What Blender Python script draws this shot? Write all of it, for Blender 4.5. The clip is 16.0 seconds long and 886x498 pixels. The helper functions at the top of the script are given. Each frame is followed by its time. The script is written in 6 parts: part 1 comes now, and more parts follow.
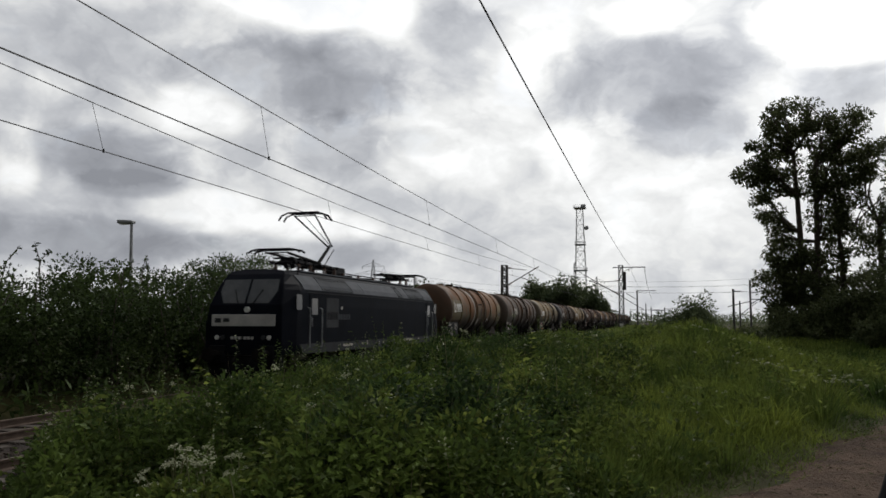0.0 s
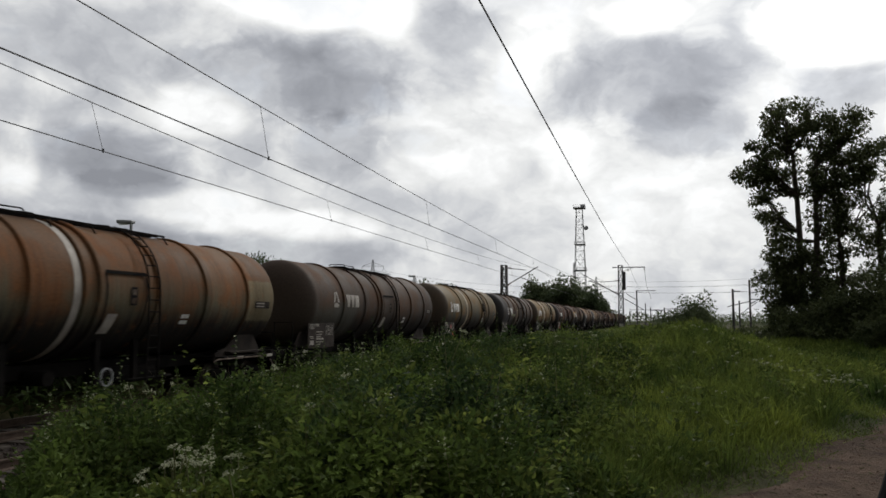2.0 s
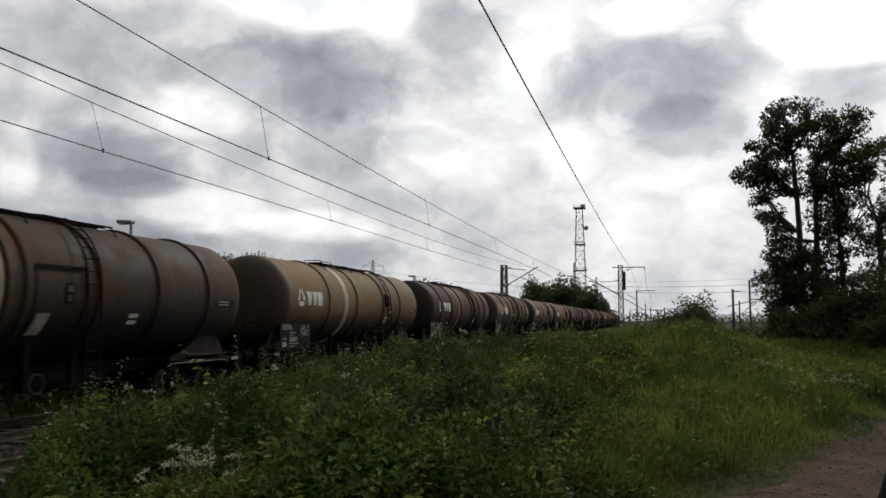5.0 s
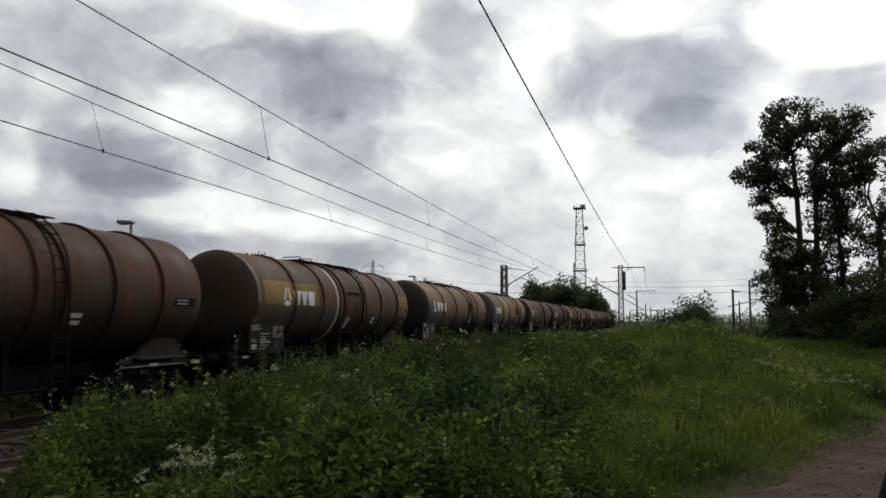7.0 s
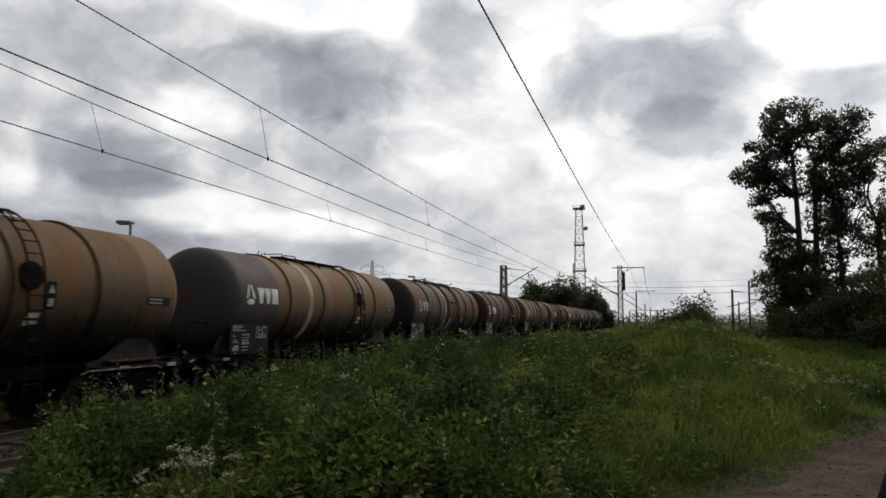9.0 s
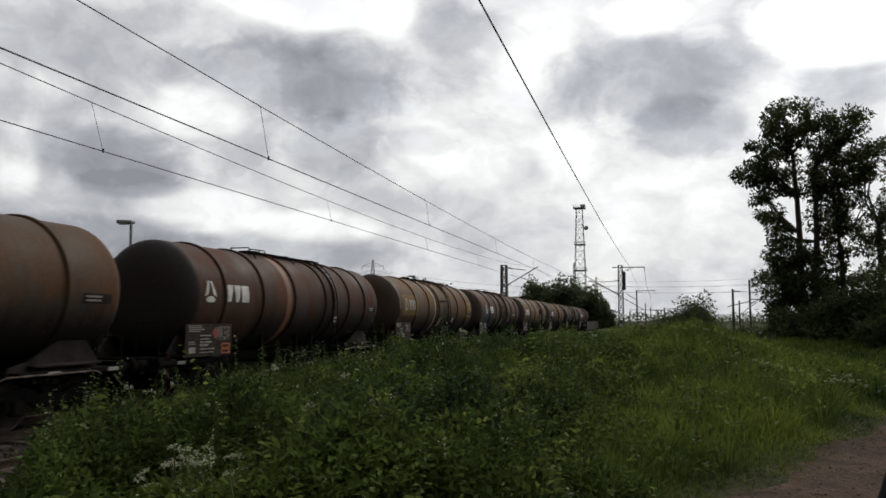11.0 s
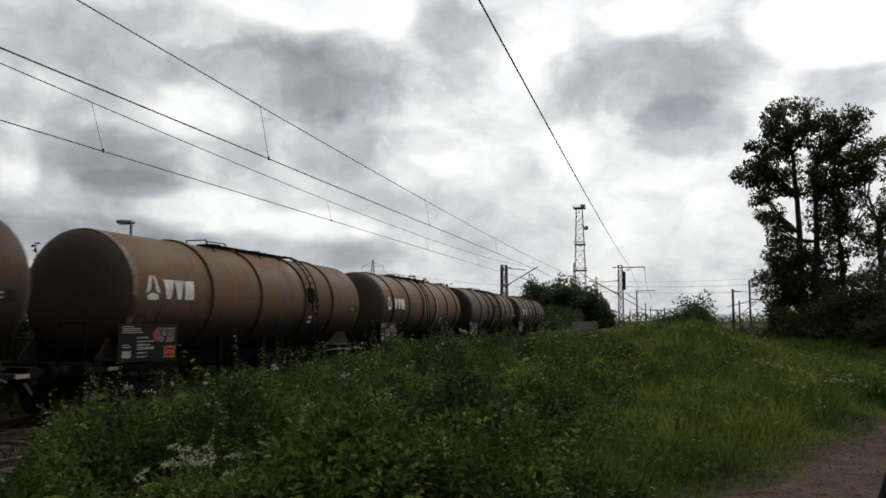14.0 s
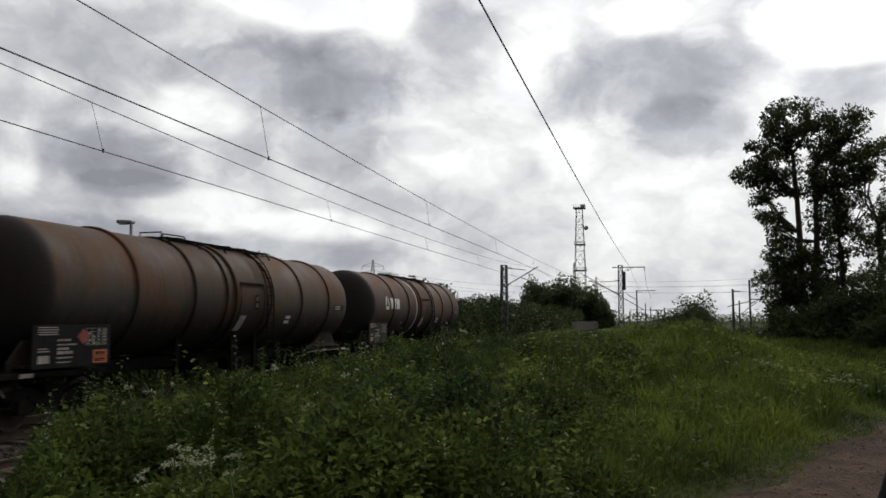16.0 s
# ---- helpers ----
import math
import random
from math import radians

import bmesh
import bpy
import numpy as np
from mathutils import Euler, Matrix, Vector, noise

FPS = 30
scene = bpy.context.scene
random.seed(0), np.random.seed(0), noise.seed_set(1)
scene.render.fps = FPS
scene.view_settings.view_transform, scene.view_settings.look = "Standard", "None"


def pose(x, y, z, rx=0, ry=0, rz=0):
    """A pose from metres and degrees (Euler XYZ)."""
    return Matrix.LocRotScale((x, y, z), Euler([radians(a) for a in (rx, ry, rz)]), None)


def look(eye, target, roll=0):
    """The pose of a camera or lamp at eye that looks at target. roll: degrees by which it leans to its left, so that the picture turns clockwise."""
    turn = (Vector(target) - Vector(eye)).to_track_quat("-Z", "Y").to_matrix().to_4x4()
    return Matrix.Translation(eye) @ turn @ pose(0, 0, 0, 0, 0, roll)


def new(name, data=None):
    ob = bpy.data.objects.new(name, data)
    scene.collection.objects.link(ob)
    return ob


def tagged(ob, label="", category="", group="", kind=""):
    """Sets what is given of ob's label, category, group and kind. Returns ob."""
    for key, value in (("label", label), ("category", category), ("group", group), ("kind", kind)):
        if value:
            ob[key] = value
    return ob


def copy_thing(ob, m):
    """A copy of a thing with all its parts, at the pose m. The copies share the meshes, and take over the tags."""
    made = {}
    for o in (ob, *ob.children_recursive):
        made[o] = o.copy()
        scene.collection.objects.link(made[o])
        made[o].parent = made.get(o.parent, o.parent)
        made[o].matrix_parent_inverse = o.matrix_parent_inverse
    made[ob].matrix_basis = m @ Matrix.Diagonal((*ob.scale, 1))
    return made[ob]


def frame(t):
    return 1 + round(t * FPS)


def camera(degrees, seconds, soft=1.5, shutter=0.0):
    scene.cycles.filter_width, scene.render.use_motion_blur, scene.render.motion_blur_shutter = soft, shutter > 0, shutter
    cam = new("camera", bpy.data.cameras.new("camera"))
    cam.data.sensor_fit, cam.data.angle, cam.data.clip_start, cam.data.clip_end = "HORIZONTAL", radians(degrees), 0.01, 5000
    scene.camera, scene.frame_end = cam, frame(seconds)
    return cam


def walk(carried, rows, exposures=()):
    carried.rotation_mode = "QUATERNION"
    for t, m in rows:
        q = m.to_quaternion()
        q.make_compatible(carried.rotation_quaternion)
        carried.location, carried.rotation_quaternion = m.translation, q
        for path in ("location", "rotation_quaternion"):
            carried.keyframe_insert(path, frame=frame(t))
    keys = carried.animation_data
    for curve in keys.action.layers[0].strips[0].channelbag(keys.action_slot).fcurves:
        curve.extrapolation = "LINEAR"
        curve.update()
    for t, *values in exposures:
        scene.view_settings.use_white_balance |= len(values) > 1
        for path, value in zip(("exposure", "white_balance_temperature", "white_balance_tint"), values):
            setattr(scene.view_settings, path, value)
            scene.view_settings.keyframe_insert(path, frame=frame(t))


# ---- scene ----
import functools

# ---- camera: hand-held and almost still, about 1.6 m over the path beside the line ----
cam = camera(59.64, 16.0, 1.6, 0.15)
EYE = Vector((0.0, 0.0, 2.1))
YAW, PITCH = radians(15.5), radians(5.3)


def aim(dyaw=0.0, dpitch=0.0):
    a, p = YAW + radians(dyaw), PITCH + radians(dpitch)
    way = Vector((-math.sin(a) * math.cos(p), math.cos(a) * math.cos(p), math.sin(p)))
    return look(EYE, EYE + way)


walk(cam, [(0.0, aim(0.03, 0.0)), (0.6, aim()), (6.0, aim()), (7.3, aim(0, 0.03)), (8.0, aim(-0.1, 0.06)), (8.6, aim(-0.02, 0.04)),
           (9.2, aim(-0.04, 0.03)), (11.2, aim()), (16.0, aim())])

# ---- world: a broken, bright overcast with the sun behind it, ahead of the camera ----
SUN_EL, SUN_AZ = radians(38), radians(14)      # azimuth from +Y towards +X
world = bpy.data.worlds.new("sky")
scene.world = world
world.use_nodes = True
wt = world.node_tree
wt.nodes.clear()


def wn(kind, **kw):
    n = wt.nodes.new(kind)
    for k, v in kw.items():
        if k == "op":
            n.operation = v
        elif k == "blend":
            n.blend_type = v
        else:
            n.inputs[k].default_value = v
    return n


def wmath(op, a, b=None, c=None, clamp=False):
    n = wt.nodes.new("ShaderNodeMath")
    n.operation = op
    n.use_clamp = clamp
    for i, v in enumerate((a, b, c)):
        if v is None:
            continue
        if isinstance(v, (int, float)):
            n.inputs[i].default_value = v
        else:
            wt.links.new(v, n.inputs[i])
    return n.outputs[0]


def wmix(fac, a, b):
    n = wt.nodes.new("ShaderNodeMix")
    n.data_type = "RGBA"
    for sock, v in ((n.inputs[0], fac), (n.inputs[6], a), (n.inputs[7], b)):
        if isinstance(v, (int, float)):
            sock.default_value = v
        elif isinstance(v, tuple):
            sock.default_value = (*v, 1)
        else:
            wt.links.new(v, sock)
    return n.outputs[2]


def view_dir(az, el):
    """Unit direction from azimuth (right of +Y) and elevation in degrees."""
    a, e = radians(az), radians(el)
    return (math.sin(a) * math.cos(e), math.cos(a) * math.cos(e), math.sin(e))


def build_sky():
    coord = wt.nodes.new("ShaderNodeTexCoord").outputs["Generated"]
    sky = wt.nodes.new("ShaderNodeTexSky")
    sky.sky_type, sky.sun_disc = "NISHITA", False
    sky.sun_elevation, sky.sun_rotation = SUN_EL, SUN_AZ
    sky_dim = wn("ShaderNodeVectorMath", op="SCALE")
    sky_dim.inputs["Scale"].default_value = 0.09
    wt.links.new(sky.outputs[0], sky_dim.inputs[0])

    # cloud noise runs over the dome, flattened towards the horizon
    sep = wt.nodes.new("ShaderNodeSeparateXYZ")
    wt.links.new(coord, sep.inputs[0])
    deck = wt.nodes.new("ShaderNodeMapping")
    deck.inputs["Scale"].default_value = (1.0, 1.0, 1.45)
    wt.links.new(coord, deck.inputs[0])

    def cloud_noise(scale, detail, rough, dist, off, src):
        m = wt.nodes.new("ShaderNodeMapping")
        m.inputs["Location"].default_value = off
        wt.links.new(src, m.inputs[0])
        n = wn("ShaderNodeTexNoise", Scale=scale, Detail=detail, Roughness=rough, Distortion=dist)
        wt.links.new(m.outputs[0], n.inputs["Vector"])
        return n.outputs["Fac"]

    # ragged, curling edges: the cloud space itself is stirred
    stir = wn("ShaderNodeTexNoise", Scale=7.0, Detail=5.0, Roughness=0.55)
    wt.links.new(deck.outputs[0], stir.inputs["Vector"])
    centred = wn("ShaderNodeVectorMath", op="SUBTRACT")
    centred.inputs[1].default_value = (0.5, 0.5, 0.5)
    wt.links.new(stir.outputs["Color"], centred.inputs[0])
    little = wn("ShaderNodeVectorMath", op="SCALE")
    little.inputs["Scale"].default_value = 0.13
    wt.links.new(centred.outputs[0], little.inputs[0])
    stirred = wn("ShaderNodeVectorMath", op="ADD")
    wt.links.new(deck.outputs[0], stirred.inputs[0])
    wt.links.new(little.outputs[0], stirred.inputs[1])
    curl = stirred.outputs[0]

    def billow(scale, off):
        """Cauliflower heads: low inside a puff, high in the folds between."""
        m = wt.nodes.new("ShaderNodeMapping")
        m.inputs["Location"].default_value = off
        wt.links.new(curl, m.inputs[0])
        n = wn("ShaderNodeTexVoronoi", Scale=scale, Detail=3.0, Roughness=0.6, Lacunarity=2.2)
        n.feature, n.normalize = "F1", True
        wt.links.new(m.outputs[0], n.inputs["Vector"])
        return n.outputs["Distance"]

    big = cloud_noise(4.2, 6.0, 0.5, 0.1, (3.1, 1.7, 0.0), deck.outputs[0])
    fine = cloud_noise(10.0, 8.0, 0.53, 0.0, (0.4, 7.7, 0.0), curl)
    heads = billow(9.0, (1.3, 0.2, 0.7))
    warp = cloud_noise(9.0, 8.0, 0.53, 0.0, (2.2, 0.1, 4.0), curl)

    def mass(az, el, wide, high, weight):
        """A cloud mass round a direction, with a ragged edge."""
        a = radians(az)
        v = wt.nodes.new("ShaderNodeVectorMath")
        v.operation = "DOT_PRODUCT"
        v.inputs[1].default_value = (math.cos(a), -math.sin(a), 0)
        wt.links.new(coord, v.inputs[0])
        f = wt.nodes.new("ShaderNodeVectorMath")
        f.operation = "DOT_PRODUCT"
        f.inputs[1].default_value = (math.sin(a), math.cos(a), 0)
        wt.links.new(coord, f.inputs[0])
        u = wmath("DIVIDE", v.outputs["Value"], math.sin(radians(wide)))
        w = wmath("DIVIDE", wmath("SUBTRACT", sep.outputs[2], math.sin(radians(el))), math.sin(radians(high)))
        d = wmath("ADD", wmath("MULTIPLY", u, u), wmath("MULTIPLY", w, w))
        d = wmath("ADD", d, wmath("MULTIPLY", wmath("SUBTRACT", warp, 0.5), 2.0))
        d = wmath("ADD", d, wmath("MULTIPLY", wmath("SUBTRACT", 0.3, heads), 1.3))
        r = wt.nodes.new("ShaderNodeMapRange")
        r.interpolation_type = "SMOOTHSTEP"
        r.inputs["From Min"].default_value, r.inputs["From Max"].default_value = 1.5, 0.3
        wt.links.new(d, r.inputs["Value"])
        g = r.outputs[0]
        ahead = wmath("GREATER_THAN", f.outputs["Value"], 0.0)
        return wmath("MULTIPLY", wmath("MULTIPLY", g, ahead), weight)

    dark = wmath("MULTIPLY", wmath("SUBTRACT", big, 0.5), 0.5)
    dark = wmath("ADD", dark, wmath("MULTIPLY", wmath("SUBTRACT", fine, 0.5), 1.05))
    dark = wmath("ADD", dark, wmath("MULTIPLY", wmath("SUBTRACT", heads, 0.3), 0.9))
    for row in MASSES:
        dark = wmath("ADD", dark, mass(*row))
    shade = wmath("ADD", wmath("MULTIPLY", dark, 0.85), 0.31, clamp=True)

    # sunlit cloud glow towards the hidden sun
    sun = wt.nodes.new("ShaderNodeVectorMath")
    sun.operation = "DOT_PRODUCT"
    sun.inputs[1].default_value = view_dir(math.degrees(SUN_AZ), math.degrees(SUN_EL))
    wt.links.new(coord, sun.inputs[0])
    glow = wmath("POWER", wmath("MAXIMUM", sun.outputs["Value"], 0.0), 9.0)
    ramp = wt.nodes.new("ShaderNodeValToRGB")
    cr = ramp.color_ramp
    cr.elements[0].position, cr.elements[0].color = 0.0, (1.16, 1.17, 1.17, 1)
    cr.elements[1].position, cr.elements[1].color = 1.0, (0.32, 0.334, 0.37, 1)
    for p, c in ((0.22, (0.92, 0.93, 0.93)), (0.45, (0.66, 0.678, 0.71)), (0.7, (0.46, 0.478, 0.52))):
        e = cr.elements.new(p)
        e.color = (*c, 1)
    wt.links.new(shade, ramp.inputs[0])
    # backlit deck: bright on the sun's side, heavy and dull on the other
    ahead = wt.nodes.new("ShaderNodeMapRange")
    ahead.interpolation_type = "SMOOTHSTEP"
    for k, v in (("From Min", -0.25), ("From Max", 0.5), ("To Min", 0.15), ("To Max", 0.84)):
        ahead.inputs[k].default_value = v
    wt.links.new(sun.outputs["Value"], ahead.inputs["Value"])
    lift = wmath("ADD", wmath("MULTIPLY", glow, 0.35), ahead.outputs[0])
    cloud = wt.nodes.new("ShaderNodeVectorMath")
    cloud.operation = "SCALE"
    wt.links.new(ramp.outputs[0], cloud.inputs[0])
    wt.links.new(lift, cloud.inputs["Scale"])
    # thin spots let the blue sky through
    thin = wmath("MULTIPLY", wmath("SUBTRACT", 0.44, fine), 2.0, clamp=True)
    col = wmix(wmath("MULTIPLY", thin, 0.5), cloud.outputs[0], sky_dim.outputs[0])
    bg = wt.nodes.new("ShaderNodeBackground")
    out = wt.nodes.new("ShaderNodeOutputWorld")
    wt.links.new(col, bg.inputs[0])
    wt.links.new(bg.outputs[0], out.inputs[0])


# cloud masses: azimuth, elevation, half width, half height (degrees), darkness
MASSES = [(-44.0, 9.0, 9.0, 6.0, 0.06), (-39.2, 18.9, 7.8, 3.0, 0.16), (-26.2, 17.4, 9.0, 2.9, 0.42), (-22.0, 16.4, 4.6, 1.8, 0.24), (-15.0, 21.4, 2.9, 2.0, 0.24), (-1.0, 16.9, 7.0, 3.4, 0.42),
          (2.6, 13.6, 4.8, 2.0, 0.38), (12.0, 15.1, 3.0, 1.8, 0.28), (-39.3, 11.2, 6.2, 1.8, 0.42), (-37.8, 9.4, 3.4, 0.9, 0.28), (-23.3, 12.5, 3.7, 2.6, 0.36),
          (-17.2, 13.2, 2.5, 1.1, 0.24), (-40.5, 5.2, 9.0, 1.8, 0.42), (-28.5, 5.0, 10.3, 1.2, 0.22), (7.3, 20.1, 2.2, 2.4, 0.12), (-43.9, 13.9, 2.6, 1.2, 0.1),
          (-27.6, 22.4, 5.2, 1.6, -0.55), (-19.6, 22.6, 2.1, 2.0, -0.35), (-13.5, 13.2, 5.0, 3.3, -0.26), (-8.0, 19.5, 2.9, 2.8, -0.25), (-0.9, 21.3, 3.1, 1.3, -0.35),
          (12.2, 19.6, 5.6, 2.6, -0.8), (-33.5, 14.6, 3.6, 1.9, -0.45), (-32.5, 7.7, 4.6, 1.6, -0.34), (-24.9, 6.9, 4.9, 1.2, -0.3), (-3.2, 7.7, 10.4, 3.7, -0.12),
          (-6.0, 12.3, 2.4, 2.4, -0.22), (-44.7, 10.2, 1.3, 2.4, -0.3)]
build_sky()

lamp = bpy.data.lights.new("sun", "SUN")
lamp.energy, lamp.angle, lamp.color = 1.2, radians(10), (1.0, 0.96, 0.9)
sun_ob = new("sun", lamp)
sun_ob.matrix_world = look((0, 0, 60), tuple(Vector((0, 0, 60)) - Vector(view_dir(math.degrees(SUN_AZ), math.degrees(SUN_EL)))))
scene.view_settings.exposure = 0.0


# ---- materials ----
def mat(name, base, dark=None, rough=0.7, metal=0.0, scale=3.0, fine=40.0, bump=0.3, depth=0.01, mixpos=(0.35, 0.65), translucent=0.0, island=0.0, spec=0.5):
    """A worn surface: two colours in patches, fine grain and relief."""
    m = bpy.data.materials.new(name)
    m.use_nodes = True
    t = m.node_tree
    p = t.nodes["Principled BSDF"]
    p.inputs["Roughness"].default_value = rough
    p.inputs["Metallic"].default_value = metal
    p.inputs["Specular IOR Level"].default_value = spec
    co = t.nodes.new("ShaderNodeTexCoord").outputs["Object"]
    dark = dark or tuple(c * 0.6 for c in base)

    def noise_tex(s, d):
        n = t.nodes.new("ShaderNodeTexNoise")
        n.inputs["Scale"].default_value, n.inputs["Detail"].default_value = s, d
        t.links.new(co, n.inputs["Vector"])
        return n.outputs["Fac"]

    patches, grain = noise_tex(scale, 5), noise_tex(fine, 4)
    r = t.nodes.new("ShaderNodeMapRange")
    r.inputs["From Min"].default_value, r.inputs["From Max"].default_value = mixpos
    t.links.new(patches, r.inputs["Value"])
    mx = t.nodes.new("ShaderNodeMix")
    mx.data_type = "RGBA"
    mx.inputs[6].default_value, mx.inputs[7].default_value = (*dark, 1), (*base, 1)
    t.links.new(r.outputs[0], mx.inputs[0])
    gr = t.nodes.new("ShaderNodeMapRange")
    gr.inputs["From Min"].default_value, gr.inputs["From Max"].default_value = 0.3, 0.7
    gr.inputs["To Min"].default_value, gr.inputs["To Max"].default_value = 0.8, 1.15
    t.links.new(grain, gr.inputs["Value"])
    fac = gr.outputs[0]
    if island:
        g = t.nodes.new("ShaderNodeNewGeometry")
        ir = t.nodes.new("ShaderNodeMapRange")
        ir.inputs["To Min"].default_value, ir.inputs["To Max"].default_value = 1 - island, 1 + island
        t.links.new(g.outputs["Random Per Island"], ir.inputs["Value"])
        mm = t.nodes.new("ShaderNodeMath")
        mm.operation = "MULTIPLY"
        t.links.new(fac, mm.inputs[0]), t.links.new(ir.outputs[0], mm.inputs[1])
        fac = mm.outputs[0]
    sc = t.nodes.new("ShaderNodeVectorMath")
    sc.operation = "SCALE"
    t.links.new(mx.outputs[2], sc.inputs[0]), t.links.new(fac, sc.inputs["Scale"])
    t.links.new(sc.outputs[0], p.inputs["Base Color"])
    if bump:
        b = t.nodes.new("ShaderNodeBump")
        b.inputs["Strength"].default_value, b.inputs["Distance"].default_value = bump, depth
        t.links.new(grain, b.inputs["Height"]), t.links.new(b.outputs[0], p.inputs["Normal"])
    if translucent:
        tr = t.nodes.new("ShaderNodeBsdfTranslucent")
        t.links.new(sc.outputs[0], tr.inputs[0])
        ms = t.nodes.new("ShaderNodeMixShader")
        ms.inputs[0].default_value = translucent
        t.links.new(p.outputs[0], ms.inputs[1]), t.links.new(tr.outputs[0], ms.inputs[2])
        t.links.new(ms.outputs[0], t.nodes["Material Output"].inputs[0])
    return m


def tank_mat(name, top, low, head, seed, shoulder=1.9, fields=(), line=2.75, soft=0.5):
    """Tank paint under brake dust and rust: upper dirt, greyer flanks, underside shade painted in, sooty end, run-down
    streaks, and repainted fields as (y from, y to, z from, z to, colour, softness of the edge)."""
    m = bpy.data.materials.new(name)
    m.use_nodes = True
    t = m.node_tree
    p = t.nodes["Principled BSDF"]
    p.inputs["Roughness"].default_value = 0.62
    p.inputs["Specular IOR Level"].default_value = 0.12
    co = t.nodes.new("ShaderNodeTexCoord").outputs["Object"]
    sep = t.nodes.new("ShaderNodeSeparateXYZ")
    t.links.new(co, sep.inputs[0])

    def noise_tex(s, d, stretch=(1, 1, 1)):
        mp = t.nodes.new("ShaderNodeMapping")
        mp.inputs["Location"].default_value, mp.inputs["Scale"].default_value = (seed * 3.1, seed * 1.7, seed), stretch
        t.links.new(co, mp.inputs[0])
        n = t.nodes.new("ShaderNodeTexNoise")
        n.inputs["Scale"].default_value, n.inputs["Detail"].default_value, n.inputs["Roughness"].default_value = s, d, 0.6
        t.links.new(mp.outputs[0], n.inputs["Vector"])
        return n.outputs["Fac"]

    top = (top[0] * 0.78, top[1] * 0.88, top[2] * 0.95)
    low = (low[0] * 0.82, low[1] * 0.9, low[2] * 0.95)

    def m2(op, a, b, clamp=False):
        n = t.nodes.new("ShaderNodeMath")
        n.operation, n.use_clamp = op, clamp
        for i, v in enumerate((a, b)):
            if isinstance(v, (int, float)):
                n.inputs[i].default_value = v
            else:
                t.links.new(v, n.inputs[i])
        return n.outputs[0]

    def rng(v, a, b, lo=0.0, hi=1.0):
        n = t.nodes.new("ShaderNodeMapRange")
        n.interpolation_type = "SMOOTHSTEP"
        for k, x in (("From Min", a), ("From Max", b), ("To Min", lo), ("To Max", hi)):
            n.inputs[k].default_value = x
        t.links.new(v, n.inputs["Value"])
        return n.outputs[0]

    def mix(f, a, b):
        n = t.nodes.new("ShaderNodeMix")
        n.data_type = "RGBA"
        for sock, v in ((n.inputs[0], f), (n.inputs[6], a), (n.inputs[7], b)):
            if isinstance(v, tuple):
                sock.default_value = (*v, 1)
            else:
                t.links.new(v, sock)
        return n.outputs[2]

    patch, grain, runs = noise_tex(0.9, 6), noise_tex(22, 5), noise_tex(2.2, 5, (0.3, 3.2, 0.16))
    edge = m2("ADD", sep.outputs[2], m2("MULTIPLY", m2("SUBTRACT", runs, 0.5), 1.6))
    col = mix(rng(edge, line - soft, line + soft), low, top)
    rusty = tuple(min(1, a * b) for a, b in zip(top, (1.36, 1.0, 0.72)))
    col = mix(rng(patch, 0.42, 0.66, 0, 0.85), col, rusty)
    # belly shade put into the colour: near black towards the underside
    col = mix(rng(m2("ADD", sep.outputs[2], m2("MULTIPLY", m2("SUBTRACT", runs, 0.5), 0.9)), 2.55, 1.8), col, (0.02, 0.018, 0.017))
    for y0, y1, z0, z1, paint, blur in fields:
        wob = m2("MULTIPLY", m2("SUBTRACT", patch, 0.5), blur * 2.2)
        fy, fz = m2("ADD", sep.outputs[1], wob), m2("ADD", sep.outputs[2], m2("MULTIPLY", m2("SUBTRACT", runs, 0.5), blur * 2.2))
        inside = m2("MULTIPLY", rng(fy, y0 - blur, y0 + blur), rng(fy, y1 + blur, y1 - blur))
        inside = m2("MULTIPLY", inside, m2("MULTIPLY", rng(fz, z0 - blur, z0 + blur), rng(fz, z1 + blur, z1 - blur)))
        col = mix(m2("MULTIPLY", inside, rng(runs, 0.3, 0.62, 0.95, 0.7)), col, paint)
    # narrow dark runs, and plate courses that have weathered unevenly
    drips = noise_tex(3.0, 4, (0.2, 7.0, 0.12))
    col = mix(rng(drips, 0.53, 0.7, 0, 0.5), col, tuple(c * 0.45 for c in top))
    spots = noise_tex(3.6, 7)
    col = mix(rng(spots, 0.58, 0.72, 0, 0.55), col, tuple(min(1, c * k) for c, k in zip(top, (1.5, 1.3, 1.1))))
    course = t.nodes.new("ShaderNodeTexWhiteNoise")
    course.noise_dimensions = "1D"
    t.links.new(m2("ADD", m2("FLOOR", m2("DIVIDE", m2("ADD", sep.outputs[1], 0.35), 2.16), 0.0), seed * 7.0), course.inputs["W"])
    tone = t.nodes.new("ShaderNodeVectorMath")
    tone.operation = "SCALE"
    t.links.new(col, tone.inputs[0]), t.links.new(rng(course.outputs["Value"], 0.0, 1.0, 0.9, 1.34), tone.inputs["Scale"])
    col = tone.outputs[0]
    sooty = tuple(c * 0.5 for c in low)
    col = mix(rng(runs, 0.5, 0.75, 0, 0.45), col, sooty)
    col = mix(rng(m2("ADD", sep.outputs[1], m2("MULTIPLY", m2("SUBTRACT", patch, 0.5), 0.5)), shoulder + 0.15, shoulder - 0.1, 0.0, 0.85), col, head)
    sc = t.nodes.new("ShaderNodeVectorMath")
    sc.operation = "SCALE"
    t.links.new(col, sc.inputs[0]), t.links.new(rng(grain, 0.25, 0.75, 0.8, 1.18), sc.inputs["Scale"])
    t.links.new(sc.outputs[0], p.inputs["Base Color"])
    t.links.new(rng(patch, 0.3, 0.7, 0.58, 0.8), p.inputs["Roughness"])
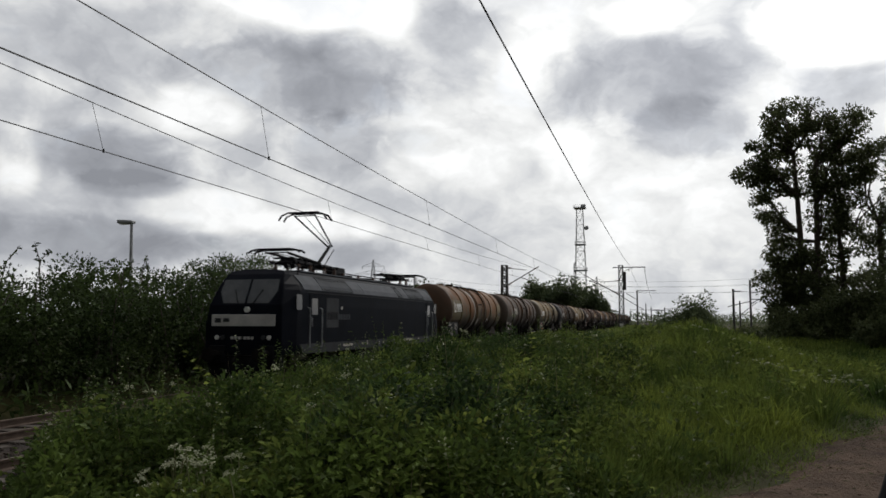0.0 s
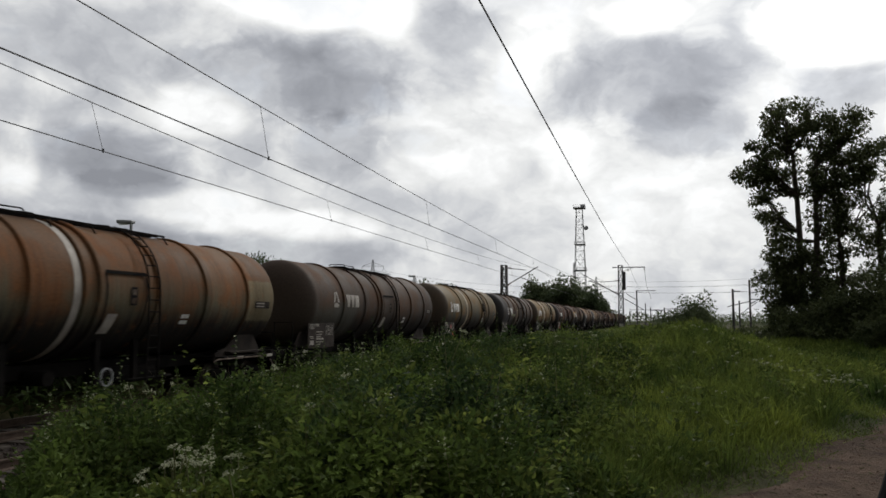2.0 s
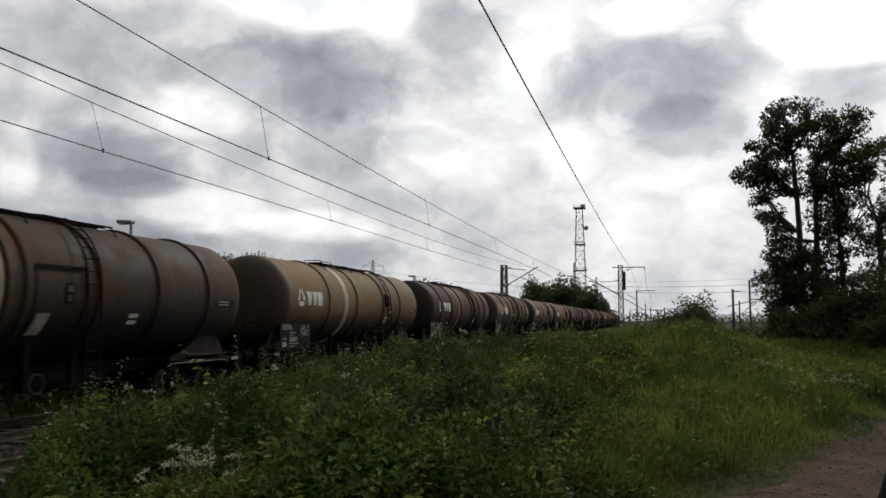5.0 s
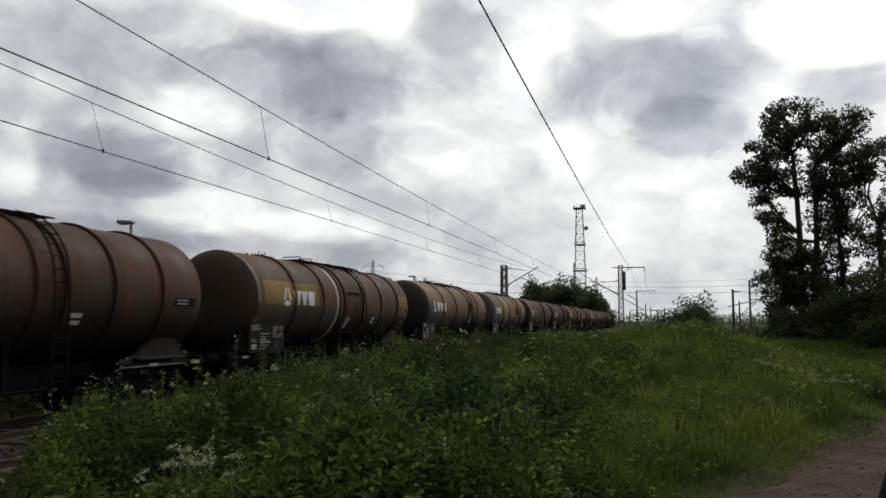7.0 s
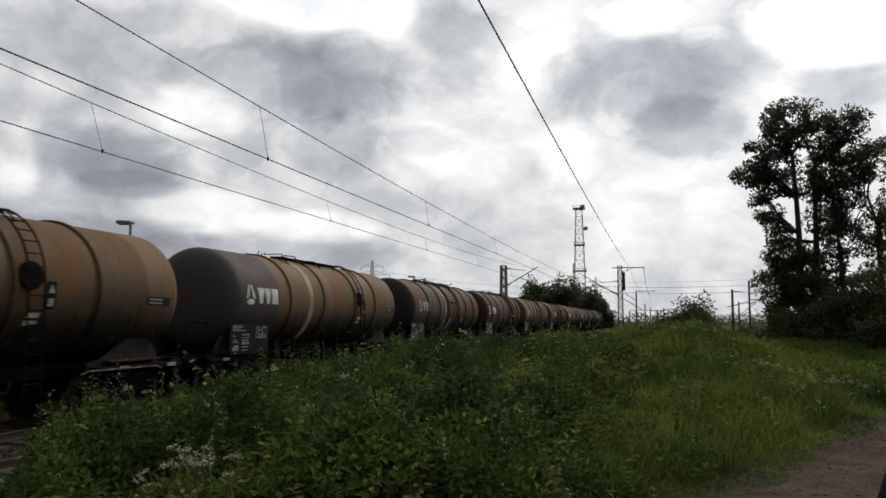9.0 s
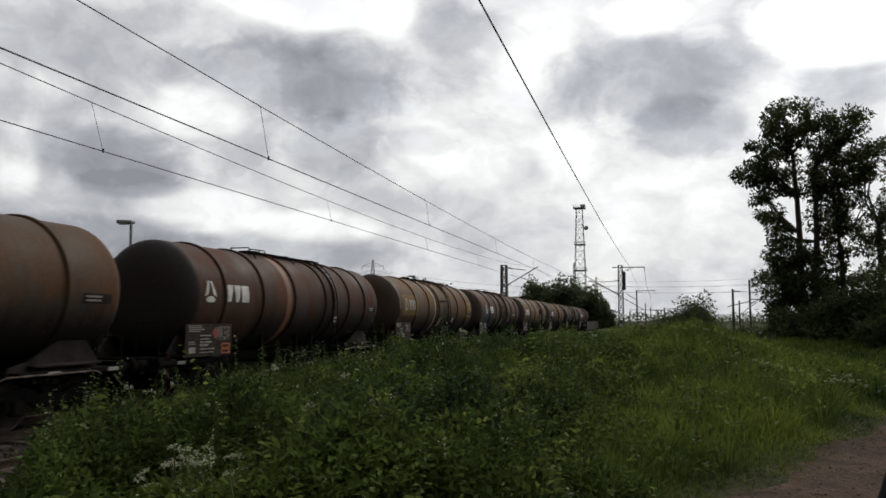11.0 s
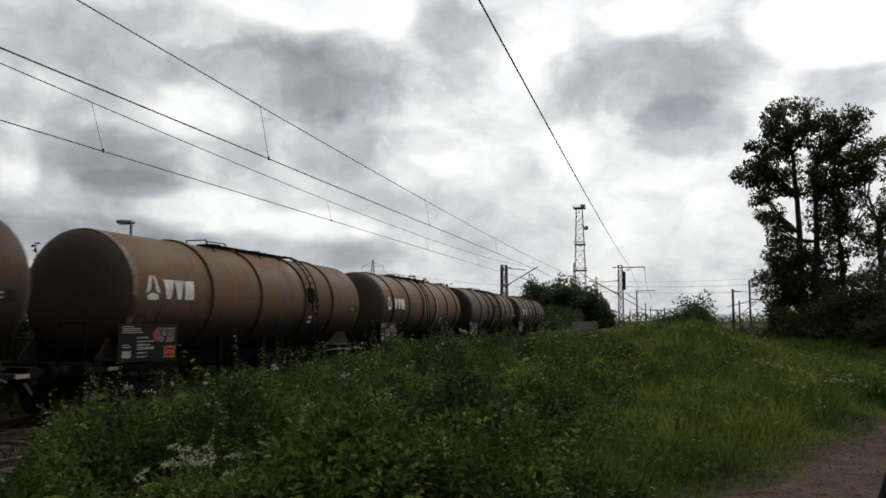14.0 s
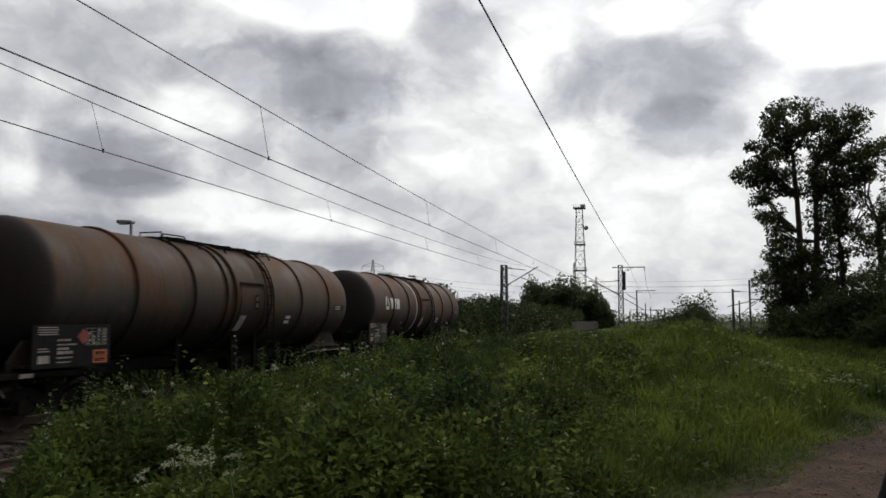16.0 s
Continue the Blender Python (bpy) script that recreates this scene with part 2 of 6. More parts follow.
    b = t.nodes.new("ShaderNodeBump")
    b.inputs["Strength"].default_value, b.inputs["Distance"].default_value = 0.25, 0.01
    t.links.new(m2("ADD", grain, m2("MULTIPLY", patch, 2.0)), b.inputs["Height"]), t.links.new(b.outputs[0], p.inputs["Normal"])
    return m


M_LEAF = mat("nettle_leaves", (0.108, 0.155, 0.034), (0.026, 0.046, 0.015), 0.65, scale=0.6, fine=30, bump=0, translucent=0.42, island=0.45, spec=0.1)
# blue-green leaf kind, its colour darkened to stand for shade among the weeds
M_LEAF3 = mat("shade_nettle_leaves", (0.068, 0.105, 0.034), (0.02, 0.038, 0.015), 0.6, scale=0.7, fine=30, bump=0, translucent=0.4, island=0.5, spec=0.12)
M_LEAF2 = mat("bramble_leaves", (0.18, 0.215, 0.048), (0.042, 0.07, 0.02), 0.65, scale=0.7, fine=30, bump=0, translucent=0.45, island=0.45, spec=0.1)
M_GRASS = mat("meadow_grass", (0.19, 0.23, 0.042), (0.042, 0.072, 0.019), 0.7, scale=0.5, fine=14, bump=0, translucent=0.42, island=0.5, spec=0.1)
M_HEDGE = mat("hedge_leaves", (0.062, 0.09, 0.026), (0.022, 0.038, 0.012), 0.65, scale=0.5, fine=20, bump=0, translucent=0.3, island=0.55, spec=0.12)
M_TREE = mat("tree_leaves", (0.10, 0.115, 0.05), (0.06, 0.075, 0.032), 0.6, scale=0.5, fine=20, bump=0, translucent=0.4, island=0.4, spec=0.12)
M_FAR = mat("far_foliage", (0.12, 0.145, 0.07), (0.075, 0.1, 0.048), 0.8, scale=0.15, fine=3, bump=0, translucent=0.4, island=0.35, spec=0.2)
M_FLOWER = mat("flower_white", (0.43, 0.44, 0.29), (0.3, 0.32, 0.2), 0.7, bump=0, translucent=0.3, island=0.2)
M_STEM = mat("stems", (0.12, 0.13, 0.045), (0.08, 0.06, 0.03), 0.7, scale=2, bump=0, island=0.3)
M_BARK = mat("bark", (0.10, 0.08, 0.06), (0.05, 0.042, 0.034), 0.9, scale=4, fine=30, bump=0.6, depth=0.03)
M_SOIL = mat("soil", (0.05, 0.047, 0.018), (0.028, 0.028, 0.011), 0.95, scale=0.8, fine=18, bump=0.6, depth=0.05, spec=0.1)
M_PATH = mat("gravel_path", (0.118, 0.083, 0.062), (0.048, 0.034, 0.027), 0.95, scale=2.2, fine=24, bump=1.0, depth=0.06, mixpos=(0.3, 0.7), spec=0.05)
M_STONE = mat("loose_stones", (0.18, 0.125, 0.095), (0.11, 0.075, 0.056), 0.9, scale=1.5, fine=40, island=0.35, spec=0.1)
M_BALLAST = mat("ballast", (0.06, 0.046, 0.037), (0.028, 0.022, 0.019), 0.95, scale=1.2, fine=16, bump=1.0, depth=0.06, island=0.3, spec=0.15)
M_RAIL = mat("rail_steel", (0.10, 0.068, 0.05), (0.06, 0.038, 0.028), 0.65, 0.4, scale=5)
M_SLEEPER = mat("sleeper_concrete", (0.09, 0.078, 0.066), (0.055, 0.045, 0.038), 0.9, scale=3, spec=0.15)
M_STEEL = mat("galvanised_steel", (0.38, 0.39, 0.4), (0.28, 0.285, 0.29), 0.6, 0.3, scale=4)
M_MAST = mat("mast_steel", (0.075, 0.075, 0.07), (0.05, 0.045, 0.04), 0.75, 0.3, scale=4)
M_WIRE = mat("wire", (0.05, 0.05, 0.052), (0.04, 0.04, 0.04), 0.6, 0.5, bump=0)
M_CERAMIC = mat("insulator", (0.12, 0.06, 0.04), (0.08, 0.045, 0.03), 0.3)
M_FRAME = mat("underframe_dirt", (0.015, 0.013, 0.012), (0.008, 0.0075, 0.007), 0.9, scale=2.5, fine=30, spec=0.04)
M_WHEEL = mat("wheel_steel", (0.07, 0.055, 0.045), (0.04, 0.03, 0.026), 0.7, 0.5, scale=4)
M_RUST = mat("rusty_steel", (0.07, 0.048, 0.036), (0.035, 0.026, 0.022), 0.8, 0.2, scale=3)
M_BOARD = mat("label_board", (0.014, 0.014, 0.015), (0.009, 0.009, 0.01), 0.8, scale=3, spec=0.1)
M_BOARD_B = mat("label_board_brown", (0.05, 0.04, 0.035), (0.028, 0.023, 0.02), 0.85, scale=3, spec=0.1)
M_WHITE = mat("white_marking", (0.68, 0.66, 0.62), (0.45, 0.43, 0.4), 0.6, scale=2.5, fine=12, mixpos=(0.3, 0.55))
M_DIRTY = mat("faded_marking", (0.42, 0.38, 0.33), (0.27, 0.24, 0.21), 0.65, scale=3)
M_ORANGE = mat("hazard_orange", (0.62, 0.16, 0.05), (0.42, 0.12, 0.05), 0.55, scale=4)
M_RED = mat("red_marking", (0.4, 0.05, 0.04), (0.2, 0.04, 0.03), 0.6, scale=4)
M_LOCO = mat("loco_paint_dark", (0.0075, 0.009, 0.0135), (0.0055, 0.0065, 0.0095), 0.5, scale=1.2, fine=60, bump=0.02, spec=0.015)
M_LOCO_G = mat("loco_grey", (0.05, 0.052, 0.056), (0.034, 0.035, 0.037), 0.6, scale=1.2, fine=60, bump=0.05, spec=0.04)
M_LOCO_ROOF = mat("loco_roof", (0.10, 0.105, 0.118), (0.078, 0.082, 0.09), 0.7, scale=1.5, fine=40, bump=0.05, spec=0.03)
M_LOCO_VENT = mat("loco_vent", (0.06, 0.064, 0.072), (0.045, 0.048, 0.054), 0.7, scale=1.5, fine=40, bump=0.05, spec=0.03)
M_LOCO_PANEL = mat("loco_plate", (0.5, 0.49, 0.46), (0.38, 0.37, 0.35), 0.55, scale=2, bump=0.05)
M_BLACK = mat("black_steel", (0.012, 0.012, 0.014), (0.008, 0.008, 0.009), 0.6, scale=4, spec=0.06)
M_GLASS = mat("cab_glass", (0.045, 0.05, 0.055), (0.036, 0.04, 0.044), 0.06, bump=0, spec=0.6)
M_LENS = mat("lamp_lens", (0.75, 0.76, 0.72), (0.6, 0.6, 0.58), 0.12, bump=0, spec=0.8)
M_CONCRETE = mat("concrete", (0.22, 0.21, 0.19), (0.15, 0.14, 0.13), 0.9, scale=2)
M_WALL = mat("barrier_boards", (0.085, 0.078, 0.066), (0.05, 0.046, 0.04), 0.9, scale=1, spec=0.1)
M_SADDLE = mat("saddle_steel", (0.05, 0.04, 0.034), (0.024, 0.02, 0.018), 0.9, scale=2.0, fine=30, spec=0.12)
M_BAND = mat("rusty_orange_band", (0.24, 0.11, 0.045), (0.13, 0.062, 0.035), 0.7, scale=1.5)
M_DRY = mat("dry_stalks", (0.3, 0.25, 0.15), (0.2, 0.16, 0.09), 0.8, bump=0, island=0.3)
M_GLASS_D = mat("side_glass", (0.006, 0.007, 0.008), (0.005, 0.005, 0.006), 0.06, bump=0, spec=0.4)
M_SCUFF = mat("scuffed_rim", (0.2, 0.165, 0.135), (0.075, 0.05, 0.036), 0.7, scale=2.5, fine=20, mixpos=(0.42, 0.62), spec=0.15)
M_CREAM = mat("cream_band", (0.42, 0.35, 0.25), (0.22, 0.17, 0.115), 0.7, scale=1.6, fine=18, spec=0.15)


# ---- mesh helpers ----
def part(name, bm, material, parent=None, label="", smooth=False):
    """Links a bmesh as one mesh object, under a thing or a part if one is given."""
    me = bpy.data.meshes.new(name)
    bm.to_mesh(me)
    bm.free()
    me.materials.append(material)
    if smooth:
        me.polygons.foreach_set("use_smooth", [True] * len(me.polygons))
    ob = new(name, me)
    if parent:
        ob.parent = parent
    if label:
        ob["label"] = label
    return ob


def share(name, me, parent, m):
    """Another object on an existing mesh, under a thing."""
    ob = new(name, me)
    ob.parent = parent
    ob.matrix_local = m
    return ob


def empty(name, m=None):
    ob = new(name)
    if m is not None:
        ob.matrix_world = m
    return ob


def box(bm, x0, x1, y0, y1, z0, z1, bevel=0.0):
    """An axis-aligned block, its edges rounded by bevel."""
    r = bmesh.ops.create_cube(bm, size=1.0)
    vs = r["verts"]
    for v in vs:
        v.co = Vector(((x0 + x1) / 2 + v.co.x * (x1 - x0), (y0 + y1) / 2 + v.co.y * (y1 - y0), (z0 + z1) / 2 + v.co.z * (z1 - z0)))
    if bevel:
        es = list({e for v in vs for e in v.link_edges})
        bmesh.ops.bevel(bm, geom=es, offset=bevel, segments=2, affect="EDGES", profile=0.6)
    return bm


def rod(bm, a, b, r0, r1=None, n=8, caps=True):
    """A round or tapered bar from a to b."""
    a, b = Vector(a), Vector(b)
    r1 = r0 if r1 is None else r1
    d = (b - a).normalized()
    u = d.orthogonal().normalized()
    w = d.cross(u)
    ra = [bm.verts.new(a + (u * math.cos(k) + w * math.sin(k)) * r0) for k in [2 * math.pi * i / n for i in range(n)]]
    rb = [bm.verts.new(b + (u * math.cos(k) + w * math.sin(k)) * r1) for k in [2 * math.pi * i / n for i in range(n)]]
    for i in range(n):
        bm.faces.new((ra[i], ra[(i + 1) % n], rb[(i + 1) % n], rb[i]))
    if caps:
        bm.faces.new(ra[::-1]), bm.faces.new(rb)
    return bm


def pipe(bm, pts, r, n=6):
    """A bent bar through the points, r a number or one radius a point."""
    pts = [Vector(p) for p in pts]
    rs = r if isinstance(r, (list, tuple)) else [r] * len(pts)
    rings, u = [], None
    for i, p in enumerate(pts):
        d = (pts[min(i + 1, len(pts) - 1)] - pts[max(i - 1, 0)]).normalized()
        u = d.orthogonal().normalized() if u is None else (u - d * u.dot(d)).normalized()
        w = d.cross(u)
        rings.append([bm.verts.new(p + (u * math.cos(k) + w * math.sin(k)) * rs[i]) for k in [2 * math.pi * j / n for j in range(n)]])
    for a, b in zip(rings, rings[1:]):
        for j in range(n):
            bm.faces.new((a[j], a[(j + 1) % n], b[(j + 1) % n], b[j]))
    bm.faces.new(rings[0][::-1]), bm.faces.new(rings[-1])
    return bm


def lathe(bm, profile, axis_z, n=48, x=0.0):
    """A body turned about a line along y: profile of (y, radius)."""
    rings = []
    for y, r in profile:
        if r < 1e-4:
            rings.append([bm.verts.new((x, y, axis_z))])
        else:
            rings.append([bm.verts.new((x + r * math.sin(k), y, axis_z + r * math.cos(k))) for k in [2 * math.pi * i / n for i in range(n)]])
    for a, b in zip(rings, rings[1:]):
        for i in range(n):
            j = (i + 1) % n
            if len(a) == 1:
                bm.faces.new((a[0], b[j], b[i]))
            elif len(b) == 1:
                bm.faces.new((a[i], a[j], b[0]))
            else:
                bm.faces.new((a[i], a[j], b[j], b[i]))
    return bm


def prism(bm, poly, axis, lo, hi):
    """A flat outline pushed along an axis: poly holds the two other coordinates in xyz order."""
    def at(p, v):
        c = list(p)
        c.insert("xyz".index(axis), v)
        return bm.verts.new(c)
    a, b = [at(p, lo) for p in poly], [at(p, hi) for p in poly]
    n = len(poly)
    for i in range(n):
        bm.faces.new((a[i], a[(i + 1) % n], b[(i + 1) % n], b[i]))
    bm.faces.new(a[::-1]), bm.faces.new(b)
    bmesh.ops.recalc_face_normals(bm, faces=bm.faces[:])
    return bm


def BM():
    return bmesh.new()


def sheet(name, verts, faces, material, label="", category="", kind="", smooth=False):
    """One mesh from numpy arrays: vertices (n,3) and faces (m,k), all with k corners."""
    verts, faces = np.asarray(verts, np.float32), np.asarray(faces, np.int32)
    me = bpy.data.meshes.new(name)
    k = faces.shape[1]
    me.vertices.add(len(verts)), me.loops.add(faces.size), me.polygons.add(len(faces))
    me.vertices.foreach_set("co", verts.ravel())
    me.loops.foreach_set("vertex_index", faces.ravel())
    me.polygons.foreach_set("loop_start", np.arange(len(faces), dtype=np.int32) * k)
    if smooth:
        me.polygons.foreach_set("use_smooth", np.ones(len(faces), bool))
    me.update(calc_edges=True)
    me.materials.append(material)
    ob = new(name, me)
    if label:
        tagged(ob, label, category, kind=kind)
    return ob


def unit(v):
    return v / np.maximum(np.linalg.norm(v, axis=-1, keepdims=True), 1e-9)


def leaf_arrays(pos, along, size, rng, aspect=0.5, droop=0.25, fold=0.25, far=False):
    """Pointed, folded leaves: base points, directions and lengths. Six corners and two quads a leaf, far off one quad."""
    n = len(pos)
    along = unit(along)
    side = unit(np.cross(along, unit(rng.normal(size=(n, 3)) * 0.45 + np.array([0, 0, 1.0]))))
    up = np.cross(side, along)
    s = size[:, None]
    w = s * aspect * 0.5
    tip = pos + along * s - up * s * droop
    if far:
        mid = pos + along * s * 0.48 - up * s * droop * 0.2
        v = np.stack([pos, mid + side * w, tip, mid - side * w], 1)
        return v.reshape(-1, 3), np.arange(n)[:, None] * 4 + np.array([[0, 1, 2, 3]])
    mid1, mid2 = pos + along * s * 0.3, pos + along * s * 0.68 - up * s * droop * 0.35
    lift = up * w * fold * 2
    v = np.stack([pos, mid1 + side * w + lift, mid2 + side * w * 0.8 + lift, tip, mid2 - side * w * 0.8 + lift, mid1 - side * w + lift], 1)
    base = np.arange(n)[:, None] * 6
    f = np.concatenate([base + np.array([[0, 1, 2, 3]]), base + np.array([[0, 3, 4, 5]])])
    return v.reshape(-1, 3), f


def blade_arrays(pos, lean, height, width, rng):
    """Grass blades bent along lean: four corners and one quad below, a narrow quad above."""
    n = len(pos)
    a = rng.uniform(0, 2 * np.pi, n)
    side = np.stack([np.cos(a), np.sin(a), np.zeros(n)], 1) * width[:, None] * 0.5
    h = np.zeros((n, 3))
    h[:, 2] = height
    mid, tip = pos + h * 0.55 + lean * 0.3, pos + h * 0.92 + lean
    v = np.stack([pos - side, pos + side, mid + side * 0.8, mid - side * 0.8, tip + side * 0.15, tip - side * 0.15], 1)
    base = np.arange(n)[:, None] * 6
    f = np.concatenate([base + np.array([[0, 1, 2, 3]]), base + np.array([[3, 2, 4, 5]])])
    return v.reshape(-1, 3), f


# ---- lie of the land: rail heads at z = 0, line along +Y ----
TRACK_1, TRACK_2 = -12.7, -8.9
PATH_X = 0.42


def step(a, b, x):
    t = np.clip((x - a) / (b - a), 0, 1)
    return t * t * (3 - 2 * t)


def land(x, y):
    """Height of the ground."""
    x, y = np.asarray(x, float), np.asarray(y, float)
    z = -0.62 + 1.12 * step(-7.1, -5.2, x)                                   # bank beside the line
    z = z + 1.15 * np.exp(-((x - 0.8) / 2.6) ** 2 - ((y - 24) / 9.0) ** 2)      # grassy mound
    z = z + 0.12 * np.exp(-((x + 3.4) / 1.9) ** 2 - ((y - 20) / 9.0) ** 2)
    z = z - 0.35 * step(35, 60, y) * step(-7.1, -5.2, x)
    z = z + 0.9 * step(-15.6, -17.5, x) * step(400, 300, y)
    z = z + 0.06 * np.sin(x * 1.9 + 0.6) * np.sin(y * 1.3) * step(-5, -4, x) * (1 - np.exp(-((x - 2.6 - (y - 11) * 0.47) / 2.2) ** 2))
    return z


def lines(*stretches):
    out = []
    for a, b, st in stretches:
        out += list(np.arange(a, b, st))
    return np.array(out + [stretches[-1][1]])


def build_ground():
    gx = lines((-2500, -200, 230), (-200, -40, 20), (-40, -18, 2), (-18, 12, 0.35), (12, 60, 4), (60, 200, 20), (200, 2500, 230))
    gy = lines((-600, -40, 80), (-40, -4, 4), (-4, 50, 0.5), (50, 120, 3), (120, 400, 20), (400, 4000, 300))
    X, Y = np.meshgrid(gx, gy)
    v = np.stack([X, Y, land(X, Y)], -1).reshape(-1, 3)
    c = len(gx)
    i = (np.arange(len(gy) - 1)[:, None] * c + np.arange(c - 1)[None]).ravel()
    sheet("ground", v, np.stack([i, i + 1, i + c + 1, i + c], 1), M_SOIL, "dark overgrown soil beside the railway", "ground", "structure", True)
    # trodden gravel path that bears away from the line
    rng = np.random.default_rng(4)
    ts = np.arange(-4, 30, 0.25)
    v, cols = [], np.linspace(0, 1, 9)
    for t in ts:
        edge = 0.12 * math.sin(t * 1.7) + 0.1 * math.sin(t * 3.9 + 1)
        x0, y0 = PATH_X + (t - 7.3) * 0.47, t
        for k in cols:
            x, y = x0 + edge * (1 - k) + 3.1 * k, y0 - 1.3 * k
            v.append((x, y, float(land(x, y)) + 0.05 - 0.06 * abs(2 * k - 1) ** 8 + 0.002 * rng.normal()))
    c = len(cols)
    i = (np.arange(len(ts) - 1)[:, None] * c + np.arange(c - 1)[None]).ravel()
    sheet("path", v, np.stack([i, i + 1, i + c + 1, i + c], 1), M_PATH, "trodden reddish-brown gravel path with grassy edges", "path", "structure", True)
    # loose stones on the path
    n = 4200
    t, k = rng.uniform(4, 20, n), rng.beta(1.0, 1.2, n)
    x, y = PATH_X + (t - 7.3) * 0.47 + 3.1 * k, t - 1.3 * k
    z = land(x, y) + 0.05
    s = rng.lognormal(-5.0, 0.4, n)
    oct_v = np.array([(1, 0, 0), (0, 1, 0), (-1, 0, 0), (0, -1, 0), (0, 0, 0.7), (0, 0, -0.7)])
    oct_f = np.array([(0, 1, 4), (1, 2, 4), (2, 3, 4), (3, 0, 4), (1, 0, 5), (2, 1, 5), (3, 2, 5), (0, 3, 5)])
    vv = (oct_v[None] * (1 + 0.3 * rng.normal(size=(n, 6, 3)))) * s[:, None, None] + np.stack([x, y, z], 1)[:, None]
    ff = oct_f[None] + (np.arange(n) * 6)[:, None, None]
    sheet("loose_stones", vv.reshape(-1, 3), ff.reshape(-1, 3), M_STONE, "small loose stones scattered on the path", "stones", "stuff")
    # dark clods, twigs and bits of leaf on the path
    n = 420
    t, k = rng.uniform(4.5, 16, n), rng.beta(0.8, 1.4, n)
    x, y = PATH_X + (t - 7.3) * 0.47 + 3.1 * k, t - 1.3 * k
    a, ln, wd = rng.uniform(0, 6.28, n), rng.uniform(0.015, 0.07, n), rng.uniform(0.004, 0.014, n)
    d = np.stack([np.cos(a), np.sin(a), np.zeros(n)], 1)
    e = np.stack([-np.sin(a), np.cos(a), np.zeros(n)], 1)
    p = np.stack([x, y, land(x, y) + 0.054], 1)
    up = np.array([0, 0, 1.0]) * wd[:, None]
    v = np.stack([p - d * ln[:, None] - e * wd[:, None], p + d * ln[:, None], p - d * ln[:, None] * 0.6 + e * wd[:, None], p + up], 1)
    f = (np.arange(n) * 4)[:, None, None] + np.array([(0, 1, 3), (1, 2, 3), (2, 0, 3)])[None]
    sheet("path_litter", v.reshape(-1, 3), f.reshape(-1, 3), M_SOIL, "dark twigs and clods on the path", "litter", "stuff")


build_ground()


# ---- railway: two tracks with ballast, sleepers and rails ----
def rail_bar(bm, x, y0, y1):
    prof = [(-0.07, -0.172), (0.07, -0.172), (0.07, -0.155), (0.012, -0.14), (0.012, -0.045), (0.036, -0.035), (0.036, -0.004), (0.028, 0.0),
            (-0.028, 0.0), (-0.036, -0.004), (-0.036, -0.035), (-0.012, -0.045), (-0.012, -0.14), (-0.07, -0.155)]
    a = [bm.verts.new((x + p, y0, z)) for p, z in prof]
    b = [bm.verts.new((x + p, y1, z)) for p, z in prof]
    n = len(prof)
    for i in range(n):
        bm.faces.new((a[i], a[(i + 1) % n], b[(i + 1) % n], b[i]))


def build_track(x, name):
    tr = tagged(empty(name, pose(x, 0, 0)), "weathered railway track on stone ballast with concrete sleepers", "railway track", "tracks", "structure")
    bed = prism(BM(), [(-2.3, -0.66), (2.3, -0.66), (1.7, -0.2), (-1.7, -0.2)], "y", -80, 1400)
    part("ballast_bed", bed, M_BALLAST, tr)
    for side in (-0.7535, 0.7535):
        bm = BM()
        rail_bar(bm, side, -80, 1400)
        part("rail", bm, M_RAIL, tr, "rusty rail with a worn head")
    one = box(BM(), -1.3, 1.3, -0.13, 0.13, -0.36, -0.165, 0.02)
    first = part("sleeper", one, M_SLEEPER, tr)
    first.matrix_local = pose(0, 2.0, 0)
    for i in range(1, 60):
        share("sleeper", first.data, tr, pose(0, 2.0 + 0.6 * i, 0))
    rest = BM()
    for i in range(60, 330):
        box(rest, -1.3, 1.3, 2.0 + 0.6 * i - 0.13, 2.0 + 0.6 * i + 0.13, -0.36, -0.165)
    tagged(part("far_sleepers", rest, M_SLEEPER, tr), kind="stuff")
    # stones on the bed
    rng = np.random.default_rng(int(-x * 10))
    n = 9000
    px, py = rng.uniform(-2.0, 2.0, n), 2 + 50 * rng.random(n) ** 1.5
    pz = -0.2 - 0.27 * np.clip(np.abs(px) - 1.7, 0, 1)
    s = rng.uniform(0.02, 0.045, n)
    oct_v = np.array([(1, 0, 0), (0, 1, 0), (-1, 0, 0), (0, -1, 0), (0, 0, 1), (0, 0, -1)])
    oct_f = np.array([(0, 1, 4), (1, 2, 4), (2, 3, 4), (3, 0, 4), (1, 0, 5), (2, 1, 5), (3, 2, 5), (0, 3, 5)])
    vv = oct_v[None] * (1 + 0.35 * rng.normal(size=(n, 6, 3))) * s[:, None, None] + np.stack([px, py, pz], 1)[:, None]
    ff = oct_f[None] + (np.arange(n) * 6)[:, None, None]
    st = sheet("ballast_stones", vv.reshape(-1, 3), ff.reshape(-1, 3), M_BALLAST)
    st.parent = tr
    tagged(st, kind="stuff")


build_track(TRACK_1, "railway_track_far")
build_track(TRACK_2, "railway_track_near")


# ---- the train ----
SPEED = 17.5           # m/s towards the camera
FRONT = 21.4           # front buffers of the engine at the start
MOVING = []            # (thing, y at the start)
WHEELS = []            # (wheelset, y on its vehicle, radius)


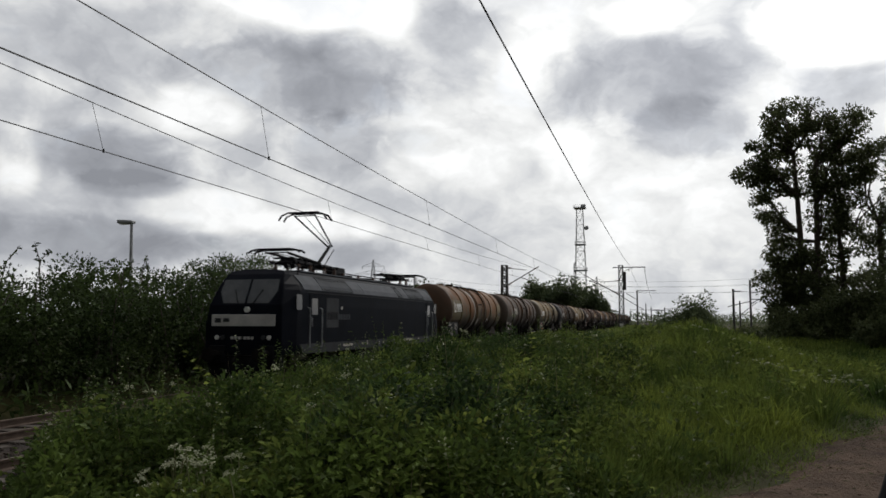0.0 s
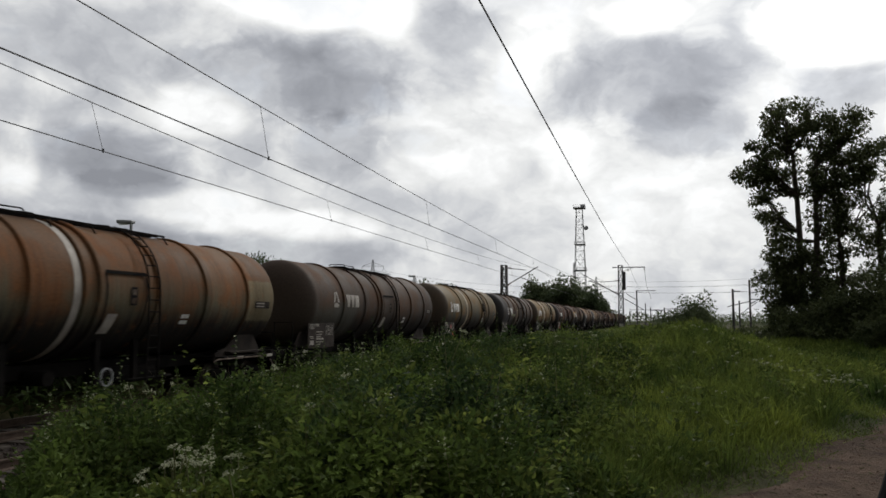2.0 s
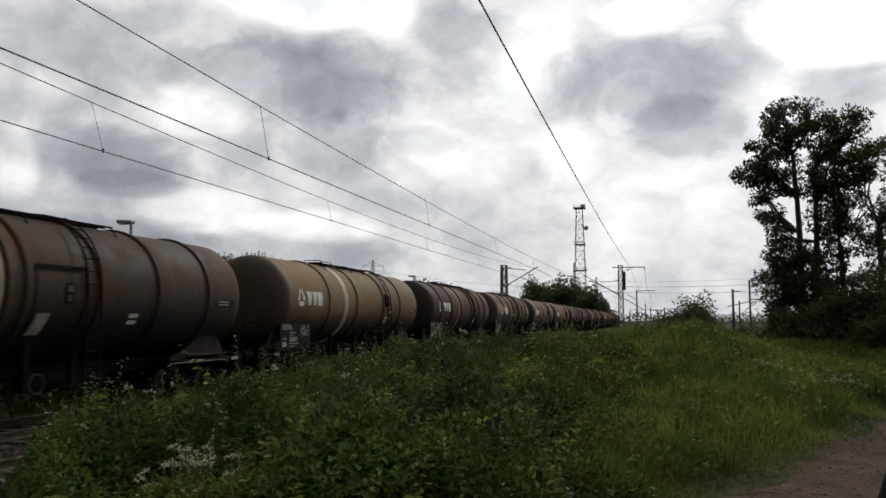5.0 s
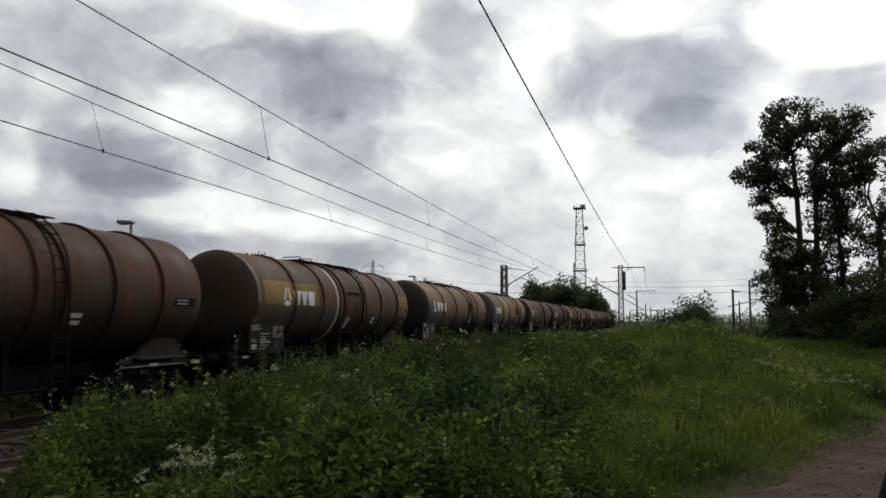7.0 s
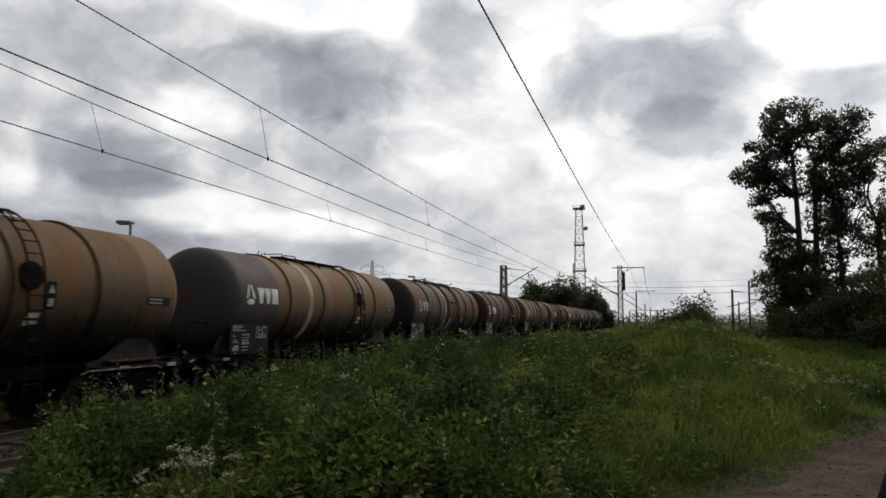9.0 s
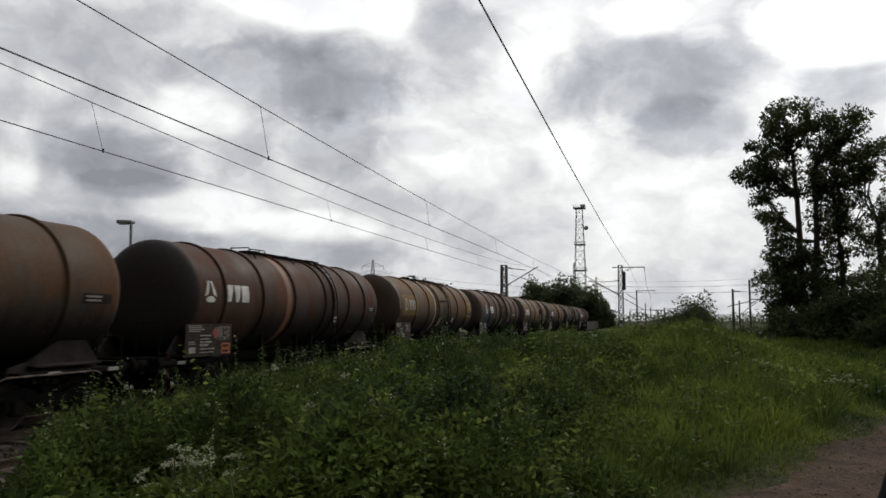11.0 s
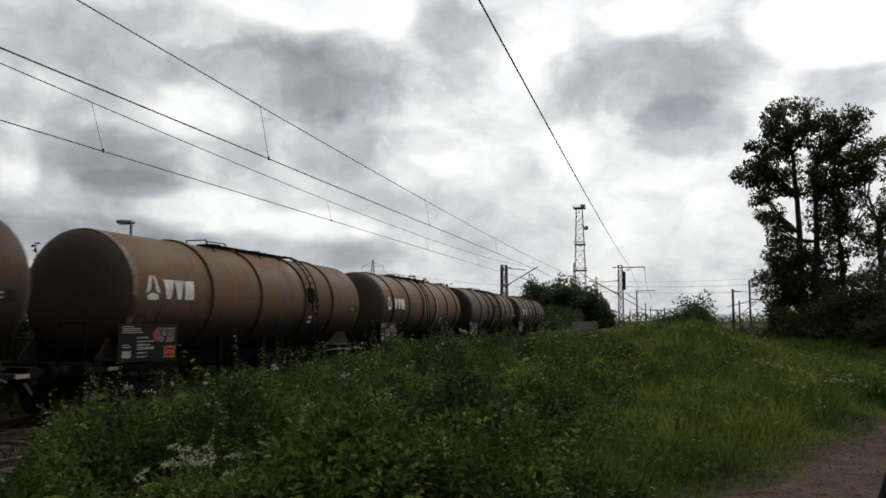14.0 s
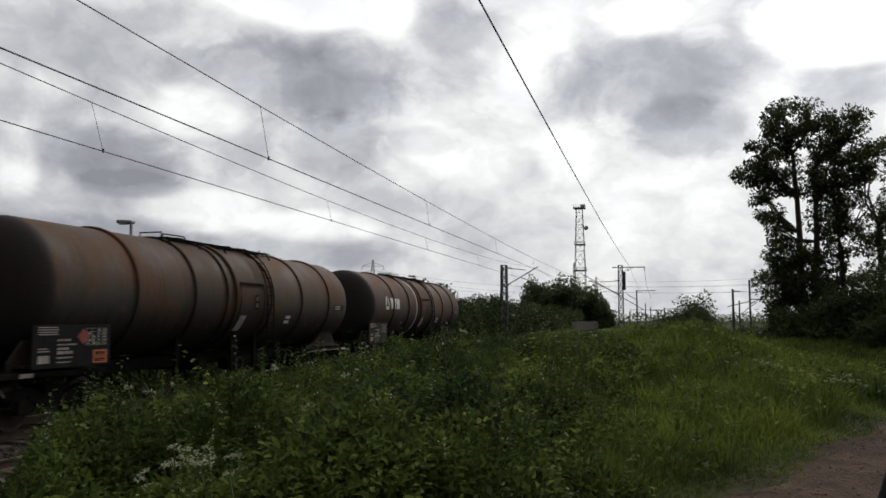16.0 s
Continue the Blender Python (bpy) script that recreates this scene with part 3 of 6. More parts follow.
def wheelset(parent, y, r=0.46):
    bm = BM()
    for s in (-1, 1):
        x = s * 0.75
        prof = [(0.0, 0.0), (0.0, r - 0.1), (-0.03 * s, r - 0.06), (-0.03 * s, r + 0.028), (0.03 * s, r + 0.028), (0.035 * s, r), (0.1 * s, r - 0.006), (0.1 * s, r - 0.07), (0.05 * s, r - 0.1), (0.09 * s, 0.14), (0.09 * s, 0.0)]
        n = 28
        rings = [[bm.verts.new((x + px, math.cos(2 * math.pi * i / n) * pr, math.sin(2 * math.pi * i / n) * pr)) for i in range(n)] for px, pr in prof if pr > 0]
        for a, b in zip(rings, rings[1:]):
            for i in range(n):
                bm.faces.new((a[i], a[(i + 1) % n], b[(i + 1) % n], b[i]))
        bm.faces.new(rings[-1])
    rod(bm, (-1.0, 0, 0), (1.0, 0, 0), 0.09, n=12)
    bmesh.ops.recalc_face_normals(bm, faces=bm.faces[:])
    ob = part("wheelset", bm, M_WHEEL, parent)
    ob.matrix_local = pose(0, y, r)
    WHEELS.append((ob, y, r))
    return ob


def bogie(parent, y, base=1.8, r=0.46, loco=False):
    """Two-axle bogie about y: side frames with springs and axle boxes, wheelsets."""
    bm = BM()
    h = base / 2
    for s in (-1, 1):
        x0, x1 = sorted((s * 0.95, s * 1.07))
        prism(bm, [(y - h - 0.42, 0.62), (y - h - 0.42, 0.76), (y - h + 0.25, 0.82), (y - 0.3, 0.66), (y + 0.3, 0.66), (y + h - 0.25, 0.82), (y + h + 0.42, 0.76),
                   (y + h + 0.42, 0.62), (y + h - 0.25, 0.6), (y + 0.4, 0.42), (y - 0.4, 0.42), (y - h + 0.25, 0.6)], "x", x0, x1)
        for a in (-h, h):
            box(bm, min(s * 0.98, s * 1.16), max(s * 0.98, s * 1.16), y + a - 0.14, y + a + 0.14, r - 0.14, r + 0.14, 0.03)
            for o in (-0.22, 0.22):
                rod(bm, (s * 1.05, y + a + o, 0.42), (s * 1.05, y + a + o, 0.66), 0.065, n=10)
    box(bm, -1.0, 1.0, y - 0.22, y + 0.22, 0.5, 0.82, 0.03)
    part("bogie_frame", bm, M_FRAME, parent)
    for a in (-h, h):
        wheelset(parent, y + a, r)


def buffers(parent, y_face, sign):
    """Two buffers and the screw coupling at a vehicle's end; sign: where the face looks along y."""
    for x in (-0.875, 0.875):
        bm = BM()
        lathe(bm, sorted([(y_face - sign * 0.62, 0.13), (y_face - sign * 0.3, 0.13), (y_face - sign * 0.3, 0.1), (y_face - sign * 0.06, 0.1)]), 1.05, 16, x)
        lathe(bm, sorted([(y_face - sign * 0.06, 0.05), (y_face - sign * 0.055, 0.225), (y_face - sign * 0.015, 0.225), (y_face, 0.0)]), 1.05, 20, x)
        bmesh.ops.recalc_face_normals(bm, faces=bm.faces[:])
        part("buffer", bm, M_FRAME, parent)
    bm = BM()
    pipe(bm, [(0, y_face - sign * 0.5, 1.04), (0, y_face - sign * 0.2, 1.02), (0, y_face - sign * 0.05, 0.85), (0, y_face - sign * 0.08, 0.65)], 0.04)
    part("coupling", bm, M_FRAME, parent)


def on_tank(bm, outline, radius, axis_z, lift=0.012, cells=1):
    """A flat marking bent round the tank's near side: outline of (y, height along the shell above the axis), a quad or triangle."""
    def at(y, a):
        k = a / radius
        return Vector((math.cos(k) * (radius + lift), y, axis_z + math.sin(k) * (radius + lift)))
    if len(outline) == 4 and cells > 1:
        a, b, c, d = outline
        grid = []
        for j in range(cells + 1):
            f = j / cells
            p = (a[0] + (d[0] - a[0]) * f, a[1] + (d[1] - a[1]) * f)
            q = (b[0] + (c[0] - b[0]) * f, b[1] + (c[1] - b[1]) * f)
            grid.append((bm.verts.new(at(*p)), bm.verts.new(at(*q))))
        for (p, q), (p2, q2) in zip(grid, grid[1:]):
            bm.faces.new((p, q, q2, p2))
    else:
        bm.faces.new([bm.verts.new(at(*p)) for p in outline])
    return bm


def hoop(bm, y, radius, axis_z, width=0.1, depth=0.06):
    """A stiffening ring round the tank."""
    prof = [(y - width / 2, radius - 0.01), (y - width / 2, radius + depth * 0.7), (y - width / 4, radius + depth), (y + width / 4, radius + depth), (y + width / 2, radius + depth * 0.7), (y + width / 2, radius - 0.01)]
    return lathe(bm, prof, axis_z, 56)


AXIS, RAD = 2.74, 1.48


def ladder(wagon, y, lean=0.0):
    """Side ladder with hoops from the sill over the shell to the walkway."""
    bm = BM()
    r = RAD + 0.14
    for dy in (-0.2, 0.2):
        pts = [(r + 0.02, y + dy, 0.75), (r + 0.02, y + dy, AXIS)]
        pts += [(math.cos(k) * r, y + dy + lean * k, AXIS + math.sin(k) * r) for k in [radians(d) for d in range(12, 82, 10)]]
        pipe(bm, pts, 0.022)
    for i in range(17):
        z = 0.95 + 0.27 * i
        if z < AXIS:
            rod(bm, (r + 0.02, y - 0.2, z), (r + 0.02, y + 0.2, z), 0.014, n=5)
        else:
            k = (z - AXIS) / r
            if k < 1.3:
                rod(bm, (math.cos(k) * r, y - 0.2 + lean * k, AXIS + math.sin(k) * r), (math.cos(k) * r, y + 0.2 + lean * k, AXIS + math.sin(k) * r), 0.014, n=5)
    part("ladder", bm, M_FRAME, wagon, "thin dirty steel ladder bent over the tank")


def walkway(wagon, y0, y1):
    """Grating on top of the tank with handrails and dome covers."""
    top = AXIS + RAD
    bm = BM()
    for x in (0.2, 0.4, 0.6):
        box(bm, x - 0.015, x + 0.015, y0, y1, top - 0.01, top + 0.03)
    for i in range(int((y1 - y0) / 0.16)):
        y = y0 + 0.05 + i * 0.16
        box(bm, 0.2, 0.6, y, y + 0.05, top + 0.01, top + 0.03)
    for i in range(int((y1 - y0) / 1.3) + 1):
        y = y0 + 0.05 + i * 1.3
        pipe(bm, [(0.6, y, top), (0.76, y, AXIS + math.sqrt(RAD ** 2 - 0.76 ** 2))], 0.02)
    part("walkway", bm, M_FRAME, wagon, "dark steel grating walkway along the tank's crown")
    bm = BM()
    pipe(bm, [(0.72, y0 - 0.3, top - 0.14), (0.72, y0 - 0.3, top + 0.06), (0.72, y0 + 0.6, top + 0.08), (0.72, y0 + 0.75, top - 0.05)], 0.018)
    pipe(bm, [(0.1, y0 - 0.35, top), (0.1, y0 - 0.35, top + 0.1), (0.72, y0 - 0.35, top + 0.1), (0.72, y0 - 0.35, top - 0.1)], 0.018)
    part("handrail", bm, M_FRAME, wagon)
    for y in (y0 + (y1 - y0) * 0.3, y0 + (y1 - y0) * 0.75):
        bm = BM()
        rod(bm, (-0.35, y, top - 0.08), (-0.35, y, top + 0.14), 0.27, n=20)
        rod(bm, (-0.35, y, top + 0.14), (-0.35, y, top + 0.17), 0.31, n=20)
        part("dome_cover", bm, M_FRAME, wagon)


def company_mark(wagon, y, a, size, material, gap=0.0, wide=1.15):
    """A three-part triangular sign and a row of plain blocks beside it."""
    bm = BM()
    h = size
    on_tank(bm, [(y + 0.30 * h, a + h), (y + 0.46 * h, a + h), (y + 0.28 * h, a + 0.36 * h), (y + 0.0 * h, a + 0.26 * h)], RAD, AXIS, cells=3)
    on_tank(bm, [(y + 0.52 * h, a + h), (y + 0.68 * h, a + h), (y + 0.98 * h, a + 0.26 * h), (y + 0.70 * h, a + 0.36 * h)], RAD, AXIS, cells=3)
    on_tank(bm, [(y + 0.08 * h, a + 0.14 * h), (y + 0.32 * h, a + 0.28 * h), (y + 0.66 * h, a + 0.28 * h), (y + 0.90 * h, a + 0.14 * h)], RAD, AXIS)
    on_tank(bm, [(y + 0.08 * h, a + 0.14 * h), (y + 0.22 * h, a), (y + 0.76 * h, a), (y + 0.90 * h, a + 0.14 * h)], RAD, AXIS)
    part("company_sign", bm, material, wagon, "white three-part triangle sign")
    y += 1.2 * h + gap
    w = wide * h
    for p, q, slim in ((0.0, 0.66, 0.2), (0.7, 1.28, 0.17), (1.36, 1.98, 0.0)):
        on = [(y + p * w, a + 0.88 * h), (y + q * w, a + 0.88 * h), (y + (q - slim) * w, a + 0.06 * h), (y + (p + slim) * w, a + 0.06 * h)]
        part("lettering_block", on_tank(BM(), on, RAD, AXIS, cells=4), material, wagon)


def label_board(wagon, y0, y1, material, seed, hazard):
    """Data board on the frame with rows of small writing, as plain bars."""
    x = 1.36
    bm = box(BM(), x, x + 0.03, y0, y1, 1.18, 2.02, 0.006)
    board = part("label_board", bm, material, wagon, "dark data board with rows of small white writing")
    rng = random.Random(seed)
    bm = BM()

    def bar(a, b, z, h):
        box(bm, x + 0.03, x + 0.036, y0 + a, y0 + b, z, z + h)

    w = y1 - y0
    for i in range(4):
        bar(0.06 * w, (0.06 + rng.uniform(0.16, 0.34)) * w, 1.96 - 0.045 * i, 0.018)
    for i, h in enumerate((0.035, 0.03, 0.045, 0.06, 0.03, 0.025)):
        a = 0.3
        while a < rng.uniform(0.42, 0.6):
            b = a + rng.uniform(0.014, 0.05)
            bar(a * w, b * w, 1.7 - 0.085 * i, h)
            a = b + rng.uniform(0.008, 0.02)
    # ruled table of loads
    for r in range(6):
        bar(0.66 * w, 0.94 * w, 1.6 + 0.068 * r, 0.006)
        for k in range(4):
            if rng.random() < 0.7 and r < 5:
                bar((0.68 + 0.07 * k) * w, (0.68 + 0.07 * k + rng.uniform(0.02, 0.045)) * w, 1.62 + 0.068 * r, 0.032)
    for k in (0.66, 0.74, 0.94):
        bar(k * w, k * w + 0.006, 1.6, 0.345)
    bar(0.07 * w, 0.2 * w, 1.28, 0.15)
    bar(0.07 * w, 0.2 * w, 1.5, 0.02)
    bar(0.07 * w, 0.17 * w, 1.55, 0.02)
    tagged(part("writing", bm, M_DIRTY, board), kind="stuff")
    if hazard:
        bm = box(BM(), x + 0.03, x + 0.042, y0 + 0.76 * w, y0 + 0.95 * w, 1.23, 1.5, 0.004)
        part("hazard_plate", bm, M_ORANGE, board, "orange hazard plate with two rows of figures")
        bm = prism(BM(), [(y0 + 0.62 * w, 1.62), (y0 + 0.7 * w, 1.78), (y0 + 0.62 * w, 1.94), (y0 + 0.54 * w, 1.78)], "x", x + 0.036, x + 0.04)
        part("red_diamond", bm, M_RED, board, "faded red diamond sign")
        bm = BM()
        for z in (1.26, 1.395):
            for k in range(3):
                box(bm, x + 0.042, x + 0.046, y0 + (0.785 + 0.05 * k) * w, y0 + (0.82 + 0.05 * k) * w, z, z + 0.075)
        part("plate_line", box(bm, x + 0.042, x + 0.046, y0 + 0.765 * w, y0 + 0.945 * w, 1.36, 1.372), M_BLACK, board)


# repainted fields on the shell: y from, y to, z from, z to, paint, softness of the edge
OLIVE_P, OCHRE_P, GREY_P, BLACK_P, BROWN_P = (0.16, 0.135, 0.08), (0.23, 0.14, 0.042), (0.042, 0.047, 0.055), (0.026, 0.026, 0.028), (0.085, 0.05, 0.032)
FIELDS = {1: ((2.3, 4.42, 2.15, 3.28, OLIVE_P, 0.04), (14.5, 16.6, 2.1, 3.25, OLIVE_P, 0.05)), 4: ((0.0, 3.9, 0.0, 5.0, BLACK_P, 0.2),),
          7: ((2.2, 6.05, 2.6, 3.33, OCHRE_P, 0.04), (2.0, 7.6, 1.8, 2.62, (0.05, 0.047, 0.042), 0.2), (14.4, 15.7, 2.3, 3.2, OCHRE_P, 0.05)),
          8: ((0.0, 5.1, 0.0, 2.95, GREY_P, 0.22),), 9: ((0.0, 4.15, 0.0, 5.0, GREY_P, 0.16),), 11: ((0.0, 4.9, 0.0, 2.75, BROWN_P, 0.3),),
          12: ((2.2, 4.5, 2.35, 3.3, OCHRE_P, 0.05), (14.0, 15.6, 2.3, 3.2, OCHRE_P, 0.05)), 13: ((0.0, 6.5, 0.0, 2.7, GREY_P, 0.4),), 2: ((0.0, 5.5, 0.0, 2.6, (0.07, 0.068, 0.056), 0.3),),
          15: ((1.9, 4.6, 0.0, 3.05, BLACK_P, 0.2),)}


# sign offsets along the shell and the gap to the blocks, where they differ
SIGNS = {2: (2.6, 0.55), 4: (2.7, 0.0), 6: (2.1, 0.28), 7: (2.65, 0.05), 8: (2.4, 0.05), 9: (1.4, 0.0), 11: (1.4, 0.32), 13: (2.3, 0.55), 14: (1.5, 0.0), 15: (1.4, 0.15), 17: (2.4, 0.0)}


def tank_wagon(index, y_front, length, spec):
    """A four-axle tank wagon; the near side is +x, its leading end at y = 0."""
    kind, top, low, head, band, logo_y, board, hazard, label = spec
    w = empty("tank_wagon")
    tagged(w, label, "tank wagon", "tank wagons of the goods train")
    t0, t1 = 0.72, length - 0.72
    tf = {1: 1.7, 8: 1.95}.get(index, 1.4)      # where the tank itself begins
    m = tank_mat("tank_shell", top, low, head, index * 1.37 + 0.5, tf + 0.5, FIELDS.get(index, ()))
    d = 0.55
    prof = [(tf, 0.0)]
    for i in range(1, 13):
        k = math.pi / 2 * i / 12
        prof.append((tf + d * (1 - math.cos(k)), RAD * math.sin(k) ** 0.62))
    n = 14
    prof += [(tf + d + (t1 - tf - 2 * d) * i / n, RAD) for i in range(1, n)]
    for i in range(12, 0, -1):
        k = math.pi / 2 * i / 12
        prof.append((t1 - d * (1 - math.cos(k)), RAD * math.sin(k) ** 0.62))
    prof.append((t1, 0.0))
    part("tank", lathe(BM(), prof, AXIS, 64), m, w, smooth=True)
    L = t1 - t0
    rings = {"A": (0.285, 0.458, 0.655, 0.80), "B": (0.226, 0.366, 0.459, 0.612, 0.74, 0.873), "C": (0.15, 0.305, 0.46, 0.61, 0.765, 0.90), "D": (0.165, 0.31, 0.452, 0.615, 0.665, 0.76, 0.87)}[kind]
    for f in rings:
        part("ring", hoop(BM(), t0 + L * f, RAD, AXIS), m, w)
    if kind == "B":
        part("ring", hoop(BM(), t0 + L * 0.487, RAD, AXIS, 0.14, 0.075), m, w, "broad stiffening ring")
        # recessed service panel with frame on the flank
        bm = BM()
        y0, y1 = t0 + L * 0.498, t0 + L * 0.585
        for a, b in (((y0, -0.95), (y0 + 0.05, 0.42)), ((y1 - 0.05, -0.95), (y1, 0.42)), ((y0, 0.36), (y1, 0.44))):
            on_tank(bm, [(a[0], a[1]), (b[0], a[1]), (b[0], b[1]), (a[0], b[1])], RAD, AXIS, 0.035, 5)
        part("panel_frame", bm, M_FRAME, w)
        bm = on_tank(BM(), [(y0 + 0.1, -0.98), (y0 + 0.42, -0.98), (y0 + 0.5, -0.5), (y0 + 0.18, -0.5)], RAD, AXIS, 0.014, 3)
        part("worn_plate", bm, M_DIRTY, w, "pale worn plate on the flank")
    if band:
        f = {"A": 0.388, "B": 0.446, "C": 0.626, "D": 0.425}[kind]
        wide = 0.1 if kind == "B" else 0.16
        part("paint_band", lathe(BM(), [(t0 + L * f - wide, RAD + 0.008), (t0 + L * f + wide, RAD + 0.008)], AXIS, 64), band, w, "painted band round the tank", True)
    if index in (1, 7, 12, 14):
        part("worn_rim", lathe(BM(), [(tf + 0.40, RAD * 0.99), (tf + 0.46, RAD + 0.005), (tf + 0.58, RAD + 0.005)], AXIS, 64), M_SCUFF, w, "pale scuffed rim of the tank end", True)
    if logo_y:
        start, gap = SIGNS.get(index, (logo_y, 0.0))
        company_mark(w, t0 + start, -0.16, 0.56, M_WHITE if index not in (2, 10, 12) else M_DIRTY, gap, {7: 1.4, 8: 1.55, 15: 1.35, 6: 1.25}.get(index, 1.12))
    # small stencils low on the flank
    bm = on_tank(BM(), [(t0 + L * 0.9, -0.28), (t0 + L * 0.955, -0.28), (t0 + L * 0.955, -0.08), (t0 + L * 0.9, -0.08)], RAD, AXIS, 0.01, 2)
    plate = part("stencil_plate", bm, M_BOARD_B if index % 3 else M_BOARD, w)
    for a in (-0.24, -0.16):
        part("stencil_bar", on_tank(BM(), [(t0 + L * 0.905, a), (t0 + L * 0.935, a), (t0 + L * 0.935, a + 0.04), (t0 + L * 0.905, a + 0.04)], RAD, AXIS, 0.016), M_DIRTY, plate)
    bm = BM()
    for k in range(2):
        on_tank(bm, [(t0 + L * 0.68, -0.75 + 0.16 * k), (t0 + L * 0.70, -0.75 + 0.16 * k), (t0 + L * 0.70, -0.65 + 0.16 * k), (t0 + L * 0.68, -0.65 + 0.16 * k)], RAD, AXIS, 0.01)
    part("stencil", bm, M_WHITE, w)
    ladder(w, t0 + L * {"A": 0.678, "B": 0.59, "C": 0.48, "D": 0.645}[kind], 0.12)
    if kind == "A":
        # inspection cover behind the ladder, warning plates beside it
        y = t0 + L * 0.678
        k = radians(8)
        a, b = Vector((math.cos(k) * RAD, y, AXIS + math.sin(k) * RAD)), Vector((math.cos(k) * (RAD + 0.07), y, AXIS + math.sin(k) * (RAD + 0.07)))
        part("inspection_cover", rod(BM(), a, b, 0.27, n=20), M_FRAME, w, "round dark inspection cover behind the ladder")
        sign = part("warning_plate", on_tank(BM(), [(y + 0.42, -0.42), (y + 0.66, -0.42), (y + 0.66, 0.12), (y + 0.42, 0.12)], RAD, AXIS, 0.014, 3), M_BOARD, w, "small dark plate with two pale pictograms")
        part("pictogram", on_tank(BM(), [(y + 0.46, -0.1), (y + 0.62, -0.1), (y + 0.54, 0.06)], RAD, AXIS, 0.02), M_DIRTY, sign)
        part("pictogram", on_tank(BM(), [(y + 0.47, -0.36), (y + 0.61, -0.36), (y + 0.61, -0.2), (y + 0.47, -0.2)], RAD, AXIS, 0.02), M_DIRTY, sign)
    if kind == "B":
        y = t0 + L * 0.55
        sign = part("warning_plate", on_tank(BM(), [(y, -0.3), (y + 0.22, -0.3), (y + 0.22, 0.1), (y, 0.1)], RAD, AXIS, 0.016, 3), M_BOARD, w, "small dark plate with two pale pictograms")
        for a in (-0.26, -0.07):
            part("pictogram", on_tank(BM(), [(y + 0.04, a), (y + 0.18, a), (y + 0.18, a + 0.13), (y + 0.04, a + 0.13)], RAD, AXIS, 0.022), M_SCUFF, sign)
    # pipe, lashing eyes and small plates along the end sills
    part("sill_pipe", pipe(BM(), [(1.3, length - 4.1, 1.0), (1.32, length - 3.9, 1.06), (1.32, length - 1.6, 1.06), (1.3, length - 1.4, 0.98)], 0.022), M_SCUFF, w, "pale scuffed pipe along the sill")
    for y in (1.3, length - 2.9, length - 1.2):
        part("sill_plate", box(BM(), 1.3, 1.312, y, y + 0.32, 1.03, 1.11), M_DIRTY, w, "small pale plate on the sill")
    for y in (0.75, length - 1.0):
        part("brake_lever", rod(BM(), (1.3, y, 0.95), (1.36, y + 0.16, 0.72), 0.014, n=6), M_SCUFF, w)
    walkway(w, t0 + L * 0.36, t0 + L * 0.7)
    # saddles, sill and running gear
    for a, b, c in ((t0 + 0.55, t0 + 2.9, 1), (t1 - 2.9, t1 - 0.55, -1)):
        for s in (-1, 1):
            x0, x1 = sorted((s * 0.98, s * 1.05))
            o, n = (a, b) if c > 0 else (b, a)          # outer and inner end
            q = c
            part("saddle", prism(BM(), [(o, 1.0), (o, 1.3), (o + q * 0.35, 1.72), (o + q * 1.1, 1.72), (n - q * 0.5, 1.32), (n, 1.2), (n, 1.0)], "x", x0, x1), M_SADDLE, w)
            part("saddle_flange", box(BM(), *sorted((s * 0.95, s * 1.25)), *sorted((o + q * 0.1, o + q * 1.9)), 1.2, 1.25, 0.008), M_SADDLE, w)
    bm = BM()
    box(bm, -1.25, 1.25, 0.62, 0.86, 0.88, 1.22, 0.02)
    box(bm, -1.25, 1.25, length - 0.86, length - 0.62, 0.88, 1.22, 0.02)
    for s in (-0.3, 0.3):
        box(bm, s - 0.06, s + 0.06, 0.8, length - 0.8, 0.9, 1.2, 0.01)
    box(bm, -1.3, 1.3, 0.62, 3.6, 1.02, 1.12, 0.01)
    box(bm, -1.3, 1.3, length - 3.6, length - 0.62, 1.02, 1.12, 0.01)
    part("underframe", bm, M_FRAME, w)
    for y in (t0 + L * 0.36, t0 + L * 0.52, t0 + L * 0.60):
        bm = BM()
        prism(bm, [(y - 0.05, 0.72), (y + 0.05, 0.72), (y + 0.09, 1.75), (y - 0.09, 1.75)], "x", 0.96, 1.06)
        part("bracket", bm, M_FRAME, w)
    part("outlet_pipe", rod(BM(), (-0.95, t0 + L * 0.44, 0.95), (0.95, t0 + L * 0.44, 0.95), 0.16, n=14), M_FRAME, w)
    bm = BM()
    part("brake_cylinder", rod(BM(), (0.5, t0 + L * 0.55, 0.85), (0.5, t0 + L * 0.68, 0.85), 0.2, n=14), M_FRAME, w)
    pipe(bm, [(1.15, t0 + L * 0.55, 0.8), (1.35, t0 + L * 0.56, 0.8), (1.35, t0 + L * 0.66, 0.8), (1.15, t0 + L * 0.67, 0.8)], 0.025)
    part("step_rail", bm, M_FRAME, w)
    bm = BM()
    lathe(bm, [(t0 + L * 0.52 - 0.02, 0.2), (t0 + L * 0.52 + 0.02, 0.2), (t0 + L * 0.52 + 0.02, 0.17), (t0 + L * 0.52 - 0.02, 0.17), (t0 + L * 0.52 - 0.02, 0.2)], 0.9, 18, 1.3)
    bmesh.ops.rotate(bm, verts=bm.verts[:], cent=(1.3, t0 + L * 0.52, 0.9), matrix=Matrix.Rotation(radians(90), 3, "Z"))
    part("handwheel", bm, M_STEEL if index in (1, 7, 12) else M_SADDLE, w)
    label_board(w, t0 + 0.75, t0 + 2.9, board, index, hazard)
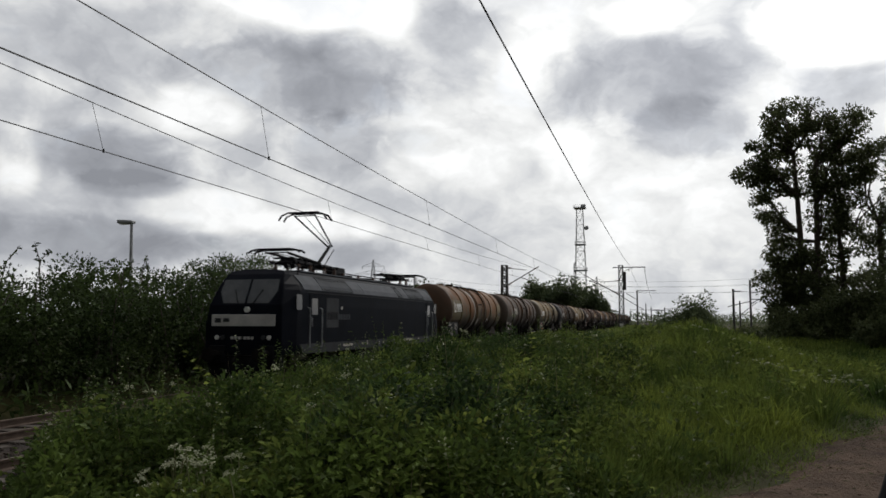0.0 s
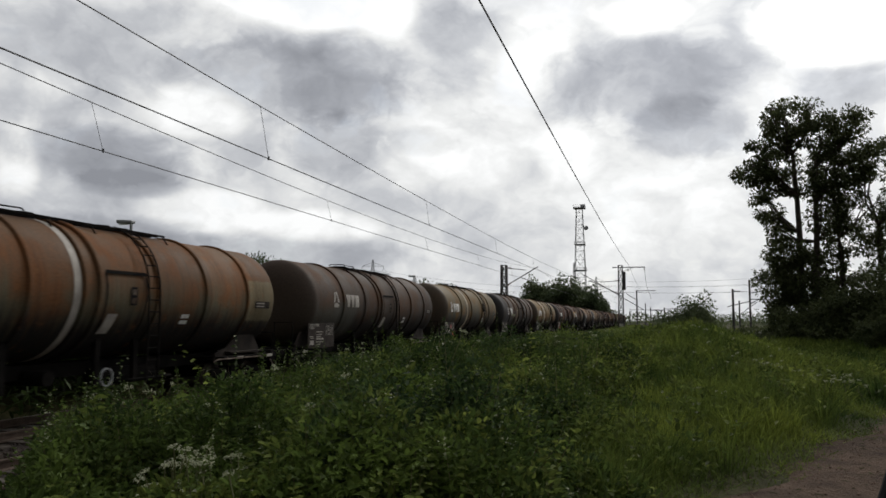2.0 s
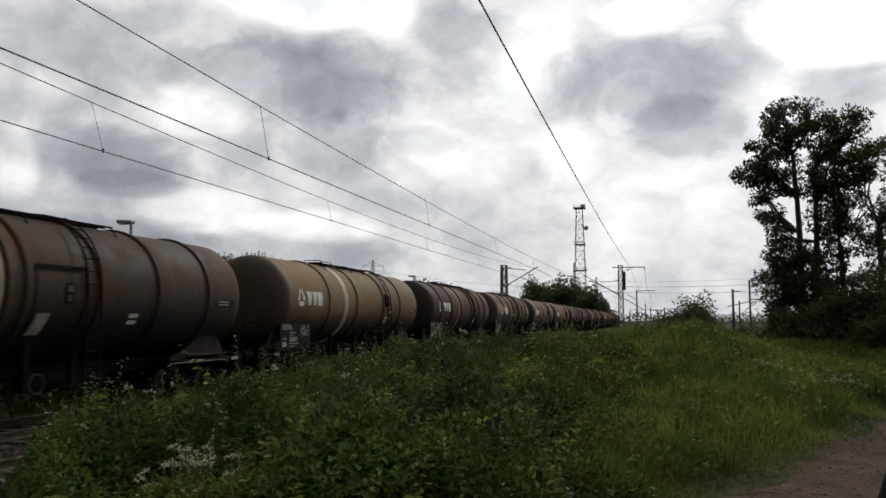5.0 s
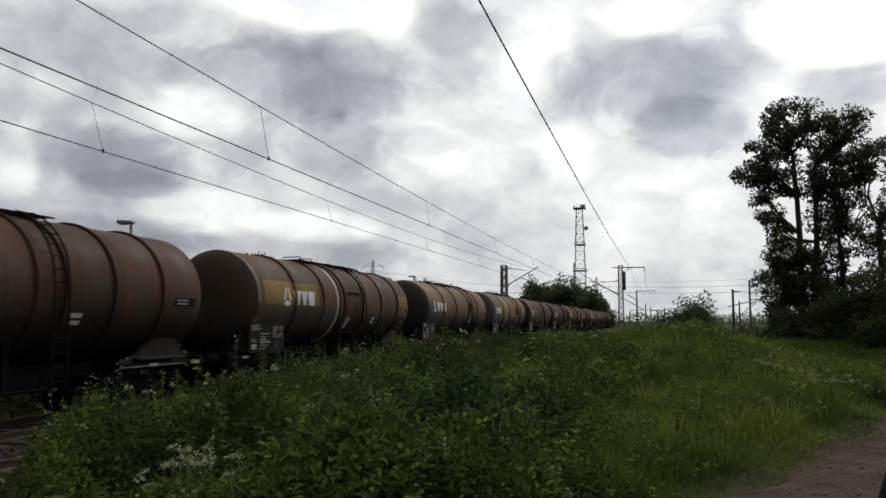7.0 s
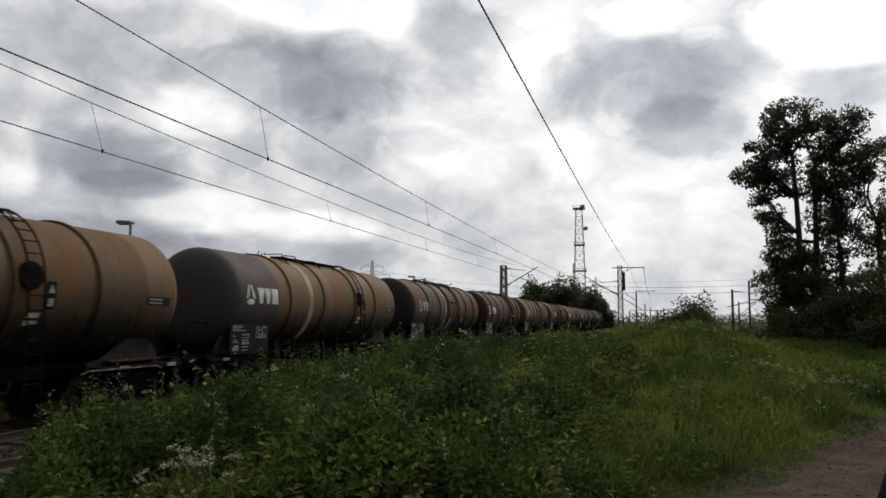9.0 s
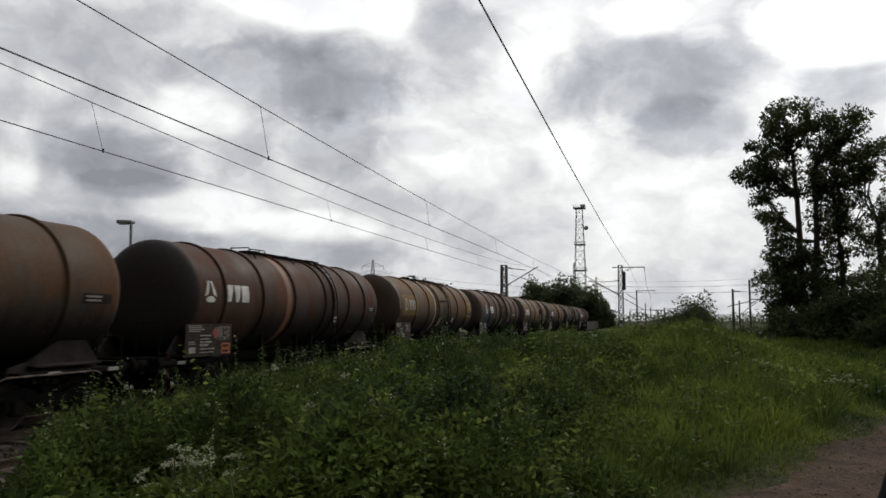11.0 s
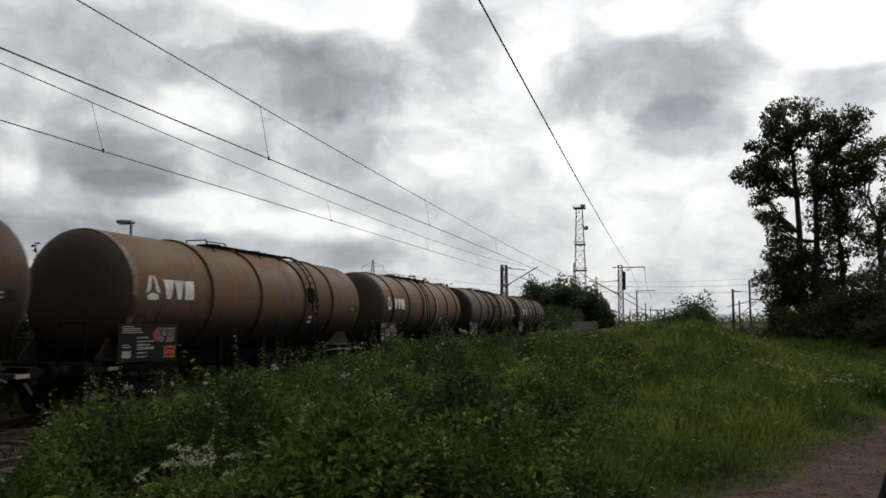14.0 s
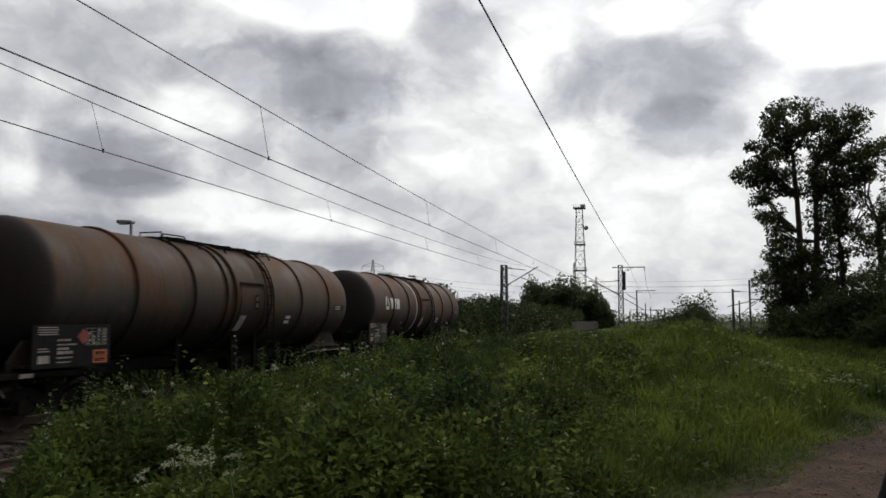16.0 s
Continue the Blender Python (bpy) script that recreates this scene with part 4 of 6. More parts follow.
    # end platform with handrail
    for s in (-1, 1):
        bm = BM()
        pipe(bm, [(s * 1.2, 0.68, 1.12), (s * 1.2, 0.68, 2.05), (s * 0.55, 0.68, 2.05), (s * 0.55, 0.68, 1.12)], 0.02)
        part("end_rail", bm, M_FRAME, w)
        bm = BM()
        pipe(bm, [(s * 1.2, length - 0.68, 1.12), (s * 1.2, length - 0.68, 1.75), (s * 0.75, length - 0.68, 1.75)], 0.02)
        part("end_rail", bm, M_FRAME, w)
        bm = BM()
        pipe(bm, [(s * 1.25, 0.85, 1.05), (s * 1.25, 0.85, 0.5), (s * 1.25, 1.25, 0.5), (s * 1.25, 1.25, 1.05)], 0.02)
        part("footstep", bm, M_FRAME, w)
    buffers(w, 0.0, -1), buffers(w, length, 1)
    bogie(w, 2.5), bogie(w, length - 2.5)
    MOVING.append((w, y_front))
    return w


def locomotive():
    """Four-axle electric engine; leading cab at y = 0."""
    loco = tagged(empty("electric_locomotive"), "dark grey electric freight locomotive with one raised pantograph", "locomotive")
    LEN = 18.9
    half = [(1.02, 1.44), (1.32, 1.49), (2.0, 1.49), (2.6, 1.485), (3.02, 1.46), (3.10, 1.44), (3.28, 1.34), (3.62, 1.02), (3.74, 0.86), (3.80, 0.45)]

    def nose(z):
        """How far the face stands back at a height."""
        return 0.62 + 0.1 * max(0, z - 1.9) + 0.42 * max(0.0, z - 2.5) + 0.9 * max(0.0, z - 3.5)

    face = [(1.02, 1.30), (1.32, 1.34), (2.0, 1.34), (2.6, 1.27), (3.02, 1.18), (3.10, 1.165), (3.28, 1.12), (3.62, 1.03), (3.74, 0.96), (3.80, 0.45)]
    bm = BM()
    rings = []
    for back, blend in ((0.0, 0.0), (0.03, 0.12), (0.75, 1.0), (1.1, 1.0)):
        ring = []
        for s in (1, -1):
            row = [bm.verts.new((s * (fx + (x - fx) * blend), nose(z) * (1 - 0.35 * (back > 0.5) * (z > 2.6)) + back + 0.3 * (back > 0.5) * (z > 2.6), z)) for (z, x), (_, fx) in zip(half, face)]
            ring += row if s > 0 else row[::-1]
        rings.append(ring)
    mid = []
    for s in (1, -1):
        row = [bm.verts.new((s * x, 4.0, z)) for z, x in half]
        mid += row if s > 0 else row[::-1]
    rings.append(mid)
    tail = []
    for ring in [mid] + rings[3::-1]:
        tail.append([bm.verts.new((v.co.x, LEN - v.co.y, v.co.z)) for v in ring])
    rings += tail
    for a, b in zip(rings, rings[1:]):
        for i in range(len(a)):
            j = (i + 1) % len(a)
            bm.faces.new((a[i], a[j], b[j], b[i]))
    n = len(half)
    for ring in (rings[0], rings[-1]):
        for i in range(n - 1):
            bm.faces.new((ring[i], ring[i + 1], ring[2 * n - 2 - i], ring[2 * n - 1 - i]))
    bmesh.ops.recalc_face_normals(bm, faces=bm.faces[:])
    part("body", bm, M_LOCO, loco)
    # pale sill along the flanks
    for s in (-1, 1):
        x0, x1 = sorted((s * 1.47, s * 1.50))
        part("sill", prism(BM(), [(1.9, 1.02), (LEN - 1.9, 1.02), (LEN - 1.6, 1.34), (1.6, 1.34)], "x", x0, x1), M_LOCO_G, loco, "grey lower sill")
        # bright roof shoulders, three panels with grilles
        for y0, y1, mt in ((1.95, 3.4, M_LOCO_ROOF), (3.44, 6.2, M_LOCO_VENT), (6.24, 7.4, M_LOCO_ROOF), (7.44, 11.6, M_LOCO_ROOF), (11.64, 12.2, M_LOCO_VENT), (12.24, 13.1, M_LOCO_ROOF), (13.14, 14.3, M_LOCO_VENT), (14.34, 15.6, M_LOCO_VENT), (15.64, 16.95, M_LOCO_ROOF)):
            bm = BM()
            q = [(s * 1.455, 3.13), (s * 1.36, 3.31), (s * 1.06, 3.63), (s * 1.02, 3.60), (s * 1.33, 3.26), (s * 1.43, 3.10)]
            prism(bm, [(a, b) for a, b in q], "y", y0, y1)
            shoulder = part("roof_shoulder", bm, mt, loco, "light grey roof shoulder" if mt is M_LOCO_ROOF else "dark louvred intake")
            if mt is M_LOCO_VENT:
                bm = BM()
                for i in range(int((y1 - y0) / 0.12)):
                    y = y0 + 0.06 + i * 0.12
                    rod(bm, (s * 1.45, y, 3.16), (s * 1.08, y, 3.62), 0.012, n=4)
                tagged(part("louvre", bm, M_LOCO_G, shoulder), kind="stuff")
        part("rain_strip", box(BM(), *sorted((s * 1.455, s * 1.475)), 2.2, LEN - 2.2, 3.03, 3.06), M_LOCO_G, loco)
        for k, (y, wd, ht) in enumerate(((5.2, 0.9, 0.1), (7.6, 0.12, 0.16), (9.0, 0.08, 0.1), (9.5, 0.08, 0.1), (12.2, 1.2, 0.13), (14.4, 0.16, 0.12))):
            part("sill_mark", box(BM(), *sorted((s * 1.5, s * 1.504)), y, y + wd, 1.16, 1.16 + ht), M_DIRTY, loco)
        for y0 in (2.32, LEN - 3.1):
            door = part("cab_door", box(BM(), *sorted((s * 1.485, s * 1.50)), y0, y0 + 0.78, 1.36, 2.98, 0.006), M_LOCO, loco, "dark cab door")
            part("door_window", box(BM(), *sorted((s * 1.5, s * 1.506)), y0 + 0.16, y0 + 0.62, 2.3, 2.85, 0.004), M_GLASS_D, door)
            for dy in (-0.1, 0.88):
                bm = pipe(BM(), [(s * 1.48, y0 + dy, 1.2), (s * 1.56, y0 + dy, 1.24), (s * 1.56, y0 + dy, 2.5), (s * 1.48, y0 + dy, 2.54)], 0.018)
                part("grab_rail", bm, M_STEEL, loco)
            for z in (0.45, 0.75):
                part("step", box(BM(), *sorted((s * 1.25, s * 1.5)), y0 + 0.12, y0 + 0.66, z, z + 0.04, 0.006), M_FRAME, loco)
        for y0 in (1.35, LEN - 1.75):
            part("side_window", box(BM(), *sorted((s * 1.48, s * 1.496)), y0, y0 + 0.4, 2.45, 2.95, 0.004), M_GLASS_D, loco)
        part("number_panel", box(BM(), *sorted((s * 1.488, s * 1.496)), 5.0, 5.12, 2.5, 2.62), M_LOCO_PANEL, loco, "small pale plate")
        for k in range(9):
            part("lettering_bar", box(BM(), *sorted((s * 1.492, s * 1.498)), 3.78 + 0.235 * k, 3.96 + 0.235 * k, 2.14, 2.14 + (0.26 if k < 4 else 0.2)), M_BLACK if k < 4 else M_LOCO_VENT, loco)
        part("warning_panel", box(BM(), *sorted((s * 1.486, s * 1.492)), 3.7, 4.77, 1.86, 2.9), M_LOCO_G, loco, "slightly paler flank panel")
    # faces: windscreens, plate, lamps
    for end in (0, 1):
        def at(y):
            return y if end == 0 else LEN - y
        for s in (-1, 1):
            bm = BM()
            ln = [(0.04, 2.66), (1.06, 2.66), (0.98, 3.44), (0.04, 3.44)]
            a = [bm.verts.new((s * x, at(nose(z) - 0.012 + 0.10 * max(0, x - 0.9)), z)) for x, z in ln]
            b = [bm.verts.new((s * x, at(nose(z) + 0.03 + 0.10 * max(0, x - 0.9)), z)) for x, z in ln]
            bm.faces.new(a)
            for i in range(4):
                bm.faces.new((a[i], a[(i + 1) % 4], b[(i + 1) % 4], b[i]))
            bmesh.ops.recalc_face_normals(bm, faces=bm.faces[:])
            part("windscreen", bm, M_GLASS, loco)
            part("wiper", pipe(BM(), [(s * 0.25, at(nose(2.62) - 0.03), 2.62), (s * 0.5, at(nose(3.1) - 0.03), 3.1)], 0.012, 5), M_BLACK, loco)
            for z, r in ((1.57, 0.07),):
                for x in (0.92, 0.72):
                    bm = lathe(BM(), sorted([(at(0.585), 0.0), (at(0.587), r), (at(0.66), r + 0.015)]), z, 16, s * x)
                    part("headlight", bm, M_LENS if x > 0.8 else M_LOCO_G, loco)
            part("buffer_plate", box(BM(), *sorted((s * 0.62, s * 1.12)), *sorted((at(0.52), at(0.66))), 0.78, 1.32, 0.02), M_BLACK, loco)
        bm = lathe(BM(), sorted([(at(nose(2.45) - 0.03), 0.0), (at(nose(2.45) - 0.028), 0.09), (at(nose(2.45) + 0.04), 0.1)]), 2.45, 16, 0.1)
        part("top_lamp", bm, M_LENS, loco)
        plate = part("front_plate", box(BM(), -1.12, 1.12, *sorted((at(0.606), at(0.66))), 1.93, 2.3, 0.012), M_LOCO_PANEL, loco, "pale grey band across the face")
        bm = BM()
        for k in range(2):
            box(bm, -1.0 + 0.3 * k, -0.78 + 0.3 * k, *sorted((at(0.600), at(0.607))), 2.04 + 0.02 * k, 2.18, 0)
        part("plate_mark", bm, M_LOCO_G, plate)
        for k in range(6):
            x = -0.42 + 0.13 * k + (0.06 if k > 2 else 0)
            part("number_bar", box(BM(), x, x + 0.09, *sorted((at(0.612), at(0.63))), 1.51, 1.6), M_LOCO_PANEL, loco)
        bm = BM()
        prism(bm, [(-1.3, 1.0), (1.3, 1.0), (1.22, 0.45), (0.9, 0.28), (-0.9, 0.28), (-1.22, 0.45)], "y", *sorted((at(0.66), at(0.95))))
        part("apron", bm, M_BLACK, loco)
        buffers(loco, at(0.0), -1 if end == 0 else 1)
        # snow plough wedge, hoses
        bm = pipe(BM(), [(0.35, at(0.6), 0.95), (0.36, at(0.42), 0.8), (0.37, at(0.45), 0.55)], 0.028)
        part("brake_hose", bm, M_BLACK, loco)
    # between the bogies: transformer tank; bogies
    part("transformer_tank", box(BM(), -1.3, 1.3, 7.2, 11.7, 0.32, 1.0, 0.06), M_BLACK, loco)
    bogie(loco, 4.25, 2.6, 0.6), bogie(loco, LEN - 4.25, 2.6, 0.6)
    # roof deck
    part("roof_deck", box(BM(), -0.8, 0.8, 3.0, LEN - 3.0, 3.78, 3.84, 0.02), M_LOCO_ROOF, loco)
    for y in (8.0, 10.2, 12.2):
        part("roof_fan", rod(BM(), (0.1, y, 3.84), (0.1, y, 3.93), 0.55, n=24), M_LOCO_G, loco)

    def insulator(x, y, z0, h):
        bm = rod(BM(), (x, y, z0), (x, y, z0 + h), 0.05, n=10)
        for i in range(4):
            rod(bm, (x, y, z0 + h * (0.15 + 0.2 * i)), (x, y, z0 + h * (0.23 + 0.2 * i)), 0.09, n=10)
        part("insulator", bm, M_CERAMIC, loco)

    def panto(y, lower, name, up):
        """Single-arm pantograph: base frame at y, knee and head given along y and z."""
        for sx in (-0.45, 0.45):
            for dy in (-0.35, 0.6):
                insulator(sx, y + dy, 3.82, 0.3)
        bm = BM()
        for sx in (-0.45, 0.45):
            rod(bm, (sx, y - 0.7, 4.15), (sx, y + 0.9, 4.15), 0.055, n=6)
        for dy in (-0.45, 0.1, 0.75):
            rod(bm, (-0.55, y + dy, 4.15), (0.55, y + dy, 4.15), 0.055, n=6)
        box(bm, -0.3, 0.3, y - 0.3, y + 0.45, 4.08, 4.26, 0.04)
        frame_ob = part(name, bm, M_BLACK, loco, "raised pantograph" if up else "folded pantograph")
        knee, head = lower
        bm = BM()
        rod(bm, (0, y - 0.1, 4.18), (0, knee[0], knee[1]), 0.075, 0.06, n=8)
        rod(bm, (0.12, y + 0.25, 4.15), (0.12, knee[0] + 0.15, knee[1] - 0.12), 0.02, n=6)
        part("lower_arm", bm, M_BLACK, frame_ob)
        bm = BM()
        for s in (-1, 1):
            rod(bm, (s * 0.1, knee[0], knee[1]), (s * 0.42, head[0], head[1] - 0.1), 0.032, n=6)
        rod(bm, (0.0, knee[0], knee[1] + 0.06), (0, head[0], head[1] - 0.12), 0.012, n=5)
        rod(bm, (-0.45, head[0], head[1] - 0.1), (0.45, head[0], head[1] - 0.1), 0.02, n=6)
        part("upper_arm", bm, M_BLACK, frame_ob)
        if not up:
            # folded arms, springs and drive packed on the base
            bm = BM()
            low = min(head[0], y) + 0.3
            for sx in (-0.32, 0.32):
                rod(bm, (sx, low, head[1] - 0.1), (sx, knee[0], knee[1] - 0.02), 0.05, n=8)
            for i in range(5):
                f = (i + 0.5) / 5
                yy = low + (knee[0] - low) * f
                rod(bm, (-0.4, yy, 4.3), (0.4, yy, 4.3), 0.035, n=6)
            rod(bm, (0.2, y - 0.4, 4.24), (0.2, y + 0.8, 4.24), 0.08, n=10)
            part("folded_arms", bm, M_BLACK, frame_ob)
        bm = BM()
        for dy in (-0.2, 0.2):
            drop = 0.28 if up else 0.12
            pipe(bm, [(-0.98, head[0] + dy, head[1] - drop), (-0.86, head[0] + dy, head[1] - drop * 0.36), (-0.6, head[0] + dy, head[1]), (0.6, head[0] + dy, head[1]), (0.86, head[0] + dy, head[1] - drop * 0.36), (0.98, head[0] + dy, head[1] - drop)], 0.036)
        for s in (-0.5, 0.5):
            rod(bm, (s, head[0] - 0.22, head[1] - 0.02), (s, head[0] + 0.22, head[1] - 0.02), 0.025, n=6)
        part("contact_head", bm, M_BLACK, frame_ob)

    panto(6.1, ((7.25, 5.08), (4.95, 6.12)), "pantograph", True)
    panto(3.9, ((5.7, 4.28), (2.75, 4.55)), "pantograph", False)
    panto(15.1, ((13.2, 4.3), (17.0, 4.45)), "pantograph", False)
    bm = BM()
    pipe(bm, [(0.3, 3.2, 4.1), (0.3, 5.5, 4.05), (0.3, 9.0, 4.02), (0.3, 13.5, 4.02), (0.3, 15.5, 4.1)], 0.025)
    part("roof_cable", bm, M_BLACK, loco)
    for y in (7.9, 9.6, 11.4, 13.2):
        insulator(0.3, y, 3.82, 0.2)
    part("breaker", box(BM(), -0.2, 0.25, 7.3, 8.3, 3.9, 4.25, 0.06), M_BLACK, loco)
    for x in (0.75, 1.0):
        bm = rod(BM(), (x, 2.0, 3.92), (x, 2.3, 3.92), 0.085, 0.03, 10)
        rod(bm, (x, 2.3, 3.92), (x, 2.55, 3.9), 0.03, n=8)
        rod(bm, (x, 2.4, 3.6), (x, 2.4, 3.92), 0.025, n=6)
        part("horn", bm, M_BLACK, loco)
    for y, x in ((2.35, 1.49), (LEN - 3.0, 1.49)):
        for s in (-1, 1):
            part("door_handle", pipe(BM(), [(s * x, y + 0.08, 1.9), (s * (x + 0.05), y + 0.08, 1.92), (s * (x + 0.05), y + 0.08, 2.2), (s * x, y + 0.08, 2.22)], 0.014, 5), M_STEEL, loco)
    MOVING.append((loco, FRONT))


locomotive()

# wagon colours: kind, upper dirt, flank, leading end, band, sign offset, board, hazard plate, words
BROWN, RUST, TAN = (0.105, 0.06, 0.035), (0.15, 0.07, 0.031), (0.178, 0.12, 0.06)
GREY, DARK, OLIVE = (0.085, 0.078, 0.066), (0.05, 0.042, 0.036), (0.12, 0.098, 0.06)
HEAD_B, HEAD_D, HEAD_R = (0.062, 0.047, 0.037), (0.032, 0.03, 0.03), (0.07, 0.047, 0.034)
HEAD_M, HEAD_G = (0.062, 0.057, 0.052), (0.075, 0.075, 0.07)
REAR = [16.5, 33.7, 50.0, 67.0, 83.5, 100.1, 117.1, 134.1, 150.3, 167.0, 183.0, 199.9, 217.0, 233.5, 249.6, 267.2, 284.2]
BROWN_2, RED_1, RED_2, ORANGE_1, ORANGE_2 = (0.074, 0.045, 0.031), (0.078, 0.037, 0.023), (0.092, 0.046, 0.027), (0.17, 0.096, 0.047), (0.148, 0.084, 0.043)
SPECS = [
    ("B", RUST, OLIVE, HEAD_R, M_DIRTY, 1.75, M_BOARD, False, "rust-brown tank wagon with a pale logo panel and side ladder"),
    ("B", BROWN_2, (0.075, 0.055, 0.044), HEAD_B, None, 1.8, M_BOARD_B, False, "dull brown tank wagon with a faded sign"),
    ("A", TAN, (0.085, 0.074, 0.055), HEAD_B, M_CREAM, 1.75, M_BOARD_B, True, "yellowish tan tank wagon with one white band"),
    ("B", BROWN_2, (0.055, 0.043, 0.037), HEAD_D, M_CREAM, 1.75, M_BOARD_B, False, "dark brown tank wagon with a thin white band"),
    ("A", TAN, (0.15, 0.092, 0.052), HEAD_B, M_DIRTY, 1.75, M_BOARD, False, "light brown tank wagon streaked with rust"),
    ("D", RED_1, (0.06, 0.042, 0.034), HEAD_D, M_BAND, 1.4, M_BOARD_B, True, "reddish brown tank wagon with an orange-brown band"),
    ("B", RED_2, (0.105, 0.078, 0.05), HEAD_B, M_DIRTY, 1.75, M_BOARD, False, "rusty tank wagon with an ochre sign panel"),
    ("A", ORANGE_1, (0.105, 0.074, 0.05), HEAD_D, None, 2.4, M_BOARD, False, "orange-brown tank wagon with a grey sign panel"),
    ("A", ORANGE_1, (0.125, 0.088, 0.052), HEAD_G, M_CREAM, 1.75, M_BOARD, False, "tan tank wagon with a dark leading end and white band"),
    ("B", BROWN, (0.085, 0.06, 0.044), HEAD_D, M_DIRTY, 1.75, M_BOARD_B, False, "brown tank wagon with a worn sign"),
    ("D", RED_1, (0.055, 0.041, 0.034), HEAD_D, M_BAND, 1.4, M_BOARD_B, True, "reddish brown tank wagon with a rusty orange band"),
    ("B", (0.145, 0.083, 0.042), (0.095, 0.068, 0.044), HEAD_B, M_DIRTY, 1.75, M_BOARD_B, False, "brown and ochre tank wagon with a pale ring"),
    ("B", RED_2, (0.06, 0.048, 0.039), HEAD_B, None, 1.8, M_BOARD_B, False, "rust-brown tank wagon with a grey flank"),
    ("A", ORANGE_2, (0.14, 0.083, 0.046), HEAD_B, None, 1.75, M_BOARD, True, "orange-brown tank wagon with a warning plate"),
    ("C", ORANGE_2, (0.092, 0.067, 0.045), HEAD_M, M_CREAM, 1.4, M_BOARD, True, "light brown tank wagon with a dark sign corner"),
    ("B", (0.092, 0.053, 0.034), (0.06, 0.053, 0.042), HEAD_D, None, 0, M_BOARD, True, "unmarked dark brown tank wagon with grey flanks"),
    ("B", (0.1, 0.056, 0.04), (0.07, 0.052, 0.042), HEAD_D, M_DIRTY, 1.75, M_BOARD_B, False, "last brown tank wagon with a pale ring"),
]
edge = FRONT + 18.9
for i, (rear, spec) in enumerate(zip(REAR, SPECS)):
    end = FRONT + 18.9 + rear + 0.62
    tank_wagon(i + 1, edge, end - edge, spec)
    edge = end


# ---- overhead line ----
def lattice(bm, x, y, z0, z1, w0, w1, bays, r=0.03, diag=0.018):
    """A square lattice shaft."""
    def ring(f):
        w = (w0 + (w1 - w0) * f) / 2
        z = z0 + (z1 - z0) * f
        return [Vector((x + a * w, y + b * w, z)) for a, b in ((-1, -1), (1, -1), (1, 1), (-1, 1))]
    a, b = ring(0), ring(1)
    for p, q in zip(a, b):
        rod(bm, p, q, r, n=4)
    for i in range(bays):
        lo, hi = ring(i / bays), ring((i + 1) / bays)
        for k in range(4):
            j = (k + 1) % 4
            rod(bm, lo[k], hi[j], diag, n=3, caps=False)
            rod(bm, lo[j], hi[k], diag, n=3, caps=False)
            rod(bm, hi[k], hi[j], diag, n=3, caps=False)


def cantilever_mast(name, x, y, track_x, base, top, label, extra=None):
    """Lattice mast with a tubular cantilever that holds the wires over a track."""
    mast = tagged(empty(name, pose(x, y, 0)), label, "catenary mast", "catenary masts")
    bm = BM()
    lattice(bm, 0, 0, base, top, 0.7, 0.55, 9, 0.085, 0.05)
    part("shaft", bm, M_MAST, mast)
    part("footing", box(BM(), -0.45, 0.45, -0.45, 0.45, base - 0.9, base + 0.15, 0.05), M_CONCRETE, mast)
    d = track_x - x
    s = 1 if d > 0 else -1
    bm = BM()
    rod(bm, (s * 0.3, 0, 5.9), (d + s * 0.5, 0, 7.85), 0.05, n=8)
    rod(bm, (s * 0.3, 0, 7.75), (d * 0.75, 0, 7.5), 0.035, n=6)
    rod(bm, (d * 0.55, 0, 6.75), (d * 0.95, 0, 6.25), 0.03, n=6)
    rod(bm, (d * 0.95, 0, 6.25), (d, 0, 6.1), 0.02, n=5)
    part("cantilever", bm, M_MAST, mast)
    for p in ((s * 0.35, 5.9), (s * 0.35, 7.75)):
        bm = BM()
        for i in range(5):
            rod(bm, (p[0] + s * 0.09 * i, 0, p[1] + 0.05 * i * (1 if p[1] < 6 else 0)), (p[0] + s * (0.09 * i + 0.05), 0, p[1] + 0.05 * i * (1 if p[1] < 6 else 0)), 0.1, n=10)
        part("insulator", bm, M_CERAMIC, mast)
    if extra:
        extra(mast)
    return mast


def near_extras(mast):
    bm = BM()
    box(bm, -1.1, 3.4, -0.06, 0.06, 9.55, 9.68)
    rod(bm, (0.2, 0, 9.0), (1.8, 0, 9.56), 0.03, n=6)
    part("feeder_arm", bm, M_MAST, mast, "steel arm for the feeder line")
    for x in (1.05, 3.3):
        bm = BM()
        for i in range(6):
            rod(bm, (x, 0, 9.5 - 0.08 * i), (x, 0, 9.46 - 0.08 * i), 0.09, n=8)
        part("insulator", bm, M_CERAMIC, mast)
    part("jumper", pipe(BM(), [(3.3, 0, 9.1), (3.5, 1, 7.2), (4.1, 3, 5.2)], 0.025), M_WIRE, mast)
    part("notice_plate", box(BM(), -0.3, 0.3, -0.36, -0.33, 1.0, 1.7, 0.01), M_WHITE, mast, "small pale notice plate")
    bm = BM()
    box(bm, 0.25, 0.7, -0.2, 0.2, 6.4, 9.0, 0.03)
    part("tension_weight", bm, M_MAST, mast)


def wire(name, a, b, r, sag, label, n=40):
    """A hanging wire."""
    a, b = Vector(a), Vector(b)
    pts = []
    for i in range(n + 1):
        f = i / n
        p = a.lerp(b, f)
        p.z -= sag * 4 * f * (1 - f)
        pts.append(p)
    tagged(part(name, pipe(BM(), pts, r, 6), M_WIRE), label, "wire", "overhead wires")


